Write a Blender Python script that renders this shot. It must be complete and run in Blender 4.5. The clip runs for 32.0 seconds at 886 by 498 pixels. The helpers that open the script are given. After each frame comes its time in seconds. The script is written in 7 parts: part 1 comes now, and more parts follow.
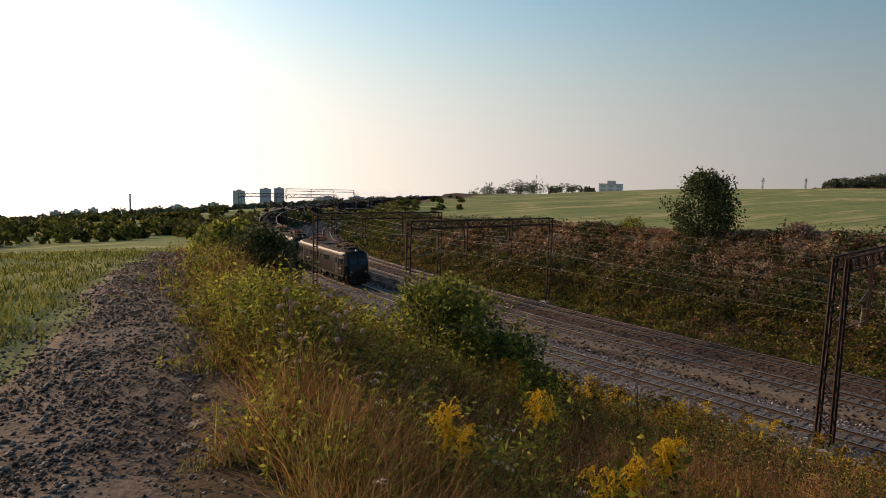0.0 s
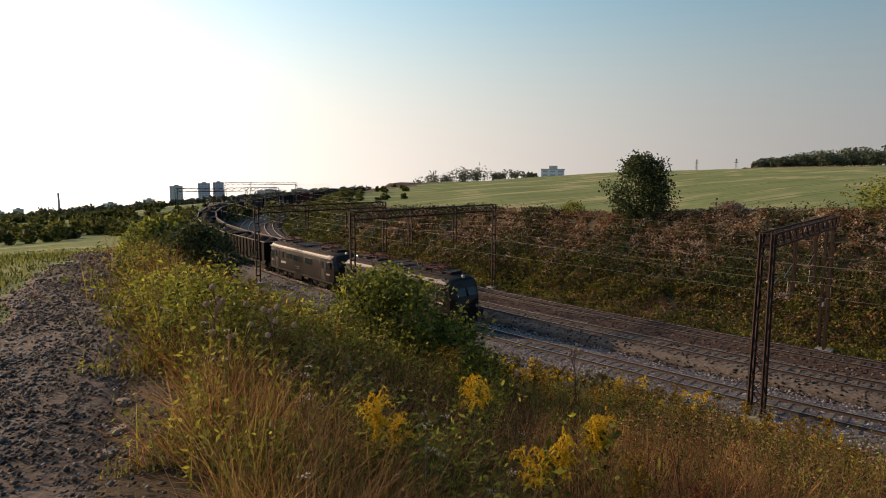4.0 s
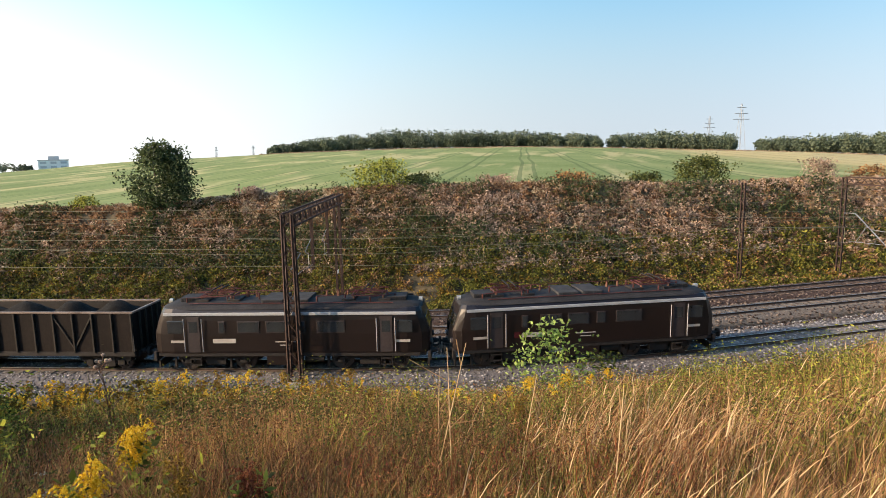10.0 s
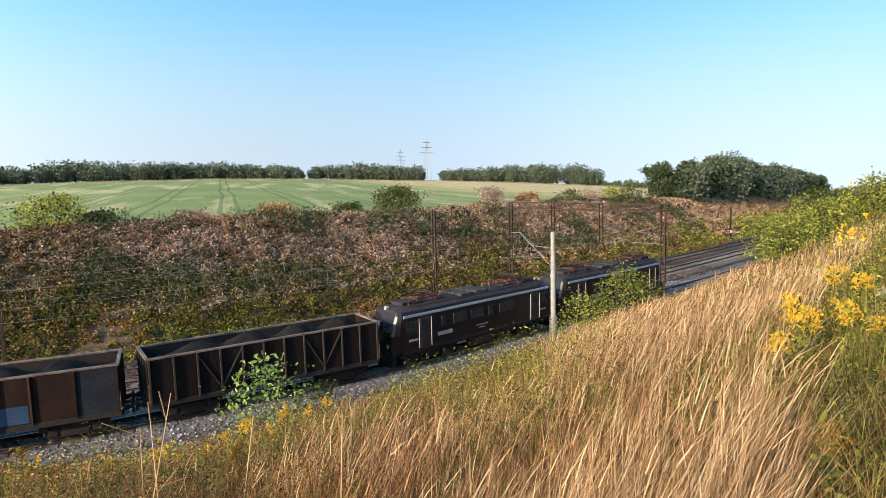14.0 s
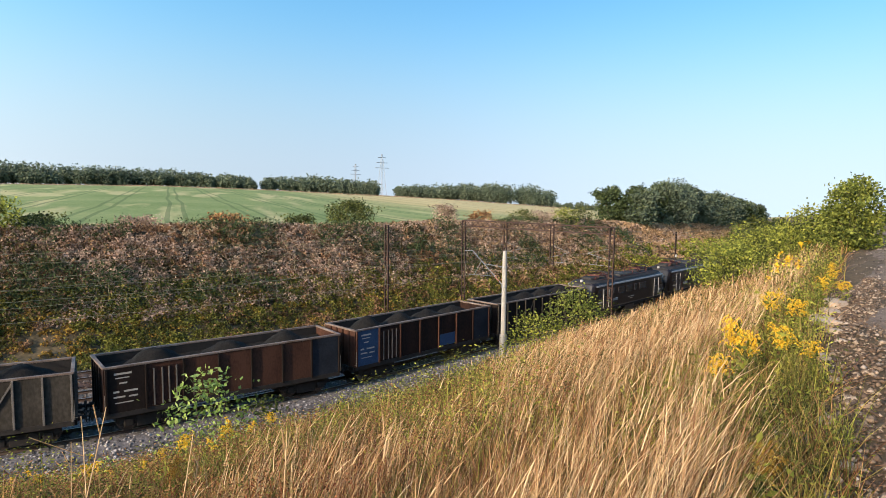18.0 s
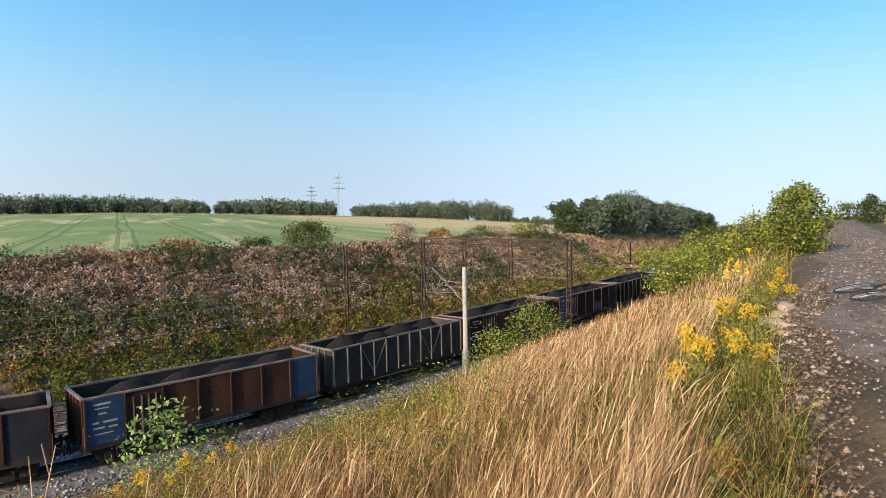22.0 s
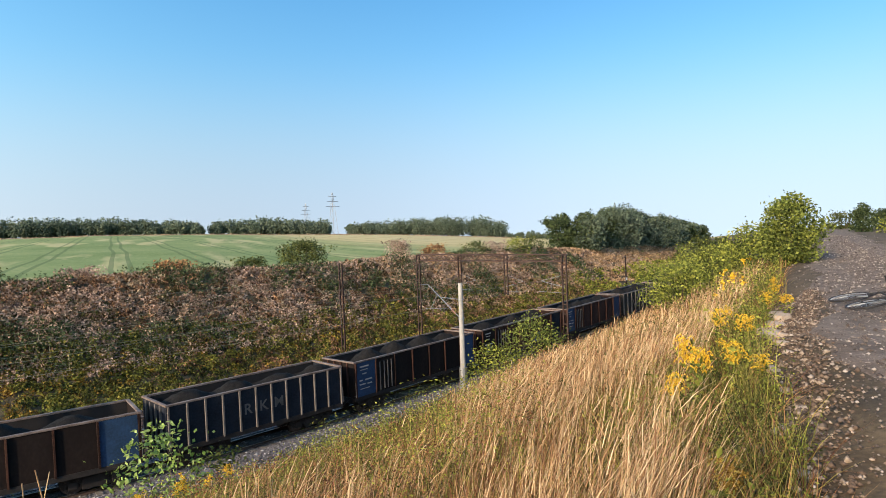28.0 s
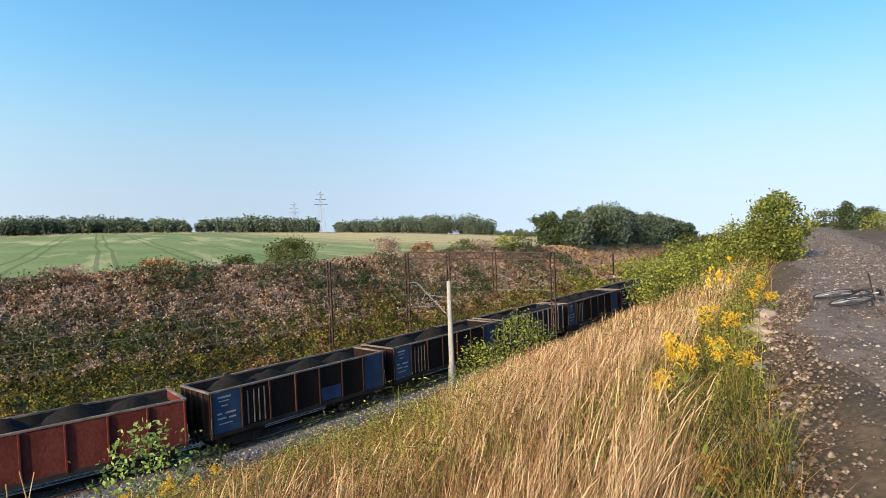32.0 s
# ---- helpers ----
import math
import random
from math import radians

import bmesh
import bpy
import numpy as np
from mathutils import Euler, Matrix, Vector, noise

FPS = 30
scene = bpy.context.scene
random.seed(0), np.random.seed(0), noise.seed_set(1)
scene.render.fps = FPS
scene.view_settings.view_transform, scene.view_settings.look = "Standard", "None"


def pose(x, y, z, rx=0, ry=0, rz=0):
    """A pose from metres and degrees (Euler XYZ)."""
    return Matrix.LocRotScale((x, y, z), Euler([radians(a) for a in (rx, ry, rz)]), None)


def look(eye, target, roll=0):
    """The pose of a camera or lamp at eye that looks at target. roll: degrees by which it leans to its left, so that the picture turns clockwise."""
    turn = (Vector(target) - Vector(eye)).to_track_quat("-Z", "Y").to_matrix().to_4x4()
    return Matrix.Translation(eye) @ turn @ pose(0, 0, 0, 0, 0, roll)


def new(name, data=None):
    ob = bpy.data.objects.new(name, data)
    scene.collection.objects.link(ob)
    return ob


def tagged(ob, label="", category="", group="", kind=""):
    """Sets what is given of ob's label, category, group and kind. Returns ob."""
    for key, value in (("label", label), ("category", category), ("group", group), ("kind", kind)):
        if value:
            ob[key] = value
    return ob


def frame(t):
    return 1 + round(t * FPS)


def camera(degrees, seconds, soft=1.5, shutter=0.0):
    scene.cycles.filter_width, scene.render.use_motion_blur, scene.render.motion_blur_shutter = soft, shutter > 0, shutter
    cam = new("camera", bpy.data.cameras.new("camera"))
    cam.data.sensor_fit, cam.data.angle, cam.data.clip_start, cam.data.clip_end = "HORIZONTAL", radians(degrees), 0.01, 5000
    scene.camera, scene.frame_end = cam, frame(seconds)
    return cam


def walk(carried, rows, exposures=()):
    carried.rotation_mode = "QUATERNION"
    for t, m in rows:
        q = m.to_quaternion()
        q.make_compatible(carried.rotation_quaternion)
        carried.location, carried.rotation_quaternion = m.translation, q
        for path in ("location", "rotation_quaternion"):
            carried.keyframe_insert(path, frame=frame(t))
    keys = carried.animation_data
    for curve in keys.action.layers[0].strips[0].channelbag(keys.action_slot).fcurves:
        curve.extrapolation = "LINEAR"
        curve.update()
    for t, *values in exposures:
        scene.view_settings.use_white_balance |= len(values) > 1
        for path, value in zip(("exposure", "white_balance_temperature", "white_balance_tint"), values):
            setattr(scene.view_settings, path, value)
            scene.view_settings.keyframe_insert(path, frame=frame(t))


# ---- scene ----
# ---- camera ----
H_EYE = 11.6  # eye above the rail heads


def aim(yaw, pitch, roll, x=0.0):
    """A camera pose at the stand, from yaw to the left of +y, pitch up and roll, in degrees."""
    y, p, r = radians(yaw), radians(pitch), radians(roll)
    ahead = Vector((-math.sin(y) * math.cos(p), math.cos(y) * math.cos(p), math.sin(p)))
    level = Vector((math.cos(y), math.sin(y), 0))
    above = level.cross(ahead)
    right = math.cos(r) * level + math.sin(r) * above
    up = math.cos(r) * above - math.sin(r) * level
    m = Matrix((right, up, -ahead)).transposed().to_4x4()
    m.translation = (x, 0, H_EYE)
    return m


def sidestep(t):
    """Metres that the stand shifts to the right in the first seconds."""
    q = min(max((t - 1.5) / 4.5, 0.0), 1.0)
    return -0.26 * (1 - q * q * (3 - 2 * q))


cam = camera(70.0, 32.0, soft=0.6)
PATH = [
    (0.0, 0.00, -6.46, 1.64),
    (0.5, -0.27, -6.80, 1.83),
    (1.0, -0.18, -7.16, 1.26),
    (1.5, -0.55, -7.15, 1.46),
    (2.0, -1.41, -6.97, 1.03),
    (2.5, -2.58, -7.14, 0.99),
    (4.5, -5.89, -7.64, -0.27),
    (5.0, -7.51, -8.15, -0.57),
    (5.5, -9.68, -8.50, -0.73),
    (6.0, -11.60, -8.84, -1.59),
    (6.5, -14.64, -9.34, -2.52),
    (7.0, -17.77, -9.75, -2.87),
    (7.5, -22.39, -10.17, -2.25),
    (8.0, -26.93, -9.78, -2.58),
    (8.5, -31.09, -9.47, -2.94),
    (9.0, -35.97, -9.71, -1.35),
    (9.5, -40.92, -9.07, -0.82),
    (10.0, -45.84, -8.83, -1.05),
    (10.5, -50.69, -8.58, -0.91),
    (11.0, -54.26, -8.80, 0.04),
    (11.5, -59.03, -9.15, -0.62),
    (12.0, -62.66, -8.04, -0.99),
    (12.5, -65.10, -7.93, -1.66),
    (13.0, -68.13, -7.44, -1.23),
    (13.5, -70.27, -6.94, -1.49),
    (14.0, -72.09, -6.61, -1.53),
    (14.5, -73.19, -6.82, -1.00),
    (15.0, -75.34, -6.61, -1.08),
    (15.5, -76.49, -6.40, -1.13),
    (17.5, -78.65, -5.18, -0.03),
    (18.0, -76.40, -5.16, 0.63),
    (18.5, -76.73, -4.52, -0.31),
    (19.0, -77.18, -4.29, -1.06),
    (19.5, -77.86, -4.18, -1.21),
    (20.0, -79.25, -4.03, -1.39),
    (20.5, -79.89, -3.78, -0.70),
    (21.0, -79.99, -3.67, -0.88),
    (21.5, -80.13, -3.41, -0.80),
    (22.0, -80.11, -3.57, -1.12),
    (22.5, -80.03, -3.55, -1.26),
    (23.0, -80.54, -3.40, -1.37),
    (23.5, -80.80, -3.27, -1.31),
    (24.0, -80.77, -3.15, -1.40),
    (24.5, -80.57, -2.76, -1.53),
    (25.0, -80.42, -2.64, -1.84),
    (25.5, -80.56, -2.63, -1.68),
    (27.5, -80.29, -2.32, -1.80),
    (28.0, -80.58, -2.10, -2.15),
    (28.5, -80.51, -2.17, -2.14),
    (29.0, -80.26, -1.89, -1.97),
    (29.5, -80.46, -1.65, -1.98),
    (30.0, -80.34, -1.93, -2.13),
    (30.5, -80.59, -2.00, -2.14),
    (31.0, -80.60, -2.15, -1.88),
    (31.5, -80.82, -2.21, -1.83),
    (32.0, -81.61, -2.32, -2.15),
]
walk(cam, [(t, aim(a, b, c, sidestep(t))) for t, a, b, c in PATH],
     exposures=[(0.0, -0.49, 8200, 22), (3.0, -0.44, 8200, 22), (6.0, 0.16, 7800, 19), (9.0, 0.81, 7400, 14), (13.0, 0.88, 6550, 11),
                (17.0, 0.82, 6500, 10), (22.0, 0.73, 6400, 10), (32.0, 0.73, 6400, 10)])

# ---- world and sun ----
SUN_AZ, SUN_EL = 62.0, 20.0  # degrees left of +y, degrees up
world = bpy.data.worlds.new("sky")
scene.world = world
world.use_nodes = True
wn, wl = world.node_tree.nodes, world.node_tree.links
wn.clear()
w_out, w_bg, w_sky = wn.new("ShaderNodeOutputWorld"), wn.new("ShaderNodeBackground"), wn.new("ShaderNodeTexSky")
w_co, w_sep, w_max, w_com = (wn.new("ShaderNodeTexCoord"), wn.new("ShaderNodeSeparateXYZ"),
                             wn.new("ShaderNodeMath"), wn.new("ShaderNodeCombineXYZ"))
w_sky.sky_type = "NISHITA"
w_sky.sun_disc = False
w_sky.sun_elevation = radians(SUN_EL)
w_sky.sun_rotation = radians(-SUN_AZ)
w_sky.altitude = 250
w_sky.air_density, w_sky.dust_density, w_sky.ozone_density = 1.0, 0.9, 1.6
w_max.operation = "SMOOTH_MAX"
w_max.inputs[1].default_value = 0.15
w_max.inputs[2].default_value = 0.3
wl.new(w_co.outputs["Generated"], w_sep.inputs[0])
wl.new(w_sep.outputs["X"], w_com.inputs["X"])
wl.new(w_sep.outputs["Y"], w_com.inputs["Y"])
wl.new(w_sep.outputs["Z"], w_max.inputs[0])
w_low = wn.new("ShaderNodeMath")
w_low.operation = "MULTIPLY"
w_low.inputs[1].default_value = 0.75
wl.new(w_max.outputs[0], w_low.inputs[0])
wl.new(w_low.outputs[0], w_com.inputs["Z"])
wl.new(w_com.outputs[0], w_sky.inputs["Vector"])
w_bg.inputs["Strength"].default_value = 0.116
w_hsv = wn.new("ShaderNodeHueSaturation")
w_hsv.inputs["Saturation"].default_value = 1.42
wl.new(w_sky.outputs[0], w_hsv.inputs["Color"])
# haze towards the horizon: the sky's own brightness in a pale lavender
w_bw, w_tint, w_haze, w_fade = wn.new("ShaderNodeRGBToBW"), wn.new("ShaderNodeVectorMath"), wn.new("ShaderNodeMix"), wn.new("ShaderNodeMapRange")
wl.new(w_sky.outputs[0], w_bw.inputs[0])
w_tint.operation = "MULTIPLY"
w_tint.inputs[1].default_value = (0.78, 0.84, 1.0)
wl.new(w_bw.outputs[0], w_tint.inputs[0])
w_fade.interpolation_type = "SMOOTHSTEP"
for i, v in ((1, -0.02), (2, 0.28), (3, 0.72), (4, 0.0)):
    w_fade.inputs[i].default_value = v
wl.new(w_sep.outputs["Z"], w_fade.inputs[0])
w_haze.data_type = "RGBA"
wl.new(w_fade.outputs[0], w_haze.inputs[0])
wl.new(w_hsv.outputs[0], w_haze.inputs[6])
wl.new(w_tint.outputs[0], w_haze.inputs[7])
# the hazy air glows in a wide ring round the low sun
w_dot, w_ring, w_gain, w_glow = wn.new("ShaderNodeVectorMath"), wn.new("ShaderNodeMapRange"), wn.new("ShaderNodeMix"), wn.new("ShaderNodeVectorMath")
w_dot.operation, w_glow.operation = "DOT_PRODUCT", "MULTIPLY"
w_dot.inputs[1].default_value = (-math.sin(radians(SUN_AZ)) * math.cos(radians(SUN_EL)),
                                 math.cos(radians(SUN_AZ)) * math.cos(radians(SUN_EL)), math.sin(radians(SUN_EL)))
w_ring.interpolation_type = "SMOOTHSTEP"
for i, v in ((1, -0.7), (2, 0.8), (3, 0.0), (4, 1.0)):
    w_ring.inputs[i].default_value = v
wl.new(w_co.outputs["Generated"], w_dot.inputs[0])
wl.new(w_dot.outputs["Value"], w_ring.inputs[0])
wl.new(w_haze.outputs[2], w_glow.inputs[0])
w_gain.data_type = "RGBA"
w_gain.inputs[6].default_value, w_gain.inputs[7].default_value = (0.86, 0.86, 0.86, 1), (2.85, 2.55, 2.2, 1)
wl.new(w_ring.outputs[0], w_gain.inputs[0])
wl.new(w_gain.outputs[2], w_glow.inputs[1])
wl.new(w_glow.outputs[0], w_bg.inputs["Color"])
wl.new(w_bg.outputs[0], w_out.inputs["Surface"])

sun = new("sun", bpy.data.lights.new("sun", "SUN"))
sun.data.energy, sun.data.angle, sun.data.color = 5.0, radians(0.6), (1.0, 0.8, 0.57)
sun_dir = Vector((-math.sin(radians(SUN_AZ)) * math.cos(radians(SUN_EL)),
                  math.cos(radians(SUN_AZ)) * math.cos(radians(SUN_EL)), math.sin(radians(SUN_EL))))
sun.matrix_world = look(sun_dir * 200, (0, 0, 0))


# ---- materials ----
def mat(name, colors, scale=1.0, rough=0.85, metal=0.0, bump=0.0, detail=6.0, fine=12.0, island=0.0, rand=0.0,
        stretch=(1, 1, 1), spec=0.3, ramp=(0.3, 0.7), trans=0.0):
    """A procedural material: two or three colours mixed by a coarse and a fine noise, with bump."""
    m = bpy.data.materials.new(name)
    m.use_nodes = True
    n, l = m.node_tree.nodes, m.node_tree.links
    b = n["Principled BSDF"]
    b.inputs["Roughness"].default_value, b.inputs["Metallic"].default_value = rough, metal
    b.inputs["Specular IOR Level"].default_value = spec
    co, mp = n.new("ShaderNodeTexCoord"), n.new("ShaderNodeMapping")
    mp.inputs["Scale"].default_value = stretch
    l.new(co.outputs["Object"], mp.inputs[0])
    a, f, mix = n.new("ShaderNodeTexNoise"), n.new("ShaderNodeTexNoise"), n.new("ShaderNodeMath")
    a.inputs["Scale"].default_value, a.inputs["Detail"].default_value = scale, detail
    f.inputs["Scale"].default_value, f.inputs["Detail"].default_value = scale * fine, 4.0
    l.new(mp.outputs[0], a.inputs[0])
    l.new(mp.outputs[0], f.inputs[0])
    mix.operation = "MULTIPLY_ADD"
    mix.inputs[1].default_value = 0.45
    l.new(f.outputs["Fac"], mix.inputs[0])
    half = n.new("ShaderNodeMath")
    half.operation = "MULTIPLY"
    half.inputs[1].default_value = 0.55
    l.new(a.outputs["Fac"], half.inputs[0])
    l.new(half.outputs[0], mix.inputs[2])
    fac = mix.outputs[0]
    for amount, node, out in ((island, "ShaderNodeNewGeometry", "Random Per Island"), (rand, "ShaderNodeObjectInfo", "Random")):
        if amount:
            g, add = n.new(node), n.new("ShaderNodeMath")
            add.operation = "MULTIPLY_ADD"
            add.inputs[1].default_value = amount
            l.new(g.outputs[out], add.inputs[0])
            sub = n.new("ShaderNodeMath")
            sub.operation = "SUBTRACT"
            sub.inputs[1].default_value = amount / 2
            l.new(fac, sub.inputs[0])
            l.new(sub.outputs[0], add.inputs[2])
            fac = add.outputs[0]
    r = n.new("ShaderNodeValToRGB")
    r.color_ramp.elements[0].position, r.color_ramp.elements[1].position = ramp
    r.color_ramp.elements[0].color, r.color_ramp.elements[1].color = (*colors[0], 1), (*colors[-1], 1)
    for i, c in enumerate(colors[1:-1]):
        e = r.color_ramp.elements.new(ramp[0] + (ramp[1] - ramp[0]) * (i + 1) / (len(colors) - 1))
        e.color = (*c, 1)
    l.new(fac, r.inputs[0])
    l.new(r.outputs[0], b.inputs["Base Color"])
    if bump:
        bp = n.new("ShaderNodeBump")
        bp.inputs["Strength"].default_value, bp.inputs["Distance"].default_value = min(bump, 1.0), 0.03
        l.new(mix.outputs[0], bp.inputs["Height"])
        l.new(bp.outputs[0], b.inputs["Normal"])
    if trans:
        t, ms = n.new("ShaderNodeBsdfTranslucent"), n.new("ShaderNodeMixShader")
        l.new(r.outputs[0], t.inputs[0])
        ms.inputs[0].default_value = trans
        l.new(b.outputs[0], ms.inputs[1])
        l.new(t.outputs[0], ms.inputs[2])
        l.new(ms.outputs[0], n["Material Output"].inputs[0])
    return m


M_BALLAST = mat("ballast", [(0.0359, 0.0315, 0.0319), (0.093, 0.0855, 0.0871), (0.193, 0.183, 0.19)], 6, 0.95, bump=0.9, fine=5)
M_BALLAST2 = mat("brownish_ballast", [(0.0403, 0.0315, 0.0255), (0.107, 0.0874, 0.0707), (0.201, 0.168, 0.138)], 6, 0.95, bump=0.9, fine=5)
M_RAIL = mat("rail_steel", [(0.0415, 0.0249, 0.0187), (0.083, 0.0581, 0.0456)], 8, 0.7, 0.2)
M_RAILTOP = mat("rail_head", [(0.415, 0.382, 0.349), (0.548, 0.515, 0.473)], 8, 0.35, 1.0)
M_SLEEPER = mat("concrete_sleeper", [(0.0685, 0.0604, 0.0548), (0.124, 0.112, 0.0996)], 4, 0.9, bump=0.3, rand=0.4)
M_WSLEEPER = mat("wood_sleeper", [(0.0311, 0.0218, 0.0174), (0.0809, 0.056, 0.0436)], 5, 0.9, bump=0.4, rand=0.4)
M_MAST = mat("rusty_mast", [(0.0192, 0.0113, 0.00958), (0.0524, 0.0297, 0.0226)], 3, 0.8, 0.3, bump=0.2)
M_CONC = mat("pole_concrete", [(0.18, 0.172, 0.159), (0.276, 0.265, 0.246)], 3, 0.85, bump=0.2)
M_LOCO = mat("loco_paint", [(0.00543, 0.00284, 0.00271), (0.0104, 0.00543, 0.00494)], 0.8, 0.38, bump=0.04, spec=0.45)
M_BLACK = mat("black_iron", [(0.00996, 0.00913, 0.00913), (0.0291, 0.0249, 0.0232)], 4, 0.7, 0.3)
M_ROOF = mat("loco_roof", [(0.0124, 0.0116, 0.012), (0.0353, 0.034, 0.0349)], 1.2, 0.75, 0.1, spec=0.15)
M_COAL = mat("coal", [(0.00291, 0.00279, 0.00267), (0.0139, 0.0128, 0.0116)], 5, 0.9, spec=0.12, bump=1.0, fine=4)


# ---- helpers of this scene ----
def mesh_np(name, verts, faces, material, smooth=False):
    """A mesh from arrays: verts (n, 3), faces (m, 3 or 4)."""
    me = bpy.data.meshes.new(name)
    verts, faces = np.asarray(verts, np.float32), np.asarray(faces, np.int32)
    k = faces.shape[1]
    me.vertices.add(len(verts))
    me.vertices.foreach_set("co", verts.ravel())
    me.loops.add(faces.size)
    me.loops.foreach_set("vertex_index", faces.ravel())
    me.polygons.add(len(faces))
    me.polygons.foreach_set("loop_start", np.arange(0, faces.size, k, dtype=np.int32))
    me.polygons.foreach_set("loop_total", np.full(len(faces), k, np.int32))
    if smooth:
        me.polygons.foreach_set("use_smooth", np.ones(len(faces), bool))
    for m in material if isinstance(material, (list, tuple)) else [material]:
        me.materials.append(m)
    me.update(calc_edges=True)
    return me


def part(name, bm, material, parent, label=""):
    me = bpy.data.meshes.new(name)
    bm.to_mesh(me)
    bm.free()
    for m in material if isinstance(material, (list, tuple)) else [material]:
        me.materials.append(m)
    ob = new(name, me)
    ob.parent = parent
    if label:
        ob["label"] = label
    return ob


def box(bm, x0, x1, y0, y1, z0, z1, bevel=0.0, mi=0):
    r = bmesh.ops.create_cube(bm, size=1.0, matrix=Matrix.Translation(((x0 + x1) / 2, (y0 + y1) / 2, (z0 + z1) / 2))
                              @ Matrix.Diagonal((x1 - x0, y1 - y0, z1 - z0, 1)))
    if bevel:
        es = list({e for v in r["verts"] for e in v.link_edges})
        bmesh.ops.bevel(bm, geom=es, offset=bevel, segments=2, affect="EDGES", profile=0.6)
    if mi:
        for v in r["verts"]:
            if v.is_valid:
                for f in v.link_faces:
                    f.material_index = mi
    return bm


def boxes(*specs, bevel=0.0):
    bm = bmesh.new()
    for s in specs:
        box(bm, *s, bevel=bevel)
    return bm


def bar(bm, a, b, w, h=None, seg=4):
    """A square or round bar from a to b."""
    a, b = Vector(a), Vector(b)
    d = b - a
    m = Matrix.Translation((a + b) / 2) @ d.to_track_quat("Z", "Y").to_matrix().to_4x4()
    if seg == 4:
        bmesh.ops.create_cube(bm, size=1.0, matrix=m @ Matrix.Diagonal((w, h or w, d.length, 1)))
    else:
        bmesh.ops.create_cone(bm, cap_ends=True, segments=seg, radius1=w / 2, radius2=(h or w) / 2, depth=d.length, matrix=m)
    return bm


def empty(name, m=None):
    ob = new(name)
    if m is not None:
        ob.matrix_world = m
    return ob


# ---- plan: the line of the near track, of the dirt road, the heights ----
TRACK_CTRL = [(-10, 262), (-24, 215), (-34, 172), (-36.5, 145), (-33, 118), (-24.5, 92), (-11.5, 69.5), (4.4, 46.5), (13.6, 35.4),
              (22.2, 25.6), (32, 17.2), (46.5, 8.3), (61.5, -0.6), (76, -8.8), (90, -16.6), (112, -28), (150, -47), (240, -90), (330, -130)]
ROAD_CTRL = [(160, -66), (90, -37), (60, -24.6), (37, -15.7), (20, -9.4), (9, -5.4), (1, -3.0), (-2.2, 0.8), (-2.8, 3.6), (-3.5, 5.9), (-4.5, 8.3), (-6.2, 12.6), (-7.8, 17.4),
             (-9.8, 22.5), (-16, 41), (-25, 66), (-37, 92), (-60, 130)]


def spline(ctrl, step=1.0):
    """Points every step metres along a smooth line through the given ones."""
    p = np.array([[2 * ctrl[0][0] - ctrl[1][0], 2 * ctrl[0][1] - ctrl[1][1]], *ctrl,
                  [2 * ctrl[-1][0] - ctrl[-2][0], 2 * ctrl[-1][1] - ctrl[-2][1]]], float)
    out = []
    for i in range(1, len(p) - 2):
        d = np.sqrt(np.linalg.norm(np.diff(p[i - 1:i + 3], axis=0), axis=1))
        t0, t1, t2, t3 = 0.0, d[0], d[0] + d[1], d.sum()
        for t in np.linspace(t1, t2, 60, endpoint=False):
            a1 = (t1 - t) / (t1 - t0) * p[i - 1] + (t - t0) / (t1 - t0) * p[i]
            a2 = (t2 - t) / (t2 - t1) * p[i] + (t - t1) / (t2 - t1) * p[i + 1]
            a3 = (t3 - t) / (t3 - t2) * p[i + 1] + (t - t2) / (t3 - t2) * p[i + 2]
            b1 = (t2 - t) / (t2 - t0) * a1 + (t - t0) / (t2 - t0) * a2
            b2 = (t3 - t) / (t3 - t1) * a2 + (t - t1) / (t3 - t1) * a3
            out.append((t2 - t) / (t2 - t1) * b1 + (t - t1) / (t2 - t1) * b2)
    out = np.array(out)
    s = np.r_[0, np.cumsum(np.linalg.norm(np.diff(out, axis=0), axis=1))]
    q = np.arange(0, s[-1], step)
    return np.stack([np.interp(q, s, out[:, 0]), np.interp(q, s, out[:, 1])], 1)


TRACK = spline(TRACK_CTRL)
for _ in range(12):  # even out the curvature
    TRACK[1:-1] = (TRACK[:-2] + 2 * TRACK[1:-1] + TRACK[2:]) / 4
TAN = np.gradient(TRACK, axis=0)
TAN /= np.linalg.norm(TAN, axis=1)[:, None]
NOR = np.stack([-TAN[:, 1], TAN[:, 0]], 1)  # points away from the camera's side
ROAD = spline(ROAD_CTRL)
ROAD_HALF = np.interp(ROAD[:, 1], [1, 3.6, 6, 9, 13, 25], [1.75, 1.25, 0.85, 0.68, 0.58, 0.6])  # half width


def on_track(s, n=0.0):
    """Place and heading at s metres along the near track, n metres to its far side."""
    i = np.arange(len(TRACK))
    c = np.array([np.interp(s, i, TRACK[:, k]) for k in (0, 1)])
    u = np.array([np.interp(s, i, TAN[:, k]) for k in (0, 1)])
    c = c + u * (min(s, 0) + max(s - i[-1], 0))
    return c + n * np.array([-u[1], u[0]]), math.atan2(u[1], u[0])


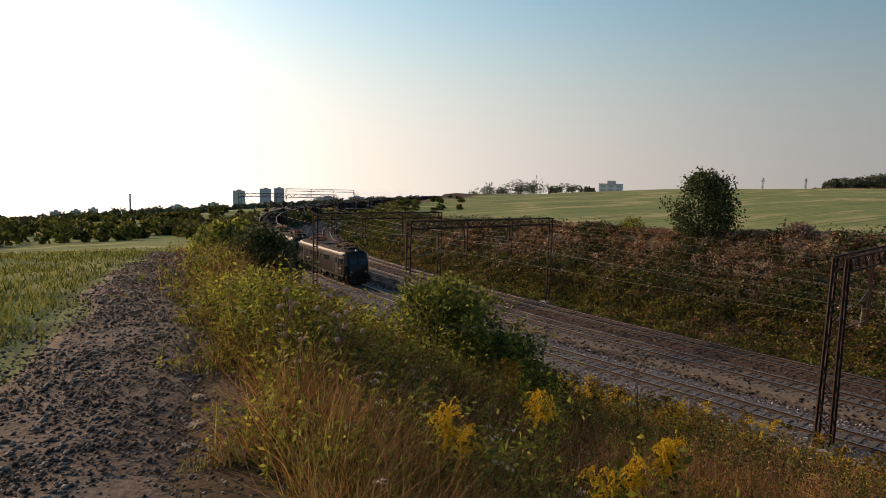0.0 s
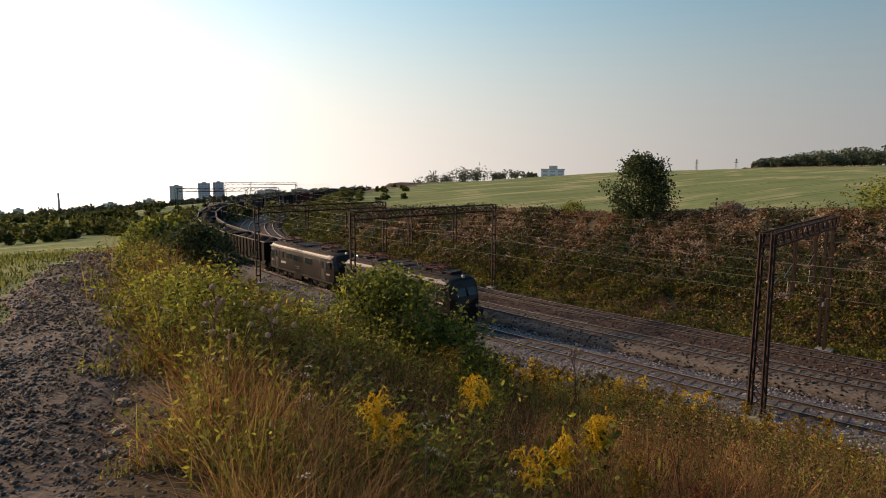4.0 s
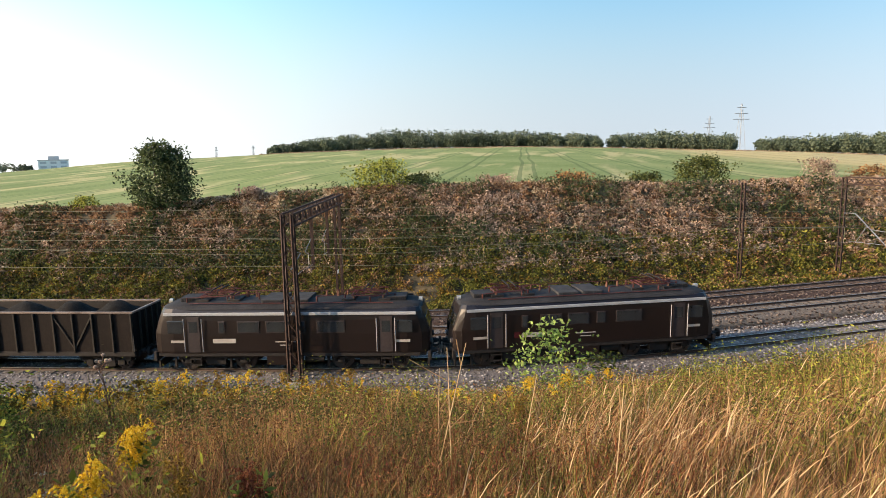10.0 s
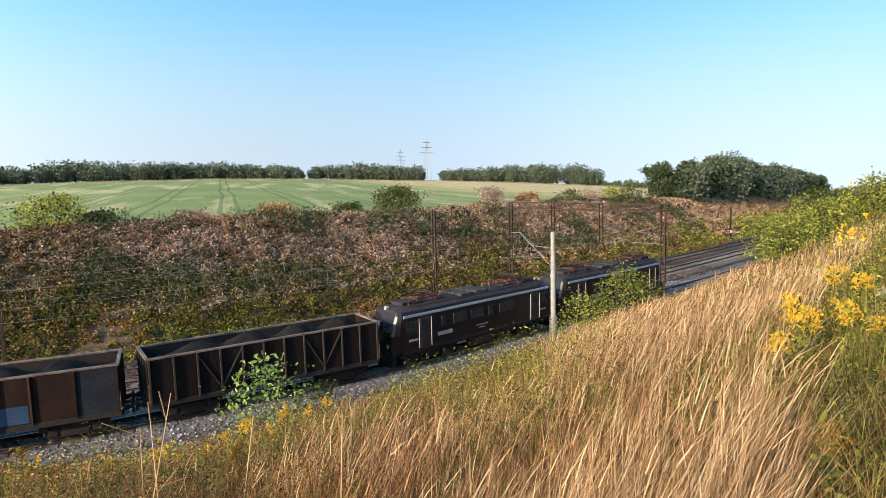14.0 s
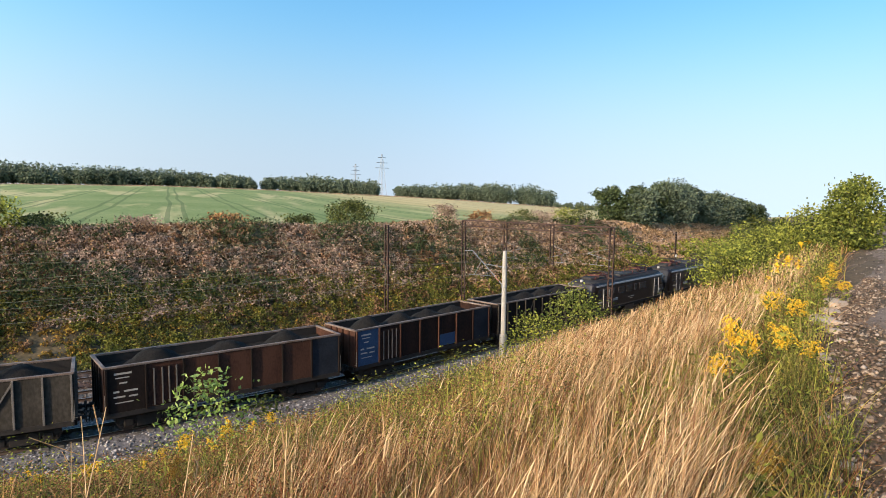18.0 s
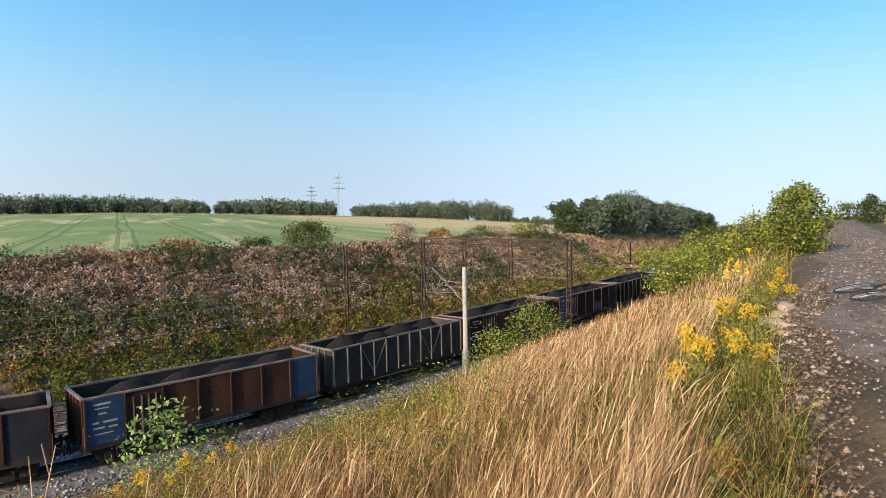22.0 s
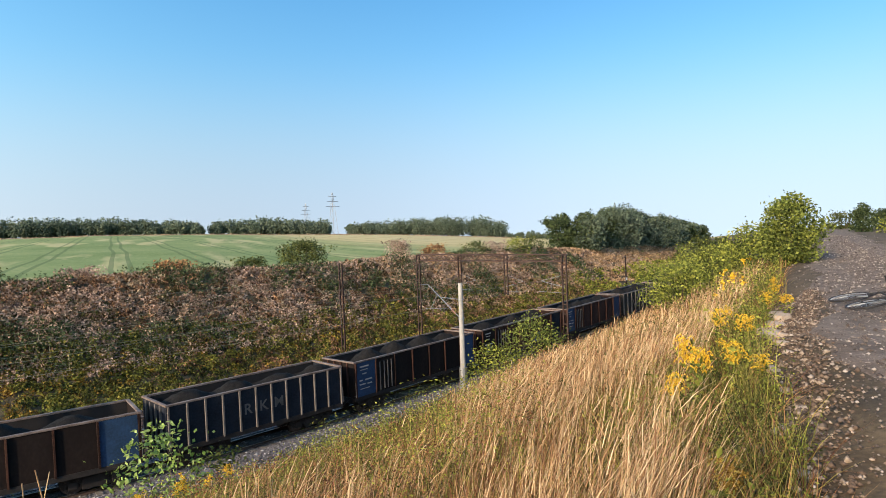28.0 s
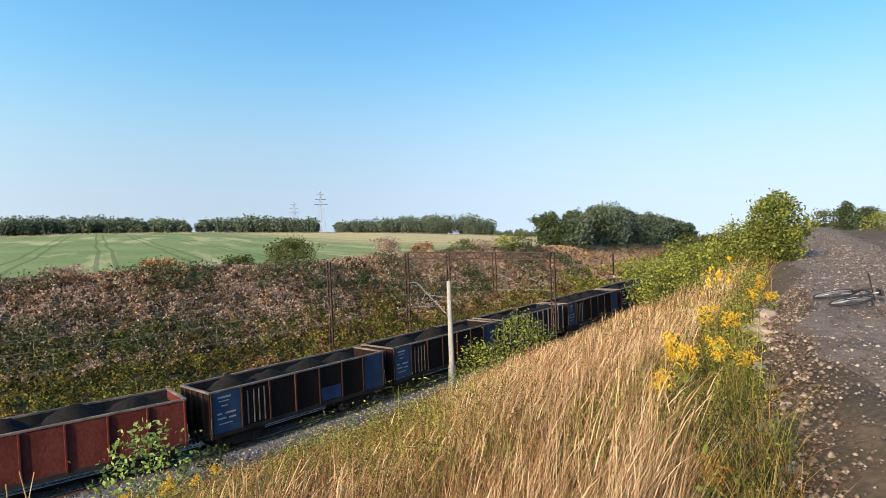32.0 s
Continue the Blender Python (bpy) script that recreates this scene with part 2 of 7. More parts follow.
def near_line(xy, line, chunk=20000):
    """Index of the nearest point of a line, and the distance, for many places."""
    idx, dist = np.empty(len(xy), int), np.empty(len(xy))
    for a in range(0, len(xy), chunk):
        d = ((xy[a:a + chunk, None, :] - line[None, ::2]) ** 2).sum(-1)
        j = d.argmin(1)
        idx[a:a + chunk], dist[a:a + chunk] = j * 2, np.sqrt(d[np.arange(len(j)), j])
    return idx, dist


BANK_AZ = [-180, -120, -100, -89, -76, -67, -60, -42, -32, -20, -10, -1, 8, 20, 40]
BANK_Z = [3, 3, 4.2, 6.4, 7.1, 7.0, 7.6, 7.8, 7.3, 6.3, 5.9, 4.8, 4.2, 3.5, 3]
SKY_AZ = [-180, -130, -115, -101, -90, -84, -76, -67, -60, -52, -42, -32, -20, -10, -3, 0, 9, 18, 23, 35, 60, 180]
SKY_EL = [-2.5, -2.3, -2.2, -2.6, -1.5, -1.15, -0.66, -0.3, 0.0, 0.2, 0.2, 0.0, -0.4, -1.1, -1.9, -2.3, -2.5, -3.0, -3.6, -4.2, -4.5, -2.5]
ROAD_X = [160, 60, 20, 0, -5, -7.5, -9.5, -15, -25, -37, -60]
ROAD_Z = [8.2, 9.6, 9.8, 9.8, 9.65, 9.3, 8.75, 6.5, 3.8, 2.0, 0.2]


def smooth01(t):
    t = np.clip(t, 0, 1)
    return t * t * (3 - 2 * t)


def road_z(x):
    return np.interp(x, ROAD_X[::-1], ROAD_Z[::-1])


def wave(x, y, k, seed):
    return (np.sin(x * k + seed) * np.cos(y * k * 1.13 + seed * 2.1) + np.sin((x + y) * k * 0.61 + seed * 0.7)
            + np.sin((x - 1.7 * y) * k * 0.37 + seed * 1.9)) / 3


def ground_z(x, y, rough=True):
    """Height of the ground."""
    x, y = np.atleast_1d(np.asarray(x, float)), np.atleast_1d(np.asarray(y, float))
    xy = np.stack([x, y], 1)
    i, dt = near_line(xy, TRACK)
    rel = xy - TRACK[i]
    n = (rel * NOR[i]).sum(1)
    n = np.where(np.abs(n) < dt * 0.7, np.sign(n) * dt, n)
    j, dr = near_line(xy, ROAD)
    rrel = xy - ROAD[j]
    k = np.clip(j, 2, len(ROAD) - 3)
    rt = ROAD[k + 2] - ROAD[k - 2]
    rt /= np.linalg.norm(rt, axis=1)[:, None]
    along = np.clip((rrel * rt).sum(1), -1.2, 1.2)
    side = rt[:, 0] * rrel[:, 1] - rt[:, 1] * rrel[:, 0]
    dr = np.where(dr < 30, np.linalg.norm(rrel - rt * along[:, None], axis=1), dr)
    az = np.degrees(np.arctan2(-x, y))
    d = np.hypot(x, y)
    z = np.full(len(x), -0.55)
    # far bank and fields
    far = n > 14.6
    top = np.interp(az, BANK_AZ, BANK_Z)
    width = top * 2.0 + 1.0
    q = (n - 14.6) / width
    bank = -0.55 + (top + 0.55) * np.clip(1.12 * smooth01(q * 0.93 + 0.03) - 0.008, 0, 1)
    el = np.interp(az, SKY_AZ, SKY_EL)
    crest = H_EYE + 330 * np.tan(np.radians(el))
    d0 = d - np.maximum(n - 14.6 - width, 0)
    fieldq = smooth01((d - d0) / np.maximum(330 - d0, 30)) * 0.35 + 0.65 * np.clip((d - d0) / np.maximum(330 - d0, 30), 0, 1)
    beyond = np.maximum(d - 330, 0)
    zf = np.where(q < 1, bank, top + (crest - top) * fieldq) + beyond * (np.tan(np.radians(el)) - 0.004)
    z = np.where(far, zf, z)
    # near bank, dirt road on its crown, land behind
    near = n < -4.2
    zr = road_z(ROAD[j, 0] + along * rt[:, 0])
    dn, dp = -n - 4.2, np.maximum(dr - 1.7, 0)
    qn = dn / np.maximum(dn + dp, 0.1)
    zn = -0.55 + (zr + 0.55) * (qn - 0.035 * np.sin(qn * 2 * np.pi))
    zn = zn + np.interp(az, [-120, -100, -75, -60, -35, -20, -8, 30], [0.1, -0.15, -0.2, 0.0, 0.0, -0.45, -1.25, -1.2]) * 4 * qn * (1 - qn) * np.clip(dn / 4, 0, 1)
    hollow = np.interp(d, [11, 15, 20, 30, 45, 62], [0, 0.45, 0.8, 1.2, 1.2, 0]) * np.interp(az, [1, 6, 15, 20], [0, 1, 1, 0])
    zn = zn - hollow * np.clip(dn / 6, 0, 1)
    # which side of the road: towards the track or behind
    behind = (side > 0) & (dr > 0)
    zb = zr - 0.04 * np.maximum(dr - 6, 0)
    zb = np.maximum(zb, zr - 4 + np.where(d > 60, (d - 60) * np.tan(np.radians(np.minimum(el, -1.5))), 0))
    zn = np.where(behind, zb, zn)
    zn = np.where(dr < 1.7, zr, zn)
    z = np.where(near, zn, z)
    # the land farther off lies as the skyline shows it
    open_land = np.where(far, 0.0, smooth01((d - 95) / 120)) * np.clip((-n - 6) / 20, 0, 1)
    z = z + open_land * (H_EYE + d * np.tan(np.radians(el - 0.25)) - z)
    if rough:
        amp = np.where(far & (q < 1.0), 0.35, np.where(near & (dr > 1.9), 0.16, 0.0))
        amp = amp * np.clip(np.where(far, (n - 14.6) / 3, (-n - 4.2) / 3), 0, 1)
        z = z + amp * (0.5 * wave(x, y, 0.8, 1.0) + 0.5 * wave(y, x, 0.53, 3.0)) + 0.5 * amp * wave(x, y, 2.3, 4.0)
        z = z + np.where(dr < 1.9, 0.02 * wave(x, y, 3.1, 2.0) - 0.05 * np.exp(-((dr - 0.8) / 0.25) ** 2), 0)
        z = z + np.where(far & (q >= 1.0), 0.12 * wave(x, y, 0.15, 3.0), 0)
    return z


# ---- ground ----
M_SOIL = mat("weedy_soil", [(0.0249, 0.0166, 0.0083), (0.0581, 0.0398, 0.0208), (0.108, 0.0764, 0.0415)], 1.2, 0.95, bump=0.8)
M_BANK = mat("overgrown_bank", [(0.0299, 0.0239, 0.012), (0.0697, 0.0518, 0.0266), (0.133, 0.0996, 0.0564)], 0.35, 0.95, bump=1.0, fine=14)


def field_material():
    """A green crop with tramlines that run one way, worn pale strips and mottling."""
    m = mat("green_field", [(0.1, 0.142, 0.052), (0.158, 0.197, 0.08), (0.232, 0.245, 0.112)], 0.05, 1.0, bump=0.4, fine=30, spec=0.04)
    n, l = m.node_tree.nodes, m.node_tree.links
    base = n["Principled BSDF"].inputs["Base Color"]
    col = base.links[0].from_socket
    co, mp, sep = n.new("ShaderNodeTexCoord"), n.new("ShaderNodeMapping"), n.new("ShaderNodeSeparateXYZ")
    mp.inputs["Rotation"].default_value = (0, 0, radians(-37))
    l.new(co.outputs["Object"], mp.inputs[0])
    l.new(mp.outputs[0], sep.inputs[0])

    def math_node(op, a, b):
        q = n.new("ShaderNodeMath")
        q.operation = op
        for i, v in enumerate((a, b)):
            if isinstance(v, (int, float)):
                q.inputs[i].default_value = v
            else:
                l.new(v, q.inputs[i])
        return q.outputs[0]

    wob = n.new("ShaderNodeTexNoise")
    wob.inputs["Scale"].default_value = 0.02
    l.new(co.outputs["Object"], wob.inputs[0])
    across = math_node("ADD", sep.outputs["Y"], math_node("MULTIPLY", wob.outputs["Fac"], 2.0))
    saw = math_node("PINGPONG", across, 5.5)
    pair = math_node("ABSOLUTE", math_node("SUBTRACT", saw, 1.1), 0)
    line = math_node("LESS_THAN", pair, 0.32)
    strip_map, strip = n.new("ShaderNodeMapping"), n.new("ShaderNodeTexNoise")
    strip_map.inputs["Scale"].default_value = (0.008, 0.11, 1)
    l.new(mp.outputs[0], strip_map.inputs[0])
    strip.inputs["Scale"].default_value, strip.inputs["Detail"].default_value = 1.0, 5.0
    l.new(strip_map.outputs[0], strip.inputs[0])
    ramp = n.new("ShaderNodeValToRGB")
    ramp.color_ramp.elements[0].position, ramp.color_ramp.elements[1].position = 0.53, 0.62
    l.new(strip.outputs["Fac"], ramp.inputs[0])
    stubble = n.new("ShaderNodeMapRange")  # the far end is already dry
    stubble.interpolation_type = "SMOOTHSTEP"
    for i, v in ((1, -20), (2, -60), (3, 0.0), (4, 0.85)):
        stubble.inputs[i].default_value = v
    l.new(math_node("ADD", across, math_node("MULTIPLY", strip.outputs["Fac"], 50.0)), stubble.inputs[0])
    for fac, tint in ((stubble.outputs[0], (0.42, 0.33, 0.17, 1)), (math_node("MULTIPLY", ramp.outputs[0], 0.6), (0.4, 0.34, 0.185, 1)), (math_node("MULTIPLY", line, 0.62), (0.07, 0.1, 0.045, 1))):
        mix = n.new("ShaderNodeMix")
        mix.data_type = "RGBA"
        l.new(fac, mix.inputs[0])
        l.new(col, mix.inputs[6])
        mix.inputs[7].default_value = tint
        col = mix.outputs[2]
    l.new(col, base)
    return m


M_FIELD = field_material()
M_ROAD = mat("gravel_road", [(0.0415, 0.0299, 0.0216), (0.104, 0.0755, 0.0556), (0.191, 0.143, 0.108)], 2.2, 0.95, bump=1.0, fine=10)
M_BED = mat("bed_gravel", [(0.0291, 0.0244, 0.0244), (0.0726, 0.0654, 0.0662), (0.163, 0.149, 0.154)], 5, 0.95, bump=1.0, fine=5)
M_BROWNBED = mat("brown_bed_gravel", [(0.0185, 0.00952, 0.00741), (0.0423, 0.0239, 0.018), (0.079, 0.0503, 0.0396)], 4, 0.95, bump=1.0, fine=5)


def build_ground():
    r = [0.0, 0.6]
    while r[-1] < 4600:
        r.append(r[-1] * 1.028 + 0.05)
    r = np.array(r[1:])
    az = np.radians(np.concatenate([np.arange(-150, 75, 0.5), np.arange(75, 210, 3.0)]))
    k = len(az)
    x, y = (-np.outer(r, np.sin(az))).ravel(), np.outer(r, np.cos(az)).ravel()
    z = ground_z(x, y)
    verts = np.c_[x, y, z]
    verts = np.vstack([verts, [[0, 0, ground_z(0, 0)[0]]]])
    i, j = np.meshgrid(np.arange(len(r) - 1), np.arange(k), indexing="ij")
    j2 = (j + 1) % k
    quads = np.stack([i * k + j, i * k + j2, (i + 1) * k + j2, (i + 1) * k + j], -1).reshape(-1, 4)[:, ::-1]
    c = np.arange(k)
    hub = np.stack([np.full(k, len(verts) - 1), c, (c + 1) % k, (c + 1) % k], 1)
    me = mesh_np("ground", verts, quads, [M_SOIL, M_BANK, M_FIELD, M_ROAD, M_BED, M_BROWNBED], smooth=True)
    mid = verts[quads].mean(1)[:, :2]
    i, dt = near_line(mid, TRACK)
    n = ((mid - TRACK[i]) * NOR[i]).sum(1)
    top = np.interp(np.degrees(np.arctan2(-mid[:, 0], mid[:, 1])), BANK_AZ, BANK_Z)
    kind = np.zeros(len(mid), np.int32)
    jr = np.clip(near_line(mid, ROAD)[0], 1, len(ROAD) - 2)
    rt, rel = ROAD[jr + 1] - ROAD[jr - 1], mid - ROAD[jr]
    past = (rt[:, 0] * rel[:, 1] - rt[:, 1] * rel[:, 0] > 0) | (np.hypot(mid[:, 0], mid[:, 1]) > 24)
    kind[(np.degrees(np.arctan2(-mid[:, 0], mid[:, 1])) > 16) & (n < -5) & past] = 2
    kind[(n > 13.6)] = 1
    kind[(n > 14.6 + top * 2.0 + 3.5)] = 2
    kind[(n > -4.4) & (n <= 3.7)] = 4
    kind[(n > 3.7) & (n <= 13.6)] = 5
    me.polygons.foreach_set("material_index", kind)
    # the hub fan closes the sheet under the camera
    ob = tagged(new("ground", me), "cutting with overgrown banks, gravel bed and green field", "ground", kind="structure")
    return ob


build_ground()


# ---- tracks ----
def sweep(profile, n, s0, s1, z, material, name, step=2.0):
    """A bar of the given profile (offset, height) along the track at n metres to the far side."""
    ss = np.arange(s0, s1, step)
    rings = []
    for s in ss:
        c, a = on_track(s, n)
        u = np.array([-math.sin(a), math.cos(a)])
        rings.append([(*(c + u * px), z + pz) for px, pz in profile])
    k = len(profile)
    v = np.array(rings).reshape(-1, 3)
    i, j = np.meshgrid(np.arange(len(ss) - 1), np.arange(k), indexing="ij")
    f = np.stack([i * k + j, i * k + (j + 1) % k, (i + 1) * k + (j + 1) % k, (i + 1) * k + j], -1).reshape(-1, 4)
    return mesh_np(name, v, f, material)


S_END = len(TRACK) - 3
RAIL_FOOT = [(-0.07, -0.17), (0.07, -0.17), (0.07, -0.155), (0.012, -0.14), (0.012, -0.045), (0.036, -0.035), (0.036, -0.004),
             (-0.036, -0.004), (-0.036, -0.035), (-0.012, -0.045), (-0.012, -0.14), (-0.07, -0.155)]
RAIL_HEAD = [(-0.034, -0.004), (0.034, -0.004), (0.03, 0.0), (-0.03, 0.0)]
BALLAST = [(-2.6, -0.6), (2.6, -0.6), (1.75, -0.19), (-1.75, -0.19)]
TRACKS = [(0.0, M_SLEEPER, M_BALLAST), (6.3, M_SLEEPER, M_BALLAST2), (10.7, M_WSLEEPER, M_BROWNBED)]
for n_off, m_sl, m_bal in TRACKS:
    tr = empty("railway_track")
    tagged(tr, "railway track with steel rails on ballast bed", "railway track", group="railway tracks", kind="structure")
    b = new("ballast", sweep(BALLAST, n_off, 0, S_END, 0.0, m_bal, "ballast"))
    b.parent = tr
    for side in (-0.75, 0.75):
        rl = new("rail", sweep(RAIL_FOOT, n_off + side, 0, S_END, 0.0, M_RAIL, "rail"))
        rl.parent = tr
        hd = new("rail_head", sweep(RAIL_HEAD, n_off + side, 0, S_END, 0.0, M_RAILTOP, "rail_head"))
        hd.parent = rl


# ---- sleepers and ballast stones ----
def piece(name, me, parent, m):
    ob = new(name, me)
    ob.parent = parent
    ob.matrix_basis = m
    return ob


rng = np.random.default_rng(7)
TRACK_THINGS = [o for o in scene.objects if o.name.startswith("railway_track")]


def bm_mesh(name, bm, material):
    me = bpy.data.meshes.new(name)
    bm.to_mesh(me)
    bm.free()
    for m in material if isinstance(material, (list, tuple)) else [material]:
        me.materials.append(m)
    return me


SL_MESH = {}
for m_sl in (M_SLEEPER, M_WSLEEPER):
    b = bmesh.new()
    box(b, -0.13, 0.13, -1.28, 1.28, -0.3, -0.155)
    SL_MESH[m_sl] = bm_mesh("sleeper", b, m_sl)
for (n_off, m_sl, _), tr in zip(TRACKS, TRACK_THINGS):
    for s in np.arange(196, 340, 0.62):
        c, a = on_track(s, n_off)
        piece("sleeper", SL_MESH[m_sl], tr, pose(c[0], c[1], rng.uniform(-0.01, 0.01), 0, 0, math.degrees(a) + rng.uniform(-1, 1)))


def stones(P, size, seed):
    """Small angular stones, eight faces each: vertices and triangles."""
    r = np.random.default_rng(seed)
    k = len(P)
    base = np.array([(1, 0, 0), (-1, 0, 0), (0, 1, 0), (0, -1, 0), (0, 0, 0.7), (0, 0, -0.7)], float)
    v = base[None] * (0.6 + 0.8 * r.random((k, 6, 1))) * size[:, None, None]
    a = r.random(k) * 6.3
    ca, sa = np.cos(a)[:, None], np.sin(a)[:, None]
    v = np.stack([v[..., 0] * ca - v[..., 1] * sa, v[..., 0] * sa + v[..., 1] * ca, v[..., 2]], -1) + P[:, None]
    f = np.array([(0, 2, 4), (2, 1, 4), (1, 3, 4), (3, 0, 4), (2, 0, 5), (1, 2, 5), (3, 1, 5), (0, 3, 5)])
    return v.reshape(-1, 3), (f[None] + 6 * np.arange(k)[:, None, None]).reshape(-1, 3)


M_STONE = mat("ballast_stone", [(0.0302, 0.0269, 0.0269), (0.115, 0.106, 0.104), (0.336, 0.319, 0.315)], 3, 0.95, island=0.65, ramp=(0.15, 0.85))
k = 34000
ss, nn = rng.uniform(200, 315, k), rng.uniform(-4.7, 4.0, k)
cc = np.stack([np.interp(ss, np.arange(len(TRACK)), TRACK[:, i]) + nn * np.interp(ss, np.arange(len(TRACK)), NOR[:, i]) for i in (0, 1)], 1)
prof = np.interp(np.abs(nn), [0, 1.75, 2.6, 5], [-0.2, -0.2, -0.55, -0.55])
v, f = stones(np.c_[cc, prof], rng.uniform(0.045, 0.105, k), 3)
tagged(new("ballast_stones", mesh_np("ballast_stones", v, f, M_STONE)), "pale grey crushed ballast stones between the rails", "ballast", kind="stuff")


M_STONE2 = mat("brown_ballast_stone", [(0.0133, 0.00797, 0.00664), (0.0498, 0.0319, 0.0252), (0.146, 0.113, 0.093)], 3, 0.95, island=0.9, ramp=(0.15, 0.85))
k = 18000
ss, nn = rng.uniform(190, 325, k), rng.uniform(3.2, 13.8, k)
cc = np.stack([np.interp(ss, np.arange(len(TRACK)), TRACK[:, i]) + nn * np.interp(ss, np.arange(len(TRACK)), NOR[:, i]) for i in (0, 1)], 1)
low = np.minimum(np.abs(nn - 6.3), np.abs(nn - 10.7))
v, f = stones(np.c_[cc, np.interp(low, [0, 1.75, 2.6, 5], [-0.19, -0.19, -0.53, -0.53])], rng.uniform(0.05, 0.13, k), 4)
tagged(new("brown_ballast_stones", mesh_np("brown_ballast_stones", v, f, M_STONE2)), "dark brown crushed stones on the farther track beds", "ballast", kind="stuff")


# ---- catenary gantries, masts and wires ----
def lattice_post(w, d, height, taper=1.0, step=0.7, chord=0.1, z0=-0.8):
    """Four corner angles with zigzag bracing on all sides."""
    bm = bmesh.new()
    zs = np.linspace(z0, height, max(3, int((height - z0) / step)))
    def corner(i, z):
        q = 1 + (taper - 1) * (z - z0) / (height - z0)
        return Vector(((-1, 1, 1, -1)[i] * w / 2 * q, (-1, -1, 1, 1)[i] * d / 2 * q, z))
    for i in range(4):
        bar(bm, corner(i, z0), corner(i, height), chord)
        for j in range(len(zs) - 1):
            a, b = (i, (i + 1) % 4) if j % 2 else ((i + 1) % 4, i)
            bar(bm, corner(a, zs[j]), corner(b, zs[j + 1]), 0.05)
    return bm


def channel_post(w, height, step=0.9, z0=-0.8):
    """Two channels side by side with battens between."""
    bm = bmesh.new()
    for sx in (-1, 1):
        box(bm, sx * w / 2 - 0.05, sx * w / 2 + 0.05, -0.07, 0.07, z0, height)
    for z in np.arange(0.4, height, step):
        box(bm, -w / 2, w / 2, -0.055, 0.055, z, z + 0.12)
    return bm


def truss(length, w, h, step=0.62):
    """A box truss along x, its lower chord at z = 0."""
    bm = bmesh.new()
    for y in (-w / 2, w / 2):
        for z in (0, h):
            bar(bm, (0, y, z), (length, y, z), 0.09)
        xs = np.linspace(0, length, int(length / step) + 1)
        for i in range(len(xs) - 1):
            za, zb = (0, h) if i % 2 else (h, 0)
            bar(bm, (xs[i], y, za), (xs[i + 1], y, zb), 0.05)
    for i, x in enumerate(np.linspace(0, length, int(length / step) + 1)):
        for z in (0, h):
            bar(bm, (x, -w / 2, z), (x, w / 2, z), 0.03)
    return bm


M_INS = mat("insulator", [(0.0996, 0.0498, 0.0332), (0.166, 0.083, 0.0581)], 6, 0.25)
M_WHITE = mat("white_enamel", [(0.7, 0.7, 0.68), (0.82, 0.82, 0.8)], 3, 0.5)
M_GALV = mat("galvanised", [(0.174, 0.18, 0.186), (0.29, 0.296, 0.302)], 4, 0.45, 0.7)


def arm_bm(reach, drop):
    """A cantilever arm reaching along x, with a stay and a registration rod."""
    bm = bmesh.new()
    bar(bm, (0, 0, 0), (reach, 0, 0.55), 0.05, seg=6)
    bar(bm, (0, 0, 1.15), (reach, 0, 0.55), 0.035, seg=6)
    bar(bm, (0, 0, -drop), (reach + 0.3, 0, -drop + 0.05), 0.04, seg=6)
    bar(bm, (reach * 0.55, 0, 0.3), (reach * 0.6, 0, -drop), 0.03, seg=6)
    return bm


def gantry(a, b, top, lattice=False, beam_h=0.62):
    a, b = Vector((*a, 0)), Vector((*b, 0))
    d = b - a
    ang = math.degrees(math.atan2(d.y, d.x))
    g = empty("catenary_gantry", pose(a.x, a.y, 0, 0, 0, ang))
    tagged(g, "rusty lattice portal gantry spanning three tracks", "gantry", group="catenary gantries")
    for x in (0, d.length):
        bm = lattice_post(0.62, 0.62, top, 0.8) if lattice and x == 0 else channel_post(0.42, top)
        bmesh.ops.translate(bm, verts=bm.verts, vec=(x, 0, 0))
        part("post", bm, M_MAST, g)
        part("footing", bmesh_at(boxes((-0.5, 0.5, -0.5, 0.5, -0.9, -0.25), bevel=0.04), x), M_CONC, g, "weathered concrete footing")
    bm = truss(d.length, 0.6, beam_h)
    bmesh.ops.translate(bm, verts=bm.verts, vec=(0, 0, top - beam_h))
    part("beam", bm, M_MAST, g)
    for x in (d.length * 0.36, d.length * 0.68):
        dr = part("drop_bracket", bmesh_at(boxes((-0.22, -0.14, -0.06, 0.06, 4.7, top), (0.14, 0.22, -0.06, 0.06, 4.7, top),
                                                 (-0.2, 0.2, -0.05, 0.05, 4.8, 4.9), (-0.2, 0.2, -0.05, 0.05, 6.0, 6.1)), x), M_MAST, g)
        part("registration_arm", bmesh_at(arm_bm(-1.9, 0.5), x, 5.5), M_GALV, dr, "grey steel registration arm")
        part("insulator", bmesh_at(bar(bmesh.new(), (-0.9, 0, 0.27), (-1.2, 0, 0.36), 0.13, seg=8), x, 5.5), M_INS, dr)
    part("registration_arm", bmesh_at(arm_bm(2.4, 0.5), 0, 5.6), M_GALV, g, "grey steel registration arm")
    part("side_bracket", bmesh_at(arm_bm(1.1, 0.2), d.length, top - 1.3), M_MAST, g)
    return g


def bmesh_at(bm, x, z=0.0, y=0.0):
    bmesh.ops.translate(bm, verts=bm.verts, vec=(x, y, z))
    return bm


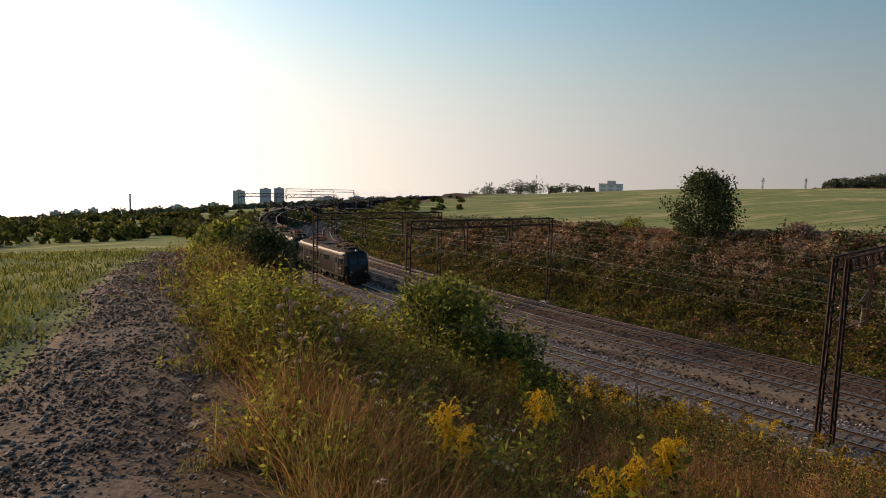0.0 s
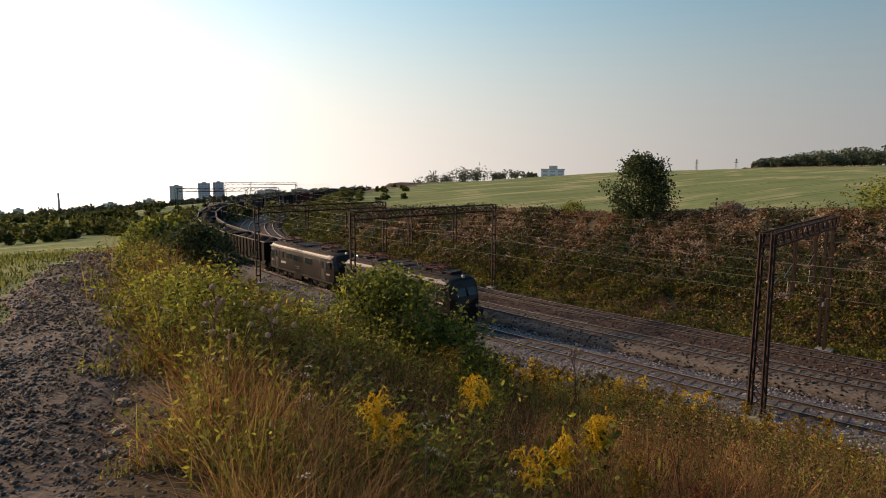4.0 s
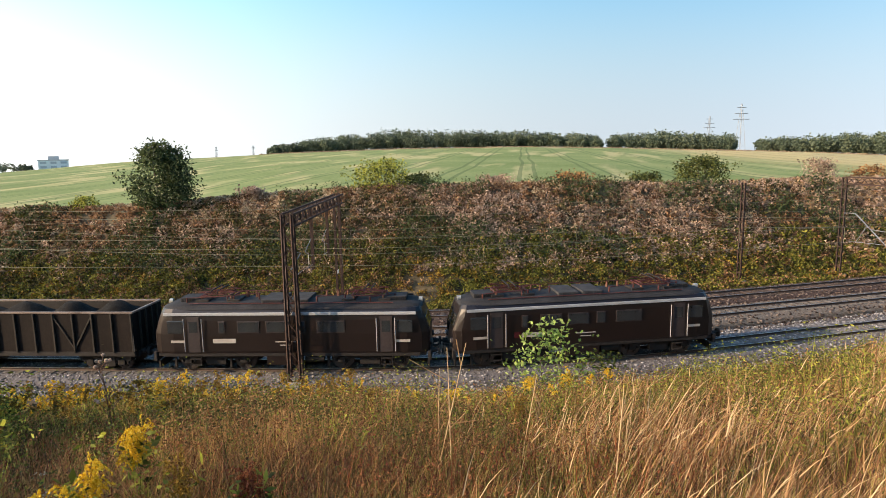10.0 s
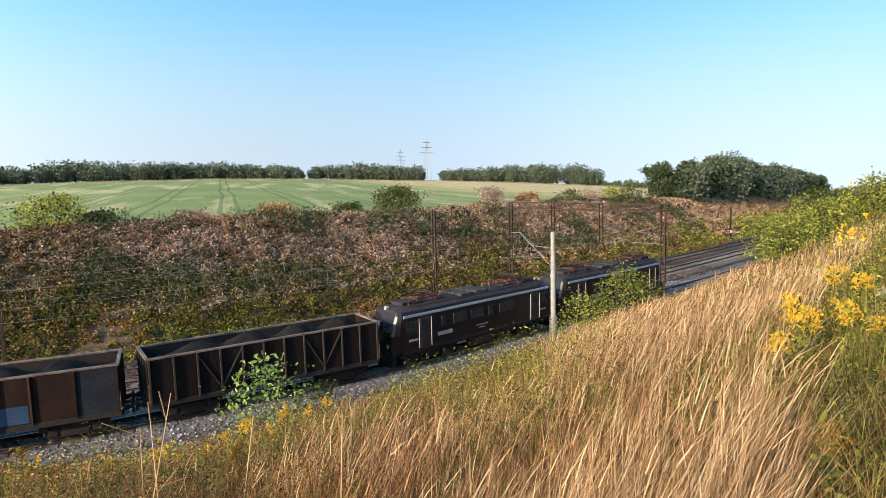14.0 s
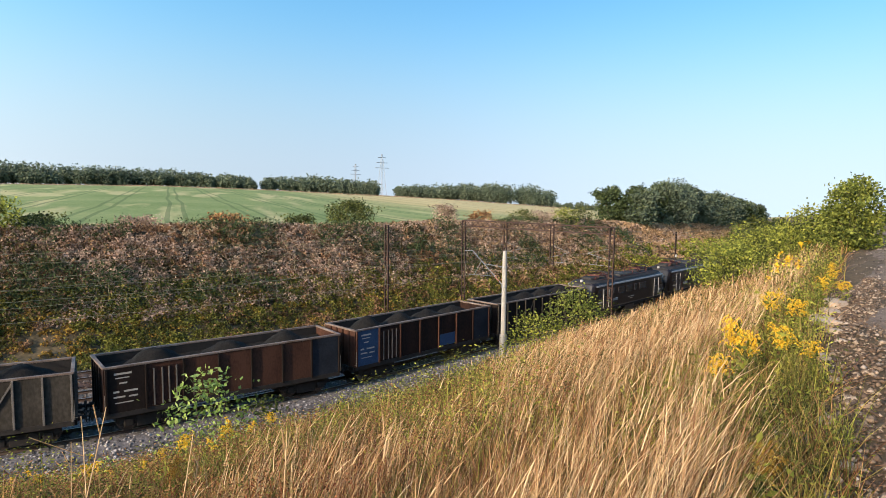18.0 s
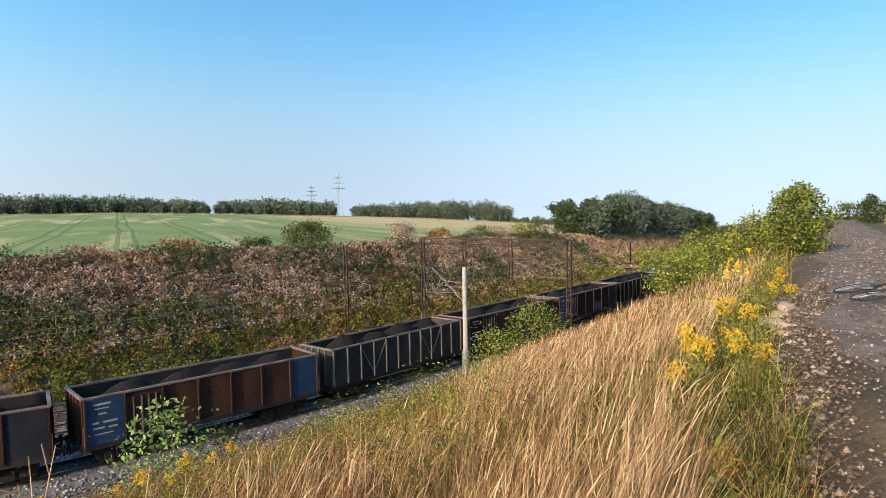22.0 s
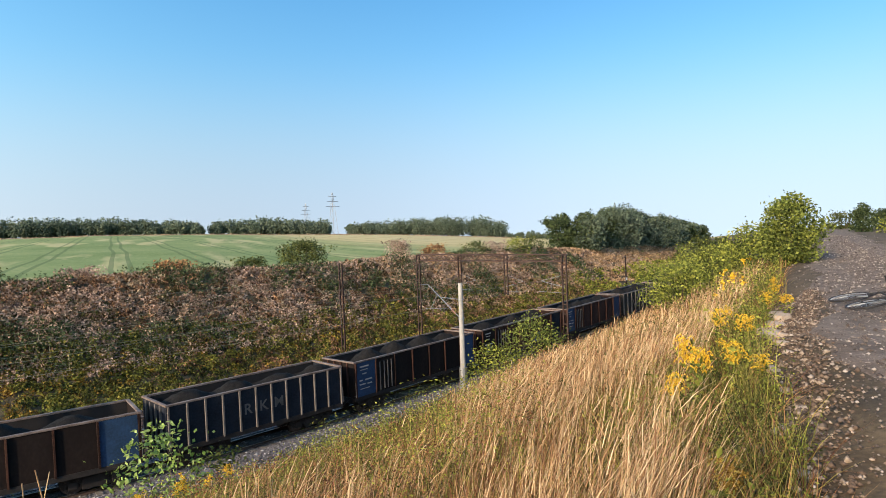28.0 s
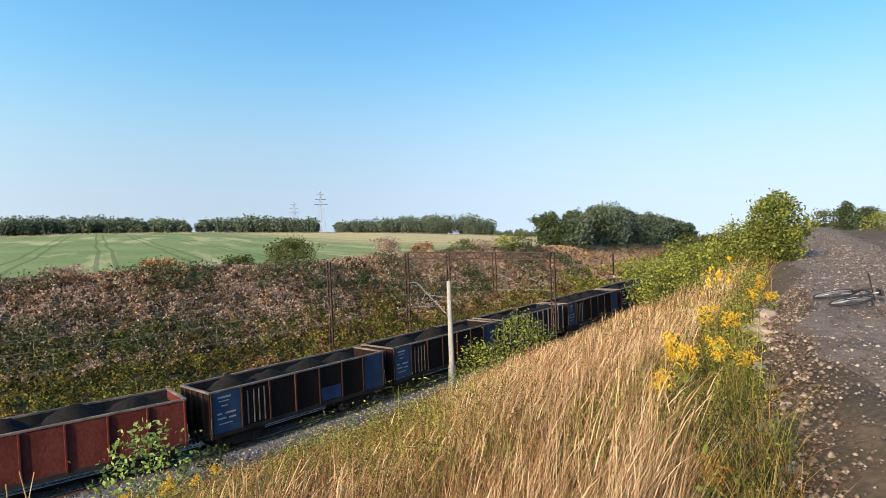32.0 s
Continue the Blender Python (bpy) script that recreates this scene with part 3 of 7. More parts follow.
gantry((17.5, 28.0), (28.4, 38.3), 8.55, lattice=True)
gantry((-3.1, 51.3), (10.2, 61.8), 7.95)
gantry((-13.6, 65.6), (-0.7, 74.7), 7.5)
gantry((58.2, -1.4), (66.5, 13.8), 8.6)
gantry((-38.5, 118.5), (-21.5, 124.0), 7.6)
gantry((-41.0, 163.0), (-24.0, 166.5), 7.6)

mast = empty("catenary_mast", pose(57.6, 19.5, 0, 0, 0, 60))
tagged(mast, "rust-brown steel catenary mast at the bank foot", "mast")
part("post", channel_post(0.4, 8.4), M_MAST, mast)
part("footing", boxes((-0.5, 0.5, -0.5, 0.5, -0.9, -0.2), bevel=0.04), M_CONC, mast)

mast2 = empty("catenary_mast", pose(28.9, 39.6, 0, 0, 0, 45))
tagged(mast2, "slim steel mast with white number plate", "mast")
part("post", channel_post(0.34, 7.9), M_MAST, mast2)
part("number_plate", boxes((-0.26, 0.26, -0.12, -0.09, 2.35, 2.62)), M_WHITE, mast2, "small white enamel plate")
part("lamp_arm", bar(bmesh.new(), (0, 0, 7.6), (0.9, -0.5, 8.0), 0.05, seg=6), M_GALV, mast2)

pole = empty("concrete_pole", pose(44.2, 6.2, 0, 0, 0, 58))
tagged(pole, "pale grey concrete catenary pole with steel arm", "pole")
bm = bmesh.new()
bmesh.ops.create_cone(bm, cap_ends=True, segments=14, radius1=0.21, radius2=0.15, depth=8.3, matrix=Matrix.Translation((0, 0, 3.35)))
part("shaft", bm, M_CONC, pole)
part("collar", bar(bmesh.new(), (0, 0, -0.7), (0, 0, 1.5), 0.62, 0.56, seg=12), M_GALV, pole, "grey base sleeve")
part("band", bar(bmesh.new(), (0, 0, 4.9), (0, 0, 5.05), 0.42, seg=12), M_GALV, pole)
part("band", bar(bmesh.new(), (0, 0, 6.3), (0, 0, 6.4), 0.4, seg=12), M_GALV, pole)
arm = bmesh.new()
bar(arm, (0.1, 0, 5.0), (3.1, 0, 7.3), 0.07, seg=6)
bar(arm, (0.1, 0, 6.35), (2.0, 0, 6.42), 0.05, seg=6)
bar(arm, (2.2, 0, 6.6), (2.9, 0, 5.55), 0.05, seg=6)
bar(arm, (3.1, 0, 7.3), (3.9, 0, 7.25), 0.05, seg=6)
bar(arm, (1.2, 0, 5.6), (3.4, 0, 5.5), 0.04, seg=6)
part("cantilever_arm", arm, M_GALV, pole)
part("insulator", bar(bmesh.new(), (0.5, 0, 5.3), (0.85, 0, 5.57), 0.14, seg=8), M_INS, pole)

M_WIRE = mat("copper_wire", [(0.149, 0.139, 0.0896), (0.224, 0.206, 0.142)], 5, 0.5, 0.2)
for n_off in (0.0, 6.3, 10.7):
    w = empty("overhead_line")
    tagged(w, "overhead contact wire with messenger wire and droppers", "overhead line", group="overhead lines")
    for nm, z, sag, r in (("contact_wire", 5.6, 0.08, 0.01), ("messenger_wire", 6.9, 0.75, 0.009)):
        ring = [(r * math.cos(t), r * math.sin(t)) for t in np.linspace(0, 2 * math.pi, 5)[:-1]]
        me = sweep(ring, n_off, 40, 380, z, M_WIRE, nm, step=2.5)
        co = np.empty(len(me.vertices) * 3, np.float32)
        me.vertices.foreach_get("co", co)
        co = co.reshape(-1, 3)
        ph = np.repeat(np.arange(40, 380, 2.5), 4) / 46.0
        co[:, 2] -= sag * np.abs(np.sin(ph * math.pi))
        me.vertices.foreach_set("co", co.ravel())
        new(nm, me).parent = w
    for s in np.arange(200, 330, 7.7):
        c, _ = on_track(s, n_off)
        part("dropper", bar(bmesh.new(), (c[0], c[1], 5.6), (c[0], c[1], 6.85 - 0.75 * abs(math.sin(s / 46.0 * math.pi))), 0.012), M_WIRE, w)
fw = empty("feeder_line")
tagged(fw, "feeder wires strung along the far masts", "overhead line", group="overhead lines")
for z, n_off in ((7.3, 15.2), (6.6, 15.6)):
    ring = [(0.011 * math.cos(t), 0.011 * math.sin(t)) for t in np.linspace(0, 2 * math.pi, 5)[:-1]]
    new("feeder_wire", sweep(ring, n_off, 150, 340, z, M_WIRE, "feeder_wire", step=2.5)).parent = fw

z = float(ground_z(118.4, -13.8)[0])
mast3 = empty("catenary_mast", pose(118.4, -13.8, z, 0, 0, -30))
tagged(mast3, "slim dark steel mast with white plate on the far bank", "mast")
part("post", channel_post(0.3, 5.4), M_MAST, mast3)
part("number_plate", boxes((-0.3, 0.3, -0.14, -0.1, 0.9, 1.35)), M_WHITE, mast3, "small white enamel plate")

post = empty("marker_post", pose(72, 0.5, 0))
tagged(post, "small white lineside marker post", "marker post")
part("pole", bar(bmesh.new(), (0, 0, -0.6), (0, 0, 1.9), 0.07, seg=8), M_WHITE, post)
part("head", boxes((-0.16, 0.16, -0.03, 0.03, 1.7, 2.1), bevel=0.01), M_WHITE, post)


# ---- train ----
CAR_L, LOCO_L = 13.2, 15.9
KX = 1.064  # length of the locomotive parts
TRAIN = []     # (thing, metres behind the head of the train)
SPINS = []     # wheelsets that turn
CACHE = {}


def shared(key, make, material):
    if key not in CACHE:
        CACHE[key] = bm_mesh(key.split("/")[0], make(), material)
    return CACHE[key]


def sub(name, me, parent, m=None, label=""):
    ob = new(name, me)
    ob.parent = parent
    if m is not None:
        ob.matrix_basis = m
    if label:
        ob["label"] = label
    return ob


M_GLASS = mat("dark_window", [(0.01, 0.012, 0.014), (0.03, 0.034, 0.038)], 1.5, 0.08, spec=0.6)
M_FRAME = mat("window_frame", [(0.0183, 0.0133, 0.0133), (0.0415, 0.0324, 0.0324)], 3, 0.5)
M_LIGHTGREY = mat("light_grey_paint", [(0.224, 0.224, 0.23), (0.343, 0.343, 0.349)], 1.5, 0.45, bump=0.05)
M_RIM0 = mat("weathered_grey", [(0.0239, 0.0239, 0.0248), (0.0598, 0.0598, 0.0613)], 2, 0.8, 0.1, spec=0.05)
M_RED = mat("red_paint", [(0.0349, 0.00465, 0.00581), (0.0639, 0.00697, 0.0093)], 2, 0.5)
M_LETTER = mat("letter_paint", [(0.242, 0.219, 0.196), (0.346, 0.317, 0.288)], 3, 0.6)
M_PANTO = mat("pantograph_red", [(0.0415, 0.0133, 0.0124), (0.0996, 0.0291, 0.0249)], 4, 0.6, 0.2)
M_WHEEL = mat("wheel_steel", [(0.0415, 0.0332, 0.0299), (0.116, 0.0996, 0.0913)], 4, 0.5, 0.7)
M_LAMP = mat("lamp_glass", [(0.207, 0.207, 0.199), (0.29, 0.29, 0.274)], 3, 0.15, spec=0.6)


def wheelset_bm(r, gauge=1.5):
    bm = bmesh.new()
    rot = Matrix.Rotation(radians(90), 4, "X")
    bmesh.ops.create_cone(bm, cap_ends=True, segments=12, radius1=0.08, radius2=0.08, depth=1.9, matrix=rot)
    for y in (-gauge / 2, gauge / 2):
        s = 1 if y > 0 else -1
        bmesh.ops.create_cone(bm, cap_ends=True, segments=28, radius1=r, radius2=r, depth=0.13, matrix=Matrix.Translation((0, y, 0)) @ rot)
        bmesh.ops.create_cone(bm, cap_ends=True, segments=28, radius1=r + 0.03, radius2=r + 0.03, depth=0.03,
                              matrix=Matrix.Translation((0, y - s * 0.075, 0)) @ rot)
        for i in range(6):
            a = i * math.pi / 3
            bar(bm, (0.12 * math.cos(a), y + s * 0.075, 0.12 * math.sin(a)),
                ((r - 0.08) * math.cos(a), y + s * 0.075, (r - 0.08) * math.sin(a)), 0.09, 0.03)
    return bm


def bogie_bm(wb, r, heavy):
    bm = bmesh.new()
    for y in (-1.02, 1.02):
        box(bm, -wb / 2 - 0.55, wb / 2 + 0.55, y - 0.09, y + 0.09, r + 0.05, r + 0.32, bevel=0.03)
        box(bm, -0.55, 0.55, y - 0.12, y + 0.12, r - 0.25, r + 0.3, bevel=0.03)
        for x in (-wb / 2, wb / 2):
            box(bm, x - 0.2, x + 0.2, y - 0.13, y + 0.15, r - 0.17, r + 0.2, bevel=0.04)
            for dx in (-0.32, 0.32):
                bar(bm, (x + dx, y, r - 0.1), (x + dx, y, r + 0.32), 0.17, seg=10)
            if heavy:
                box(bm, x - 0.8, x - 0.68, y - 0.05, y + 0.05, 0.16, r + 0.3)
                bar(bm, (x + 0.55, y + 0.1, r + 0.2), (x + 0.1, y + 0.12, 0.22), 0.06)
        for dx in (-0.25, 0.25):
            bar(bm, (dx, y + 0.02, r - 0.3), (dx, y + 0.02, r + 0.2), 0.2, seg=10)
    box(bm, -0.35, 0.35, -1.0, 1.0, r - 0.05, r + 0.3)
    for x in (-wb / 2 - 0.45, wb / 2 + 0.45):
        box(bm, x - 0.06, x + 0.06, -1.0, 1.0, r + 0.05, r + 0.25)
    return bm


def buffer_bm(s):
    bm = bmesh.new()
    rot = Matrix.Rotation(radians(90), 4, "Y")
    for x, r1, r2, d in ((0.12, 0.16, 0.12, 0.26), (0.32, 0.085, 0.085, 0.2), (0.43, 0.25, 0.25, 0.05)):
        bmesh.ops.create_cone(bm, cap_ends=True, segments=16, radius1=r1, radius2=r2, depth=d, matrix=Matrix.Translation((s * x, 0, 0)) @ rot)
    return bm


def hook_bm(s):
    bm = bmesh.new()
    bar(bm, (0, 0, 0), (s * 0.38, 0, 0), 0.1)
    bar(bm, (s * 0.38, 0, -0.02), (s * 0.38, 0, 0.12), 0.08)
    for y in (-0.07, 0.07):
        bar(bm, (s * 0.34, y, 0), (s * 0.46, y, -0.5), 0.04)
    return bm


def running_gear(thing, length, bogie_x, wb, r, heavy, spin):
    """Bogies with wheelsets, buffers and couplings."""
    for bx in (-bogie_x, bogie_x):
        bo = sub("bogie", shared(f"bogie/{wb}{heavy}", lambda: bogie_bm(wb, r, heavy), M_BLACK), thing, pose(bx, 0, 0))
        for x in (-wb / 2, wb / 2):
            ws = sub("wheelset", shared(f"wheelset/{r}", lambda: wheelset_bm(r), M_WHEEL), bo, pose(x, 0, r))
            if spin:
                SPINS.append((ws, x, r))
    for sx in (-1, 1):
        for y in (-0.87, 0.87):
            sub("buffer", shared(f"buffer/{sx}", lambda: buffer_bm(sx), M_BLACK), thing, pose(sx * (length / 2 - 0.47), y, 1.05))
        sub("coupling_hook", shared(f"coupling_hook/{sx}", lambda: hook_bm(sx), M_BLACK), thing, pose(sx * (length / 2 - 0.5), 0, 1.05))


def loco_body_bm():
    """Body shell in rings along x: rounded plan at the cabs, raked windscreens."""
    xs = [-7.0, -6.9, -6.6, -5.9, -4, -2, 0, 2, 4, 5.9, 6.6, 6.9, 7.0]
    half = [1.05, 1.2, 1.38, 1.5, 1.5, 1.5, 1.5, 1.5, 1.5, 1.5, 1.38, 1.2, 1.05]
    prof = [(0.97, 1.05, 0.0), (1.0, 1.2, 0.0), (1.0, 2.15, 0.0), (0.985, 2.9, 0.24), (0.96, 3.3, 0.4), (0.86, 3.5, 0.5)]
    bm = bmesh.new()
    rings = []
    for x, w in zip(xs, half):
        ring = []
        end = max(0.0, (abs(x) - 5.9) / 1.1)
        x *= KX
        for side in (-1, 1):
            pts = prof if side < 0 else prof[::-1]
            for px, z, rake in pts:
                ring.append(bm.verts.new((x - math.copysign(rake * end, x), side * w * px, z)))
        rings.append(ring)
    for a, b in zip(rings, rings[1:]):
        for i in range(len(a) - 1):
            bm.faces.new((a[i], b[i], b[i + 1], a[i + 1]))
    bm.faces.new(rings[0][::-1])
    bm.faces.new(rings[-1])
    bmesh.ops.recalc_face_normals(bm, faces=bm.faces)
    return bm


def loco_roof_bm():
    xs = [-6.65, -6.45, -6.0, -5, -2.5, 0, 2.5, 5, 6.0, 6.45, 6.65]
    half = [0.75, 1.0, 1.22, 1.3, 1.3, 1.3, 1.3, 1.3, 1.22, 1.0, 0.75]
    hgt = [3.52, 3.62, 3.72, 3.76, 3.77, 3.77, 3.77, 3.76, 3.72, 3.62, 3.52]
    bm = bmesh.new()
    rings = []
    for x, w, h in zip(xs, half, hgt):
        rings.append([bm.verts.new((x * KX, y * w, 3.46 + (h - 3.46) * q)) for y, q in
                      ((-1.06, 0), (-0.95, 0.42), (-0.7, 0.8), (-0.35, 0.97), (0, 1), (0.35, 0.97), (0.7, 0.8), (0.95, 0.42), (1.06, 0))])
    for a, b in zip(rings, rings[1:]):
        for i in range(len(a) - 1):
            f = bm.faces.new((a[i], b[i], b[i + 1], a[i + 1]))
            f.smooth = True
    bm.faces.new(rings[0][::-1])
    bm.faces.new(rings[-1])
    bmesh.ops.recalc_face_normals(bm, faces=bm.faces)
    return bm


def pantograph_bm():
    """The base frame of a folded double-arm pantograph: one welded rectangle."""
    bm = bmesh.new()
    ring = [[bm.verts.new((sx * (0.9 + o), sy * (0.55 + o), z)) for sx, sy in ((-1, -1), (1, -1), (1, 1), (-1, 1))]
            for o, z in ((0.03, 0.02), (0.03, 0.08), (-0.03, 0.08), (-0.03, 0.02))]
    for k in range(4):
        for i in range(4):
            bm.faces.new((ring[k][i], ring[k][(i + 1) % 4], ring[(k + 1) % 4][(i + 1) % 4], ring[(k + 1) % 4][i]))
    bmesh.ops.recalc_face_normals(bm, faces=bm.faces)
    return bm


def louvre_box_bm(x0, x1, y0, y1, z0, z1):
    bm = bmesh.new()
    box(bm, x0, x1, y0, y1, z0, z1, bevel=0.03)
    for x in np.arange(x0 + 0.08, x1 - 0.05, 0.13):
        for y in (y0 - 0.012, y1 + 0.012):
            box(bm, x, x + 0.06, y - 0.015, y + 0.015, z0 + 0.04, z1 - 0.04)
    return bm


WINDOWS = [(-3.4, 0.36), (-2.05, 1.2), (-0.6, 1.2), (0.6, 0.5), (2.1, 1.5)]  # middle, width along the body


ROOF_PIPES = [(-5.4, -0.7, 2.2, 0.1, 3.95), (-3.0, -0.6, 1.3, 0.3, 4.05), (1.3, -0.75, 1.5, 0.2, 4.0), (2.6, 0.2, 2.4, -0.5, 4.02), (-5.0, 0.6, 2.6, -0.2, 4.0), (4.0, -0.8, 1.3, 0.5, 3.95)]


def locomotive(offset, bright_band):
    t = empty("locomotive")
    tagged(t, "dark brown electric freight locomotive with grey roof", "locomotive", group="locomotives")
    TRAIN.append((t, offset))
    body = sub("body", shared("body/loco", loco_body_bm, M_LOCO), t)
    sub("roof", shared("roof/loco", loco_roof_bm, M_ROOF), t, label="weathered grey roof")
    for s in (-1, 1):
        sub("cantrail", shared(f"cantrail/{s}", lambda: boxes((-6.35 * KX, 6.35 * KX, s * 1.47 - 0.03, s * 1.47 + 0.03, 3.16, 3.32), bevel=0.02), M_LIGHTGREY), t,
            label="pale grey rain strip")
        for x, w in WINDOWS:
            xx = x * (1 if s < 0 else -1)
            wf = sub("window", shared(f"window/{w}", lambda: boxes((-w / 2, w / 2, -0.02, 0.02, 2.2, 2.86), bevel=0.015), M_FRAME), t, pose(xx, s * 1.505, 0))
            sub("pane", shared(f"pane/{w}{s}", lambda: boxes((-w / 2 + 0.06, w / 2 - 0.06, s * 0.022 - 0.006, s * 0.022 + 0.006, 2.26, 2.8)), M_GLASS), wf)
        for sx in (-1, 1):
            d = sub("cab_door", shared(f"cab_door/{s}", lambda: boxes((-0.34, 0.34, -0.012, 0.012, 1.15, 3.1), bevel=0.01), M_FRAME), t, pose(sx * 4.85, s * 1.503, 0))
            sub("pane", shared("pane/door", lambda: boxes((-0.22, 0.22, -0.02, 0.02, 2.25, 2.85)), M_GLASS), d)
            for dx in (-0.46, 0.46):
                sub("handrail", shared("handrail/loco", lambda: bar(bmesh.new(), (0, 0, 1.2), (0, 0, 3.0), 0.045, seg=8), M_LIGHTGREY), t,
                    pose(sx * 4.85 + dx, s * 1.56, 0), "pale grey handrail")
            sub("cab_window", shared(f"cab_window/{s}", lambda: boxes((-0.42, 0.42, -0.02, 0.02, 2.2, 2.88), bevel=0.02), M_GLASS), t,
                pose(sx * 5.78, s * 1.49, 0))
            sub("step", shared("step/loco", lambda: boxes((-0.3, 0.3, -0.1, 0.1, 0.42, 0.46), (-0.3, 0.3, -0.1, 0.1, 0.75, 0.79),
                                                         (-0.3, -0.27, -0.03, 0.03, 0.42, 1.1), (0.27, 0.3, -0.03, 0.03, 0.42, 1.1)), M_BLACK), t,
                pose(sx * 4.85, s * 1.4, 0))
            sub("number_bar", shared("number_bar/loco", lambda: boxes((-0.36, 0.36, -0.005, 0.005, -0.07, 0.07)), M_LETTER), t,
                pose(sx * 5.7, s * 1.5 - s * 0.0, 1.75), "faded pale number bar")
        m = -1 if s < 0 else 1
        sub("nameplate_bar", shared("nameplate_bar", lambda: boxes((-0.62, 0.62, -0.005, 0.005, -0.12, 0.12)), M_LETTER), t, pose(m * 2.95 if bright_band else m * 3.3, s * 1.507, 1.78),
            "pale lettering bar")
        if bright_band:
            for dx in (-0.84, 0.84):
                sub("red_panel", shared("red_panel", lambda: boxes((-0.17, 0.17, -0.004, 0.004, -0.16, 0.16)), M_RED), t, pose(m * 2.95 + dx, s * 1.506, 1.8), "dark red square")
        for dz, w in ((0.1, 0.55), (-0.08, 0.3)):
            sub("data_bar", shared(f"data_bar/{w}", lambda: boxes((-w, w, -0.004, 0.004, -0.025, 0.025)), M_LETTER), t, pose(0.2 * m, s * 1.506, 1.62 + dz), "small pale data line")
        sub("battery_box", shared(f"battery_box/{s}", lambda: boxes((-1.3, 0.6, s * 1.25 - 0.2, s * 1.25 + 0.2, 0.42, 1.05), bevel=0.03), M_LOCO), t)
        sub("air_tank", shared("air_tank", lambda: bar(bmesh.new(), (0.75, 0, 0.72), (1.75, 0, 0.72), 0.4, seg=14), M_BLACK), t, pose(0, s * 1.15, 0))
        sub("side_skirt", shared(f"side_skirt/{s}", lambda: boxes((-6.5 * KX, 6.5 * KX, s * 1.42 - 0.05, s * 1.42 + 0.05, 0.92, 1.08)), M_BLACK), t)
    for sx in (-1, 1):
        for y in (-0.52, 0.52):
            sub("windscreen", shared(f"windscreen/{sx}", lambda: bmesh_rot(boxes((-0.02, 0.02, -0.42, 0.42, -0.32, 0.32), bevel=0.015), sx), M_GLASS), t,
                pose(sx * 6.87, y, 2.58))
            hl = sub("headlight", shared(f"headlight/{sx}", lambda: bar(bmesh.new(), (0, 0, 0), (sx * 0.1, 0, 0), 0.34, 0.3, seg=16), M_FRAME), t, pose(sx * 7.0, y * 1.55, 1.5))
            sub("lens", shared(f"lens/{sx}", lambda: bar(bmesh.new(), (sx * 0.09, 0, 0), (sx * 0.115, 0, 0), 0.25, seg=16), M_LAMP), hl)
        sub("top_headlight", shared("top_headlight", lambda: bar(bmesh.new(), (-0.1, 0, 0), (0.1, 0, 0), 0.26, seg=14), M_LAMP), t, pose(sx * 6.5, 0, 3.66))
        sub("front_beam", shared("front_beam", lambda: boxes((-0.09, 0.09, -1.35, 1.35, 0.62, 1.12), bevel=0.03), M_BLACK), t, pose(sx * 6.98, 0, 0))
        sub("snowplough", shared(f"snowplough/{sx}", lambda: boxes((-0.05, 0.05, -1.1, 1.1, 0.18, 0.55)), M_BLACK), t, pose(sx * 6.9, 0, 0))
        pan = sub("pantograph", shared("pantograph", pantograph_bm, M_PANTO), t, pose(sx * 3.9, 0, 3.95), "folded red-brown pantograph")
        for q in (-1, 1):
            for y in (-0.55, 0.55):
                sub("lower_arm", shared(f"lower_arm/{q}{y}", lambda: bar(bmesh.new(), (q * 0.75, y, 0.1), (-q * 1.0, y * 0.9, 0.26), 0.045, seg=6), M_PANTO), pan)
                sub("upper_arm", shared(f"upper_arm/{q}{y}", lambda: bar(bmesh.new(), (-q * 1.0, y * 0.9, 0.26), (q * 0.15, y * 0.8, 0.38), 0.035, seg=6), M_PANTO), pan)
        for x in (-0.7, 0.7):
            sub("cross_bar", shared("cross_bar", lambda: bar(bmesh.new(), (0, -0.53, 0.1), (0, 0.53, 0.1), 0.05), M_PANTO), pan, pose(x, 0, 0))
        for x in (-0.18, 0.18):
            sub("collector_strip", shared("collector_strip", lambda: bar(bar(bar(bmesh.new(), (0, -0.75, 0.42), (0, 0.75, 0.42), 0.05), (0, -0.75, 0.42), (0, -0.95, 0.3), 0.04),
                                                                         (0, 0.75, 0.42), (0, 0.95, 0.3), 0.04), M_BLACK), pan, pose(x, 0, 0))
        for x in (-0.8, 0.8):
            for y in (-0.55, 0.55):
                sub("insulator", shared("insulator/pan", lambda: bar(bmesh.new(), (0, 0, -0.2), (0, 0, 0.05), 0.12, seg=8), M_INS), pan, pose(x, y, 0))
        sub("horn", shared("horn", lambda: bar(bmesh.new(), (-0.2, 0, 0), (0.2, 0, 0), 0.05, 0.14, seg=10), M_BLACK), t, pose(sx * 5.9, 0.5, 3.8))
        sub("roof_box", shared(f"roof_box/{sx}", lambda: louvre_box_bm(-0.55, 0.55, -0.55, 0.55, 3.7, 3.98), M_ROOF), t, pose(sx * 5.3, 0, -0.05))
    for x in (-0.95, 0.35):
        sub("roof_louvre", shared("roof_louvre", lambda: louvre_box_bm(-0.58, 0.58, -0.95, 0.95, 3.5, 3.88), M_RIM0), t, pose(x, 0, 0), "pale slatted resistor box")
    for x in (-2.6, -2.1, 1.6, 2.2, 2.7):
        sub("insulator", shared("insulator/loco", lambda: bar(bmesh.new(), (0, 0, 3.72), (0, 0, 4.08), 0.16, 0.12, seg=10), M_INS), t, pose(x, 0.35, 0))
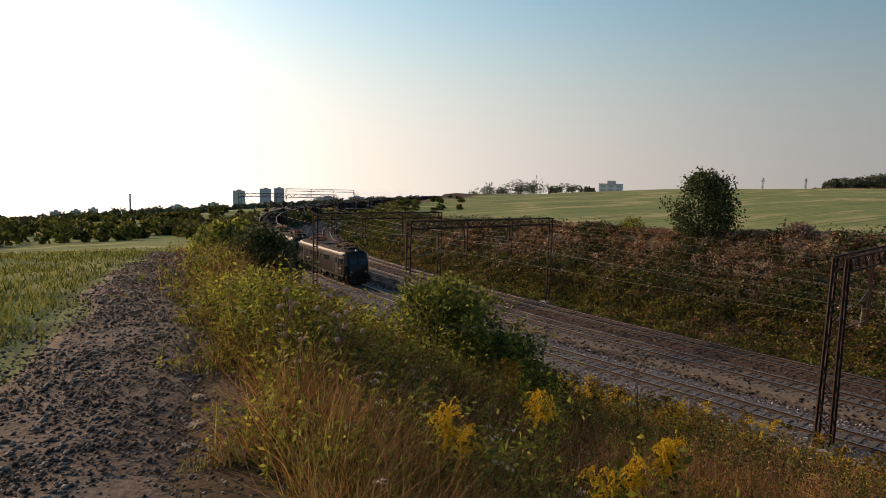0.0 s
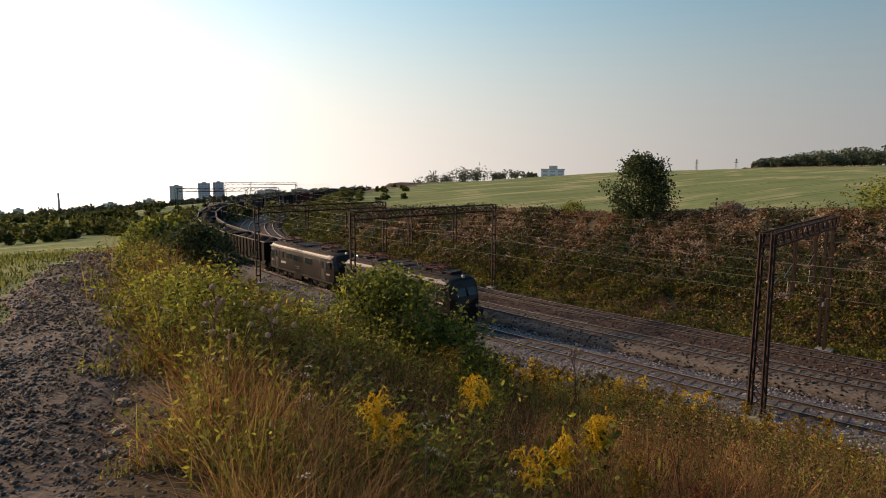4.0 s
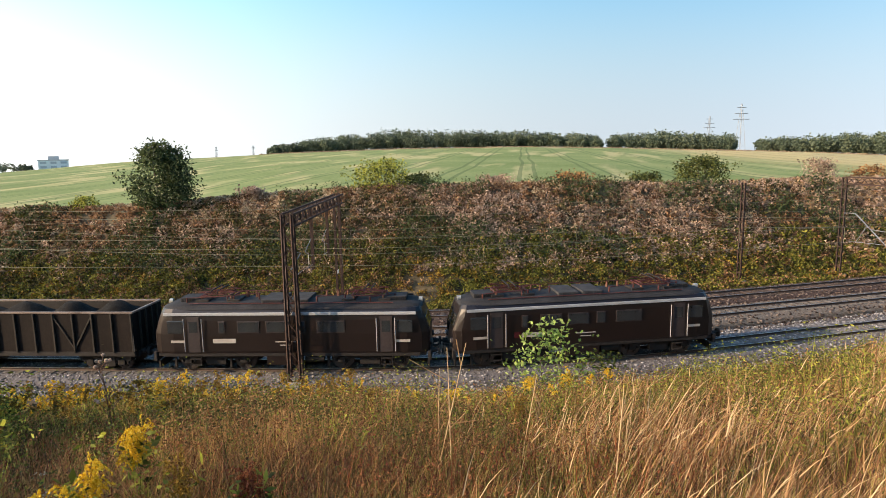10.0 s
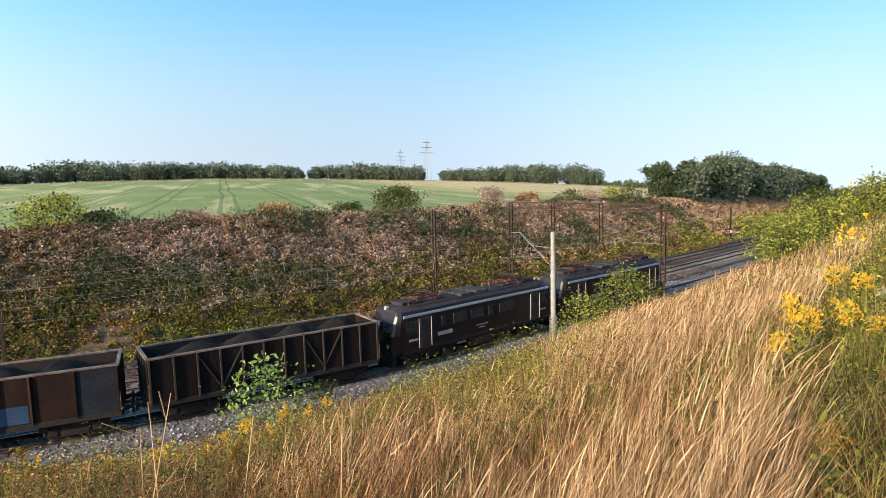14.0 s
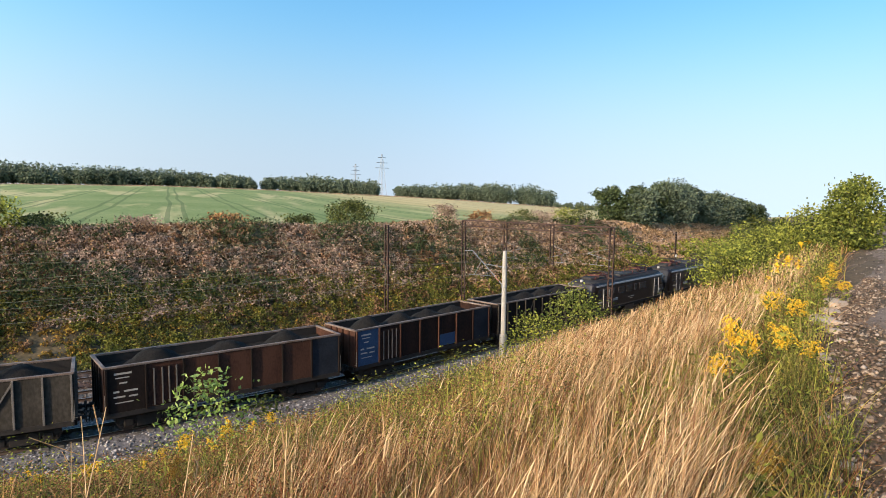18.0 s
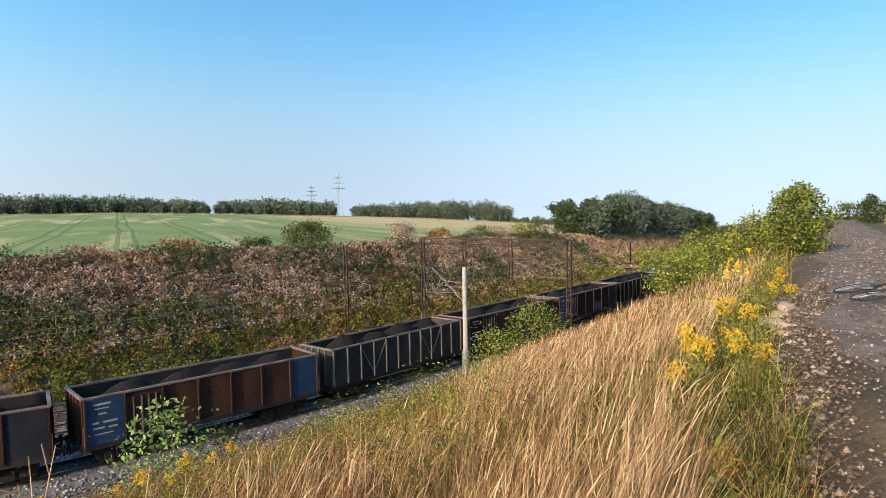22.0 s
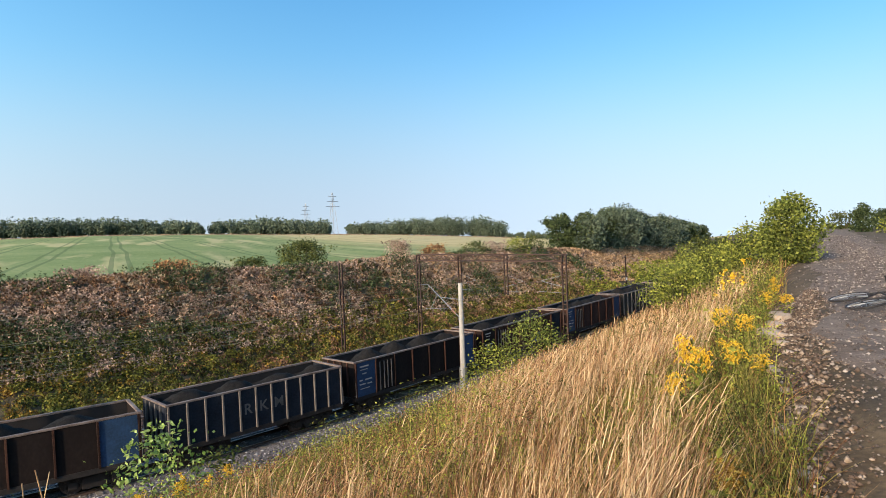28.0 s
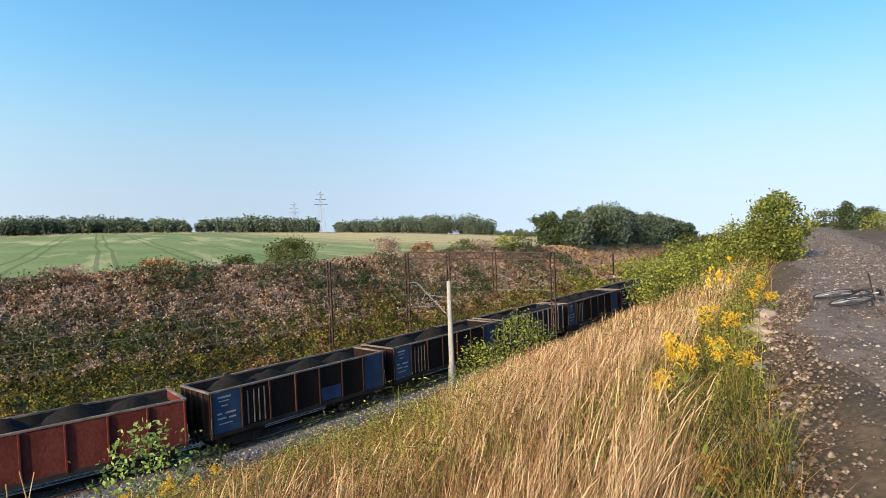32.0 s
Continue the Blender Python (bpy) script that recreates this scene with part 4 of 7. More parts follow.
    sub("roof_bus_bar", shared("roof_bus_bar", lambda: bar(bar(bmesh.new(), (-3.2, 0.35, 4.1), (3.4, 0.35, 4.1), 0.04, seg=6), (-5.5, -1.05, 3.72), (5.5, -1.05, 3.72), 0.05, seg=6), M_PANTO), t)
    for x, y, dx, dy, z in ROOF_PIPES:
        sub("roof_pipe", shared(f"roof_pipe/{dx}{dy}", lambda: bar(bar(bar(bmesh.new(), (0, 0, 0), (dx, dy, 0.06), 0.045, seg=6), (0, 0, -0.3), (0, 0, 0.02), 0.09, seg=8),
                                                                 (dx, dy, -0.3), (dx, dy, 0.08), 0.09, seg=8), M_PANTO), t, pose(x, y, z))
    for x in (-4.6, -3.0, 2.9, 4.7):
        sub("roof_hatch", shared("roof_hatch", lambda: boxes((-0.35, 0.35, -0.5, 0.5, 3.6, 3.86), bevel=0.04), M_BLACK), t, pose(x, -0.2, 0))
    sub("underframe", shared("underframe/loco", lambda: boxes((-6.8 * KX, 6.8 * KX, -1.3, 1.3, 0.9, 1.06)), M_BLACK), t)
    for o in t.children:
        o.location.x *= KX
    running_gear(t, LOCO_L, 4.2, 3.05, 0.6, True, True)
    return t


def bmesh_rot(bm, sx):
    bmesh.ops.rotate(bm, verts=bm.verts, matrix=Matrix.Rotation(radians(-sx * 19), 3, "Y"))
    return bm


locomotive(LOCO_L * 0.5, True)
locomotive(LOCO_L * 1.5, False)

# ---- open wagons with coal ----
M_RUST = mat("rusty_brown_paint", [(0.00855, 0.00426, 0.00349), (0.0232, 0.01, 0.00699), (0.0504, 0.0225, 0.0144)], 0.9, 0.8, bump=0.25, rand=0.35, stretch=(1, 1, 0.5), spec=0.14)
M_REDB = mat("red_oxide_paint", [(0.0299, 0.00697, 0.00598), (0.0697, 0.0149, 0.0124), (0.0996, 0.0299, 0.0224)], 0.8, 0.75, bump=0.2, stretch=(1, 1, 0.5), spec=0.14)
M_BLUE = mat("worn_blue_paint", [(0.00762, 0.0212, 0.0466), (0.0127, 0.036, 0.0847), (0.0254, 0.0553, 0.115)], 0.9, 0.6, bump=0.12, rand=0.3)
M_DKBLUE = mat("dark_blue_grey_paint", [(0.00478, 0.00595, 0.0088), (0.00954, 0.012, 0.0179), (0.0179, 0.0208, 0.0279)], 0.8, 0.7, bump=0.2, spec=0.14)
M_GREYW = mat("grey_grime_paint", [(0.012, 0.00996, 0.00838), (0.0278, 0.0238, 0.0198), (0.0515, 0.0456, 0.0378)], 0.8, 0.8, bump=0.2, stretch=(1, 1, 0.5), spec=0.14)
M_DKBROWN = mat("dark_brown_grime", [(0.00325, 0.00208, 0.00185), (0.00741, 0.00461, 0.00395), (0.0139, 0.0093, 0.00767)], 0.8, 0.8, bump=0.25, stretch=(1, 1, 0.5), spec=0.14)
M_RIM = mat("worn_rim_steel", [(0.0618, 0.0406, 0.0309), (0.131, 0.0979, 0.0813), (0.212, 0.178, 0.154)], 1.6, 0.6, 0.2, bump=0.2)
M_INNER = mat("coal_stained_steel", [(0.00465, 0.00407, 0.00407), (0.0151, 0.0122, 0.0116)], 2, 0.8)
M_LTRIB = mat("pale_rib_paint", [(0.0566, 0.0501, 0.0458), (0.122, 0.11, 0.1)], 2.5, 0.7)
BW, BZ0, BZ1 = 1.45, 1.12, 3.38  # half width, floor and rim height


def coal_mesh(seed, BL):
    r = np.random.default_rng(seed)
    nx, ny = 44, 14
    x, y = np.meshgrid(np.linspace(-BL + 0.12, BL - 0.12, nx), np.linspace(-BW + 0.1, BW - 0.1, ny), indexing="ij")
    z = np.full_like(x, BZ1 - r.uniform(0.5, 0.7))
    for c in (np.array([-3.9, -1.3, 1.4, 4.0]) if seed % 3 else np.array([-3.4, 0.3, 3.6])) + r.uniform(-0.4, 0.4):
        hh = r.uniform(0.85, 1.3)
        z = np.maximum(z, BZ1 - 0.75 + hh * 0.9 * np.exp(-((x - c) / r.uniform(1.1, 1.6)) ** 2 - ((y - r.uniform(-0.2, 0.2)) / 1.05) ** 2))
    z += 0.11 * (r.random(x.shape) - 0.5) + 0.05 * np.sin(x * 5 + seed) * np.cos(y * 6)
    i, j = np.meshgrid(np.arange(nx - 1), np.arange(ny - 1), indexing="ij")
    f = np.stack([i * ny + j, (i + 1) * ny + j, (i + 1) * ny + j + 1, i * ny + j + 1], -1).reshape(-1, 4)
    return mesh_np("coal_load", np.c_[x.ravel(), y.ravel(), z.ravel()], f, M_COAL)


def letter_mesh(char):
    """One painted capital as a thin mesh, centred at its foot."""
    if char not in CACHE:
        cu = bpy.data.curves.new("letter", "FONT")
        cu.body, cu.size, cu.extrude, cu.align_x, cu.offset = char, 0.8, 0.003, "CENTER", 0.012
        tmp = new("letter", cu)
        bpy.context.view_layer.update()
        CACHE[char] = bpy.data.meshes.new_from_object(tmp.evaluated_get(bpy.context.evaluated_depsgraph_get()))
        CACHE[char].materials.clear()
        CACHE[char].materials.append(M_LTRIB)
        bpy.data.objects.remove(tmp)
        bpy.data.curves.remove(cu)
    return CACHE[char]


def wagon(offset, seed, style, mid, rear, front, ribs, label, BL):
    """rear, front: paint of the end panels of the long sides; style 'ribbed' or 'panel'."""
    def shape(key, make, material):
        return shared(f"{key}/{BL}", make, material)

    t = empty("open_wagon")
    tagged(t, label, "freight wagon", group="open coal wagons")
    TRAIN.append((t, offset))
    for s in (-1, 1):
        sub("side_wall", shape(f"side_wall/{s}{mid.name}", lambda: boxes((-BL, BL, s * BW - 0.03, s * BW + 0.03, BZ0, BZ1 - 0.06)), [mid]), t)
        inner = sub("side_lining", shape(f"side_lining/{s}", lambda: boxes((-BL + 0.04, BL - 0.04, s * (BW - 0.05) - 0.012, s * (BW - 0.05) + 0.012, BZ0 + 0.1, BZ1 - 0.08)), M_INNER), t)
        sub("top_rim", shape(f"top_rim/{s}", lambda: boxes((-BL - 0.06, BL + 0.06, s * BW - 0.075, s * BW + 0.095, BZ1 - 0.1, BZ1), bevel=0.02), M_RIM), t, label="worn steel top rim")
        sub("end_wall", shape(f"end_wall/{s}{mid.name}", lambda: boxes((s * BL - 0.035, s * BL + 0.035, -BW - 0.02, BW + 0.02, BZ0, BZ1 - 0.06)), [mid]), t)
        sub("end_rim", shape(f"end_rim/{s}", lambda: boxes((s * BL - 0.08, s * BL + 0.08, -BW - 0.04, BW + 0.04, BZ1 - 0.09, BZ1 + 0.006), bevel=0.02), M_RIM), t)
        sub("side_sill", shape(f"side_sill/{s}", lambda: boxes((-BL, BL, s * BW - 0.07, s * BW + 0.08, BZ0 - 0.2, BZ0 + 0.04)), M_BLACK), t)
        for y in (-0.9, -0.3, 0.3, 0.9):
            sub("end_rib", shape(f"end_rib/{s}{ribs.name}", lambda: boxes((s * (BL + 0.075) - 0.05, s * (BL + 0.075) + 0.05, -0.05, 0.05, BZ0, BZ1 - 0.1)), [ribs]), t, pose(0, y, 0))
        count = 12 if style == "ribbed" else 8
        xs = np.linspace(-BL + 0.06, BL - 0.06, count)
        for x in xs:
            sub("rib", shape(f"rib/{s}{ribs.name}", lambda: boxes((-0.045, 0.045, s * (BW + 0.08) - 0.055, s * (BW + 0.08) + 0.055, BZ0, BZ1 - 0.1), bevel=0.012), [ribs]), t, pose(x, 0, 0))
        w = xs[1] - xs[0]
        if style == "panel":
            for m_end, xa in ((rear, xs[0] + 0.06), (front, xs[-2] + 0.06)):
                if m_end is not mid:
                    sub("end_panel", shape(f"end_panel/{s}{m_end.name}", lambda: boxes((0, w - 0.12, s * (BW + 0.045) - 0.012, s * (BW + 0.045) + 0.012, BZ0 + 0.04, BZ1 - 0.12)), [m_end]), t,
                        pose(xa, 0, 0), "repainted end panel")
            for dx, dz, ww, hh in ((0.35, 3.0, 0.75, 0.09), (0.4, 2.8, 0.6, 0.05), (0.55, 2.55, 0.35, 0.07), (0.3, 2.15, 0.25, 0.09), (0.75, 2.15, 0.6, 0.09),
                                   (0.3, 1.9, 0.5, 0.08), (0.95, 1.88, 0.4, 0.08), (0.35, 1.62, 0.8, 0.05)):
                red = dz > 2.95
                sub("lettering_bar", shape(f"lettering_bar/{s}{dx}{dz}{red}", lambda: boxes((dx, dx + ww, s * (BW + 0.062) - 0.003, s * (BW + 0.062) + 0.003, dz - hh / 2, dz + hh / 2)),
                                            M_RED if red and rear is M_DKBROWN else M_LETTER), t, pose(xs[0], 0, 0), "faded stencil line")
            dd = sub("side_door", shape(f"side_door/{s}{mid.name}", lambda: boxes((0.06, w - 0.06, s * (BW + 0.05) - 0.02, s * (BW + 0.05) + 0.02, BZ0 + 0.1, BZ1 - 0.3), bevel=0.012), [mid]), t,
                     pose(xs[1], 0, 0))
            for k in (0.2, 0.42, 0.6, 0.8):
                sub("door_bar", shape(f"door_bar/{s}", lambda: boxes((-0.03, 0.03, s * (BW + 0.09) - 0.02, s * (BW + 0.09) + 0.02, BZ0 + 0.12, BZ1 - 0.35)), M_LTRIB), dd, pose(w * k, 0, 0))
            if seed % 2 == 0:
                sub("patch_panel", shape(f"patch_panel/{s}", lambda: boxes((0, w * 0.9, s * (BW + 0.036) - 0.004, s * (BW + 0.036) + 0.004, BZ0 + 0.1, BZ0 + 0.9)), M_BLUE), t,
                    pose(xs[4] + 0.06, 0, 0), "blue repainted patch")
        else:
            for k in (3, 8) if seed != 8 else ():
                bm_key = f"door_brace/{s}{k}{ribs.name}"
                sub("door_brace", shape(bm_key, lambda: bar(bar(bmesh.new(), (-w, s * (BW + 0.06), BZ1 - 0.2), (0, s * (BW + 0.06), BZ0 + 0.2), 0.07), (w, s * (BW + 0.06), BZ1 - 0.2), (0, s * (BW + 0.06), BZ0 + 0.2), 0.07),
                                         [ribs]), t, pose(xs[k], 0, 0))
            if seed == 8:
                for k, char in zip((4, 5, 6) if s < 0 else (6, 5, 4), "RKM"):
                    sub("painted_letter", letter_mesh(char), t, pose((xs[k] + xs[k + 1]) / 2, s * (BW + 0.034), 1.95) @ Matrix.Rotation(0 if s < 0 else math.pi, 4, "Z") @ Matrix.Rotation(math.pi / 2, 4, "X"),
                        "worn pale painted letter")
        for x in (-BL - 0.02, BL + 0.02):
            sub("grab_rail", shape(f"grab_rail/{s}", lambda: bar(bar(bmesh.new(), (0, s * (BW + 0.12), 1.2), (0, s * (BW + 0.12), 2.1), 0.03, seg=6), (-0.12, s * (BW + 0.12), 1.3), (0.12, s * (BW + 0.12), 1.3), 0.03, seg=6),
                                                                M_LTRIB), t, pose(x, 0, 0))
    sub("floor", shape("floor/wagon", lambda: boxes((-BL, BL, -BW + 0.03, BW - 0.03, BZ0 - 0.1, BZ0)), M_INNER), t)
    sub("underframe", shape("underframe/wagon", lambda: boxes((-BL, BL, -0.25, 0.25, 0.7, 1.02), (-0.8, 0.9, 0.3, 0.9, 0.55, 1.0), (-BL - 0.1, -BL + 0.1, -1.3, 1.3, 0.85, 1.15), (BL - 0.1, BL + 0.1, -1.3, 1.3, 0.85, 1.15)), M_BLACK), t)
    sub("brake_rod", shape("brake_rod", lambda: bar(bar(bmesh.new(), (-3.5, -1.3, 0.75), (3.5, -1.3, 0.75), 0.04, seg=6), (-3.5, 1.3, 0.75), (3.5, 1.3, 0.75), 0.04, seg=6), M_BLACK), t)
    running_gear(t, 2 * BL + 1.0, BL - 1.95, 1.8, 0.46, False, False)
    load = new("coal_load", coal_mesh(seed, BL))
    tagged(load, "heaped black coal filling an open wagon", "coal", group="coal loads")
    TRAIN.append((load, offset))
    return t


P, R = "panel", "ribbed"
WAGONS = [
    (R, M_DKBROWN, M_DKBROWN, M_DKBROWN, M_GREYW, "dark brown ribbed open wagon heaped with coal"),
    (P, M_RUST, M_BLUE, M_DKBLUE, M_RUST, "rust brown open wagon with faded blue end panel"),
    (P, M_RUST, M_DKBROWN, M_DKBLUE, M_DKBROWN, "brown open wagon with grey-blue end panel"),
    (R, M_GREYW, M_GREYW, M_GREYW, M_LTRIB, "grime-grey ribbed open wagon loaded with coal"),
    (P, M_RUST, M_BLUE, M_BLUE, M_RUST, "rusty open wagon with bright blue end panels"),
    (P, M_RUST, M_DKBROWN, M_DKBLUE, M_RUST, "rust brown open wagon with white stencil lines"),
    (P, M_DKBROWN, M_BLUE, M_BLUE, M_RUST, "dark brown open wagon with blue end panels"),
    (R, M_DKBLUE, M_DKBLUE, M_DKBLUE, M_LTRIB, "dark blue-grey ribbed wagon with pale ribs"),
    (P, M_DKBROWN, M_BLUE, M_BLUE, M_RUST, "dark brown open wagon with blue end panels"),
    (P, M_DKBROWN, M_BLUE, M_BLUE, M_RUST, "brown open wagon with worn blue end panels"),
    (P, M_REDB, M_REDB, M_REDB, M_REDB, "red oxide open wagon loaded with coal"),
    (P, M_RUST, M_BLUE, M_DKBLUE, M_RUST, "rust brown open wagon with blue panel"),
    (R, M_GREYW, M_GREYW, M_GREYW, M_LTRIB, "grime-grey ribbed open wagon loaded with coal"),
    (P, M_RUST, M_DKBROWN, M_BLUE, M_RUST, "rust brown open wagon loaded with coal"),
    (R, M_DKBROWN, M_DKBROWN, M_DKBROWN, M_GREYW, "dark brown ribbed open wagon heaped with coal"),
]
behind = 2 * LOCO_L
for k, (style, mid, rear, front, ribs, label) in enumerate(WAGONS):
    half = 5.2 if k == 7 else (CAR_L - 1.0) / 2  # the dark blue wagon is a short one
    wagon(behind + half + 0.5, k + 1, style, mid, rear, front, ribs, label, half)
    behind += 2 * half + 1.0


# ---- dirt road ----
def build_road():
    r = np.random.default_rng(11)
    t = np.gradient(ROAD, axis=0)
    t /= np.linalg.norm(t, axis=1)[:, None]
    nn = np.stack([-t[:, 1], t[:, 0]], 1)
    k = np.arange(0, len(ROAD), 1)
    offs = np.linspace(-1, 1, 15)
    edge_l = ROAD_HALF + 0.22 * np.sin(k * 0.9) + 0.15 * np.sin(k * 2.3 + 1)
    edge_r = ROAD_HALF + 0.2 * np.sin(k * 0.7 + 2) + 0.16 * np.sin(k * 1.9)
    pts = []
    for i in k:
        for o in offs:
            w = edge_l[i] if o < 0 else edge_r[i]
            pts.append(ROAD[i] + nn[i] * o * w)
    pts = np.array(pts)
    z = ground_z(pts[:, 0], pts[:, 1]) + 0.05 + 0.012 * (r.random(len(pts)) - 0.5)
    z = z.reshape(len(k), 15)
    z[:, 0] -= 0.08
    z[:, -1] -= 0.08
    i, j = np.meshgrid(np.arange(len(k) - 1), np.arange(14), indexing="ij")
    f = np.stack([i * 15 + j, i * 15 + j + 1, (i + 1) * 15 + j + 1, (i + 1) * 15 + j], -1).reshape(-1, 4)
    tagged(new("dirt_road", mesh_np("dirt_road", np.c_[pts, z.ravel()], f, M_ROAD, smooth=True)), "brown gravel track on the crown of the bank", "road", kind="structure")


build_road()


# ---- vegetation ----
def leafmat(name, colors, trans=0.3, rough=0.7, scale=0.35, island=0.75, ramp=(0.24, 0.76)):
    return mat(name, colors, scale, rough, island=island, ramp=ramp, trans=trans, spec=0.25, detail=3, fine=6)


M_STRAW = leafmat("straw_grass", [(0.134, 0.058, 0.0235), (0.375, 0.222, 0.1), (0.564, 0.406, 0.23)], 0.3)
M_BROWNG = leafmat("brown_dry_grass", [(0.0636, 0.0232, 0.00862), (0.228, 0.0983, 0.0362), (0.454, 0.258, 0.104)], 0.4, island=0.6)
M_GREENG = leafmat("green_grass", [(0.0386, 0.0398, 0.00772), (0.129, 0.116, 0.0225), (0.283, 0.232, 0.0579)], 0.45)
M_WEED = leafmat("weed_leaves", [(0.031, 0.038, 0.00782), (0.16, 0.175, 0.0244), (0.428, 0.419, 0.0684)], 0.5, island=0.45)
M_GOLD = leafmat("goldenrod_bloom", [(0.43, 0.242, 0.00782), (0.641, 0.399, 0.0156), (0.719, 0.532, 0.0626)], trans=0.35)
M_OCHRE = leafmat("ochre_bloom", [(0.105, 0.0529, 0.00635), (0.222, 0.127, 0.0159), (0.317, 0.212, 0.0371)], 0.35)
M_BUSH = leafmat("bush_leaves", [(0.0203, 0.0291, 0.00697), (0.0581, 0.0697, 0.0145), (0.134, 0.139, 0.032)], 0.4, island=0.48)
M_WEED2 = leafmat("bank_bush_leaves", [(0.0354, 0.0474, 0.00948), (0.126, 0.148, 0.0259), (0.329, 0.346, 0.0647)], 0.5, island=0.48)
M_DARKL = leafmat("dark_leaves", [(0.0177, 0.0296, 0.00988), (0.0388, 0.0564, 0.0177), (0.0776, 0.0988, 0.0353)], 0.35)
M_BRIGHTL = leafmat("bright_leaves", [(0.101, 0.163, 0.0295), (0.201, 0.281, 0.0627), (0.335, 0.408, 0.14)], trans=0.4, island=0.5)
M_MAUVE = leafmat("mauve_dry_weeds", [(0.116, 0.0768, 0.0559), (0.302, 0.204, 0.145), (0.489, 0.355, 0.268)], 0.35, scale=0.5, island=0.32, ramp=(0.33, 0.67))
M_RUSTW = leafmat("rust_weeds", [(0.0747, 0.0156, 0.00747), (0.174, 0.0466, 0.0174), (0.261, 0.0996, 0.0373)])
M_RIMG = leafmat("rim_dry_grass", [(0.169, 0.11, 0.06), (0.296, 0.212, 0.134), (0.395, 0.318, 0.212)], 0.3)
M_MEADOW = leafmat("meadow_grass", [(0.0581, 0.0706, 0.0124), (0.141, 0.158, 0.0332), (0.249, 0.249, 0.0664)], 0.4)
M_TANB = leafmat("tan_bank_grass", [(0.149, 0.0897, 0.046), (0.322, 0.207, 0.113), (0.483, 0.333, 0.196)], 0.35, scale=0.5, island=0.5)
M_BARK = mat("bark", [(0.0415, 0.0291, 0.0208), (0.0996, 0.0747, 0.0539)], 3, 0.95, bump=0.6)
# leaf green with a bluish distance haze mixed into the colour
M_WOODL = leafmat("far_wood_leaves", [(0.0291, 0.0432, 0.0299), (0.0622, 0.083, 0.0515), (0.124, 0.145, 0.0871)], trans=0.15, scale=0.05, island=0.25)
M_BANKO = leafmat("bank_olive_leaves", [(0.0128, 0.0139, 0.00407), (0.0407, 0.0395, 0.0093), (0.0988, 0.0871, 0.0221)], 0.3, scale=0.6, island=0.34, ramp=(0.33, 0.67))
M_BANKG = leafmat("bank_green_leaves", [(0.026, 0.029, 0.00605), (0.0959, 0.0951, 0.0157), (0.233, 0.213, 0.0345)], 0.35, scale=0.6, island=0.34, ramp=(0.33, 0.67))
M_BANKB = leafmat("bank_brown_leaves", [(0.0473, 0.0229, 0.0113), (0.154, 0.0802, 0.0382), (0.321, 0.183, 0.0954)], 0.3, scale=0.6, island=0.34, ramp=(0.33, 0.67))


def blades(P, h, w, lean, r):
    """Grass blades or stems, three triangles each. lean: (n, 2) metres that the tip is carried off."""
    k = len(P)
    a = r.random(k) * math.pi
    side = np.stack([np.cos(a), np.sin(a), 0 * a], 1) * (w / 2)[:, None]
    up = np.zeros((k, 3))
    up[:, 2] = h
    ln = np.c_[lean, -0.16 * np.hypot(lean[:, 0], lean[:, 1])]
    mid = P + up * 0.52 + ln * 0.42
    v = np.stack([P - side, P + side, mid - side * 0.7, mid + side * 0.7, P + up + ln], 1)
    f = np.array([(0, 1, 2), (1, 3, 2), (2, 3, 4)])
    return v.reshape(-1, 3), (f[None] + 5 * np.arange(k)[:, None, None]).reshape(-1, 3)


def leaves(P, size, r, flat=0.5, aspect=0.5, out=None, plain=False):
    """Pointed leaves, two triangles each (plain: one), at P; out: preferred directions."""
    k = len(P)
    d = r.normal(size=(k, 3)) if out is None else out + 0.5 * r.normal(size=(k, 3))
    d[:, 2] *= flat
    d /= np.linalg.norm(d, axis=1)[:, None] + 1e-9
    s = np.cross(d, r.normal(size=(k, 3)))
    s /= np.linalg.norm(s, axis=1)[:, None] + 1e-9
    d, s = d * size[:, None], s * (size * aspect)[:, None]
    if plain:
        v = np.stack([P - s * 0.5, P + s * 0.5, P + d], 1)
        return v.reshape(-1, 3), np.arange(3 * k).reshape(-1, 3)
    v = np.stack([P, P + d * 0.5 + s * 0.5, P + d, P + d * 0.5 - s * 0.5], 1)
    f = np.array([(0, 1, 2), (0, 2, 3)])
    return v.reshape(-1, 3), (f[None] + 4 * np.arange(k)[:, None, None]).reshape(-1, 3)


def merge(parts):
    vs, fs, o = [], [], 0
    for v, f in parts:
        vs.append(v)
        fs.append(f + o)
        o += len(v)
    return np.vstack(vs), np.vstack(fs)


def stuff(name, geo, material, label, category):
    v, f = geo
    return tagged(new(name, mesh_np(name, v, f, material)), label, category, kind="stuff")


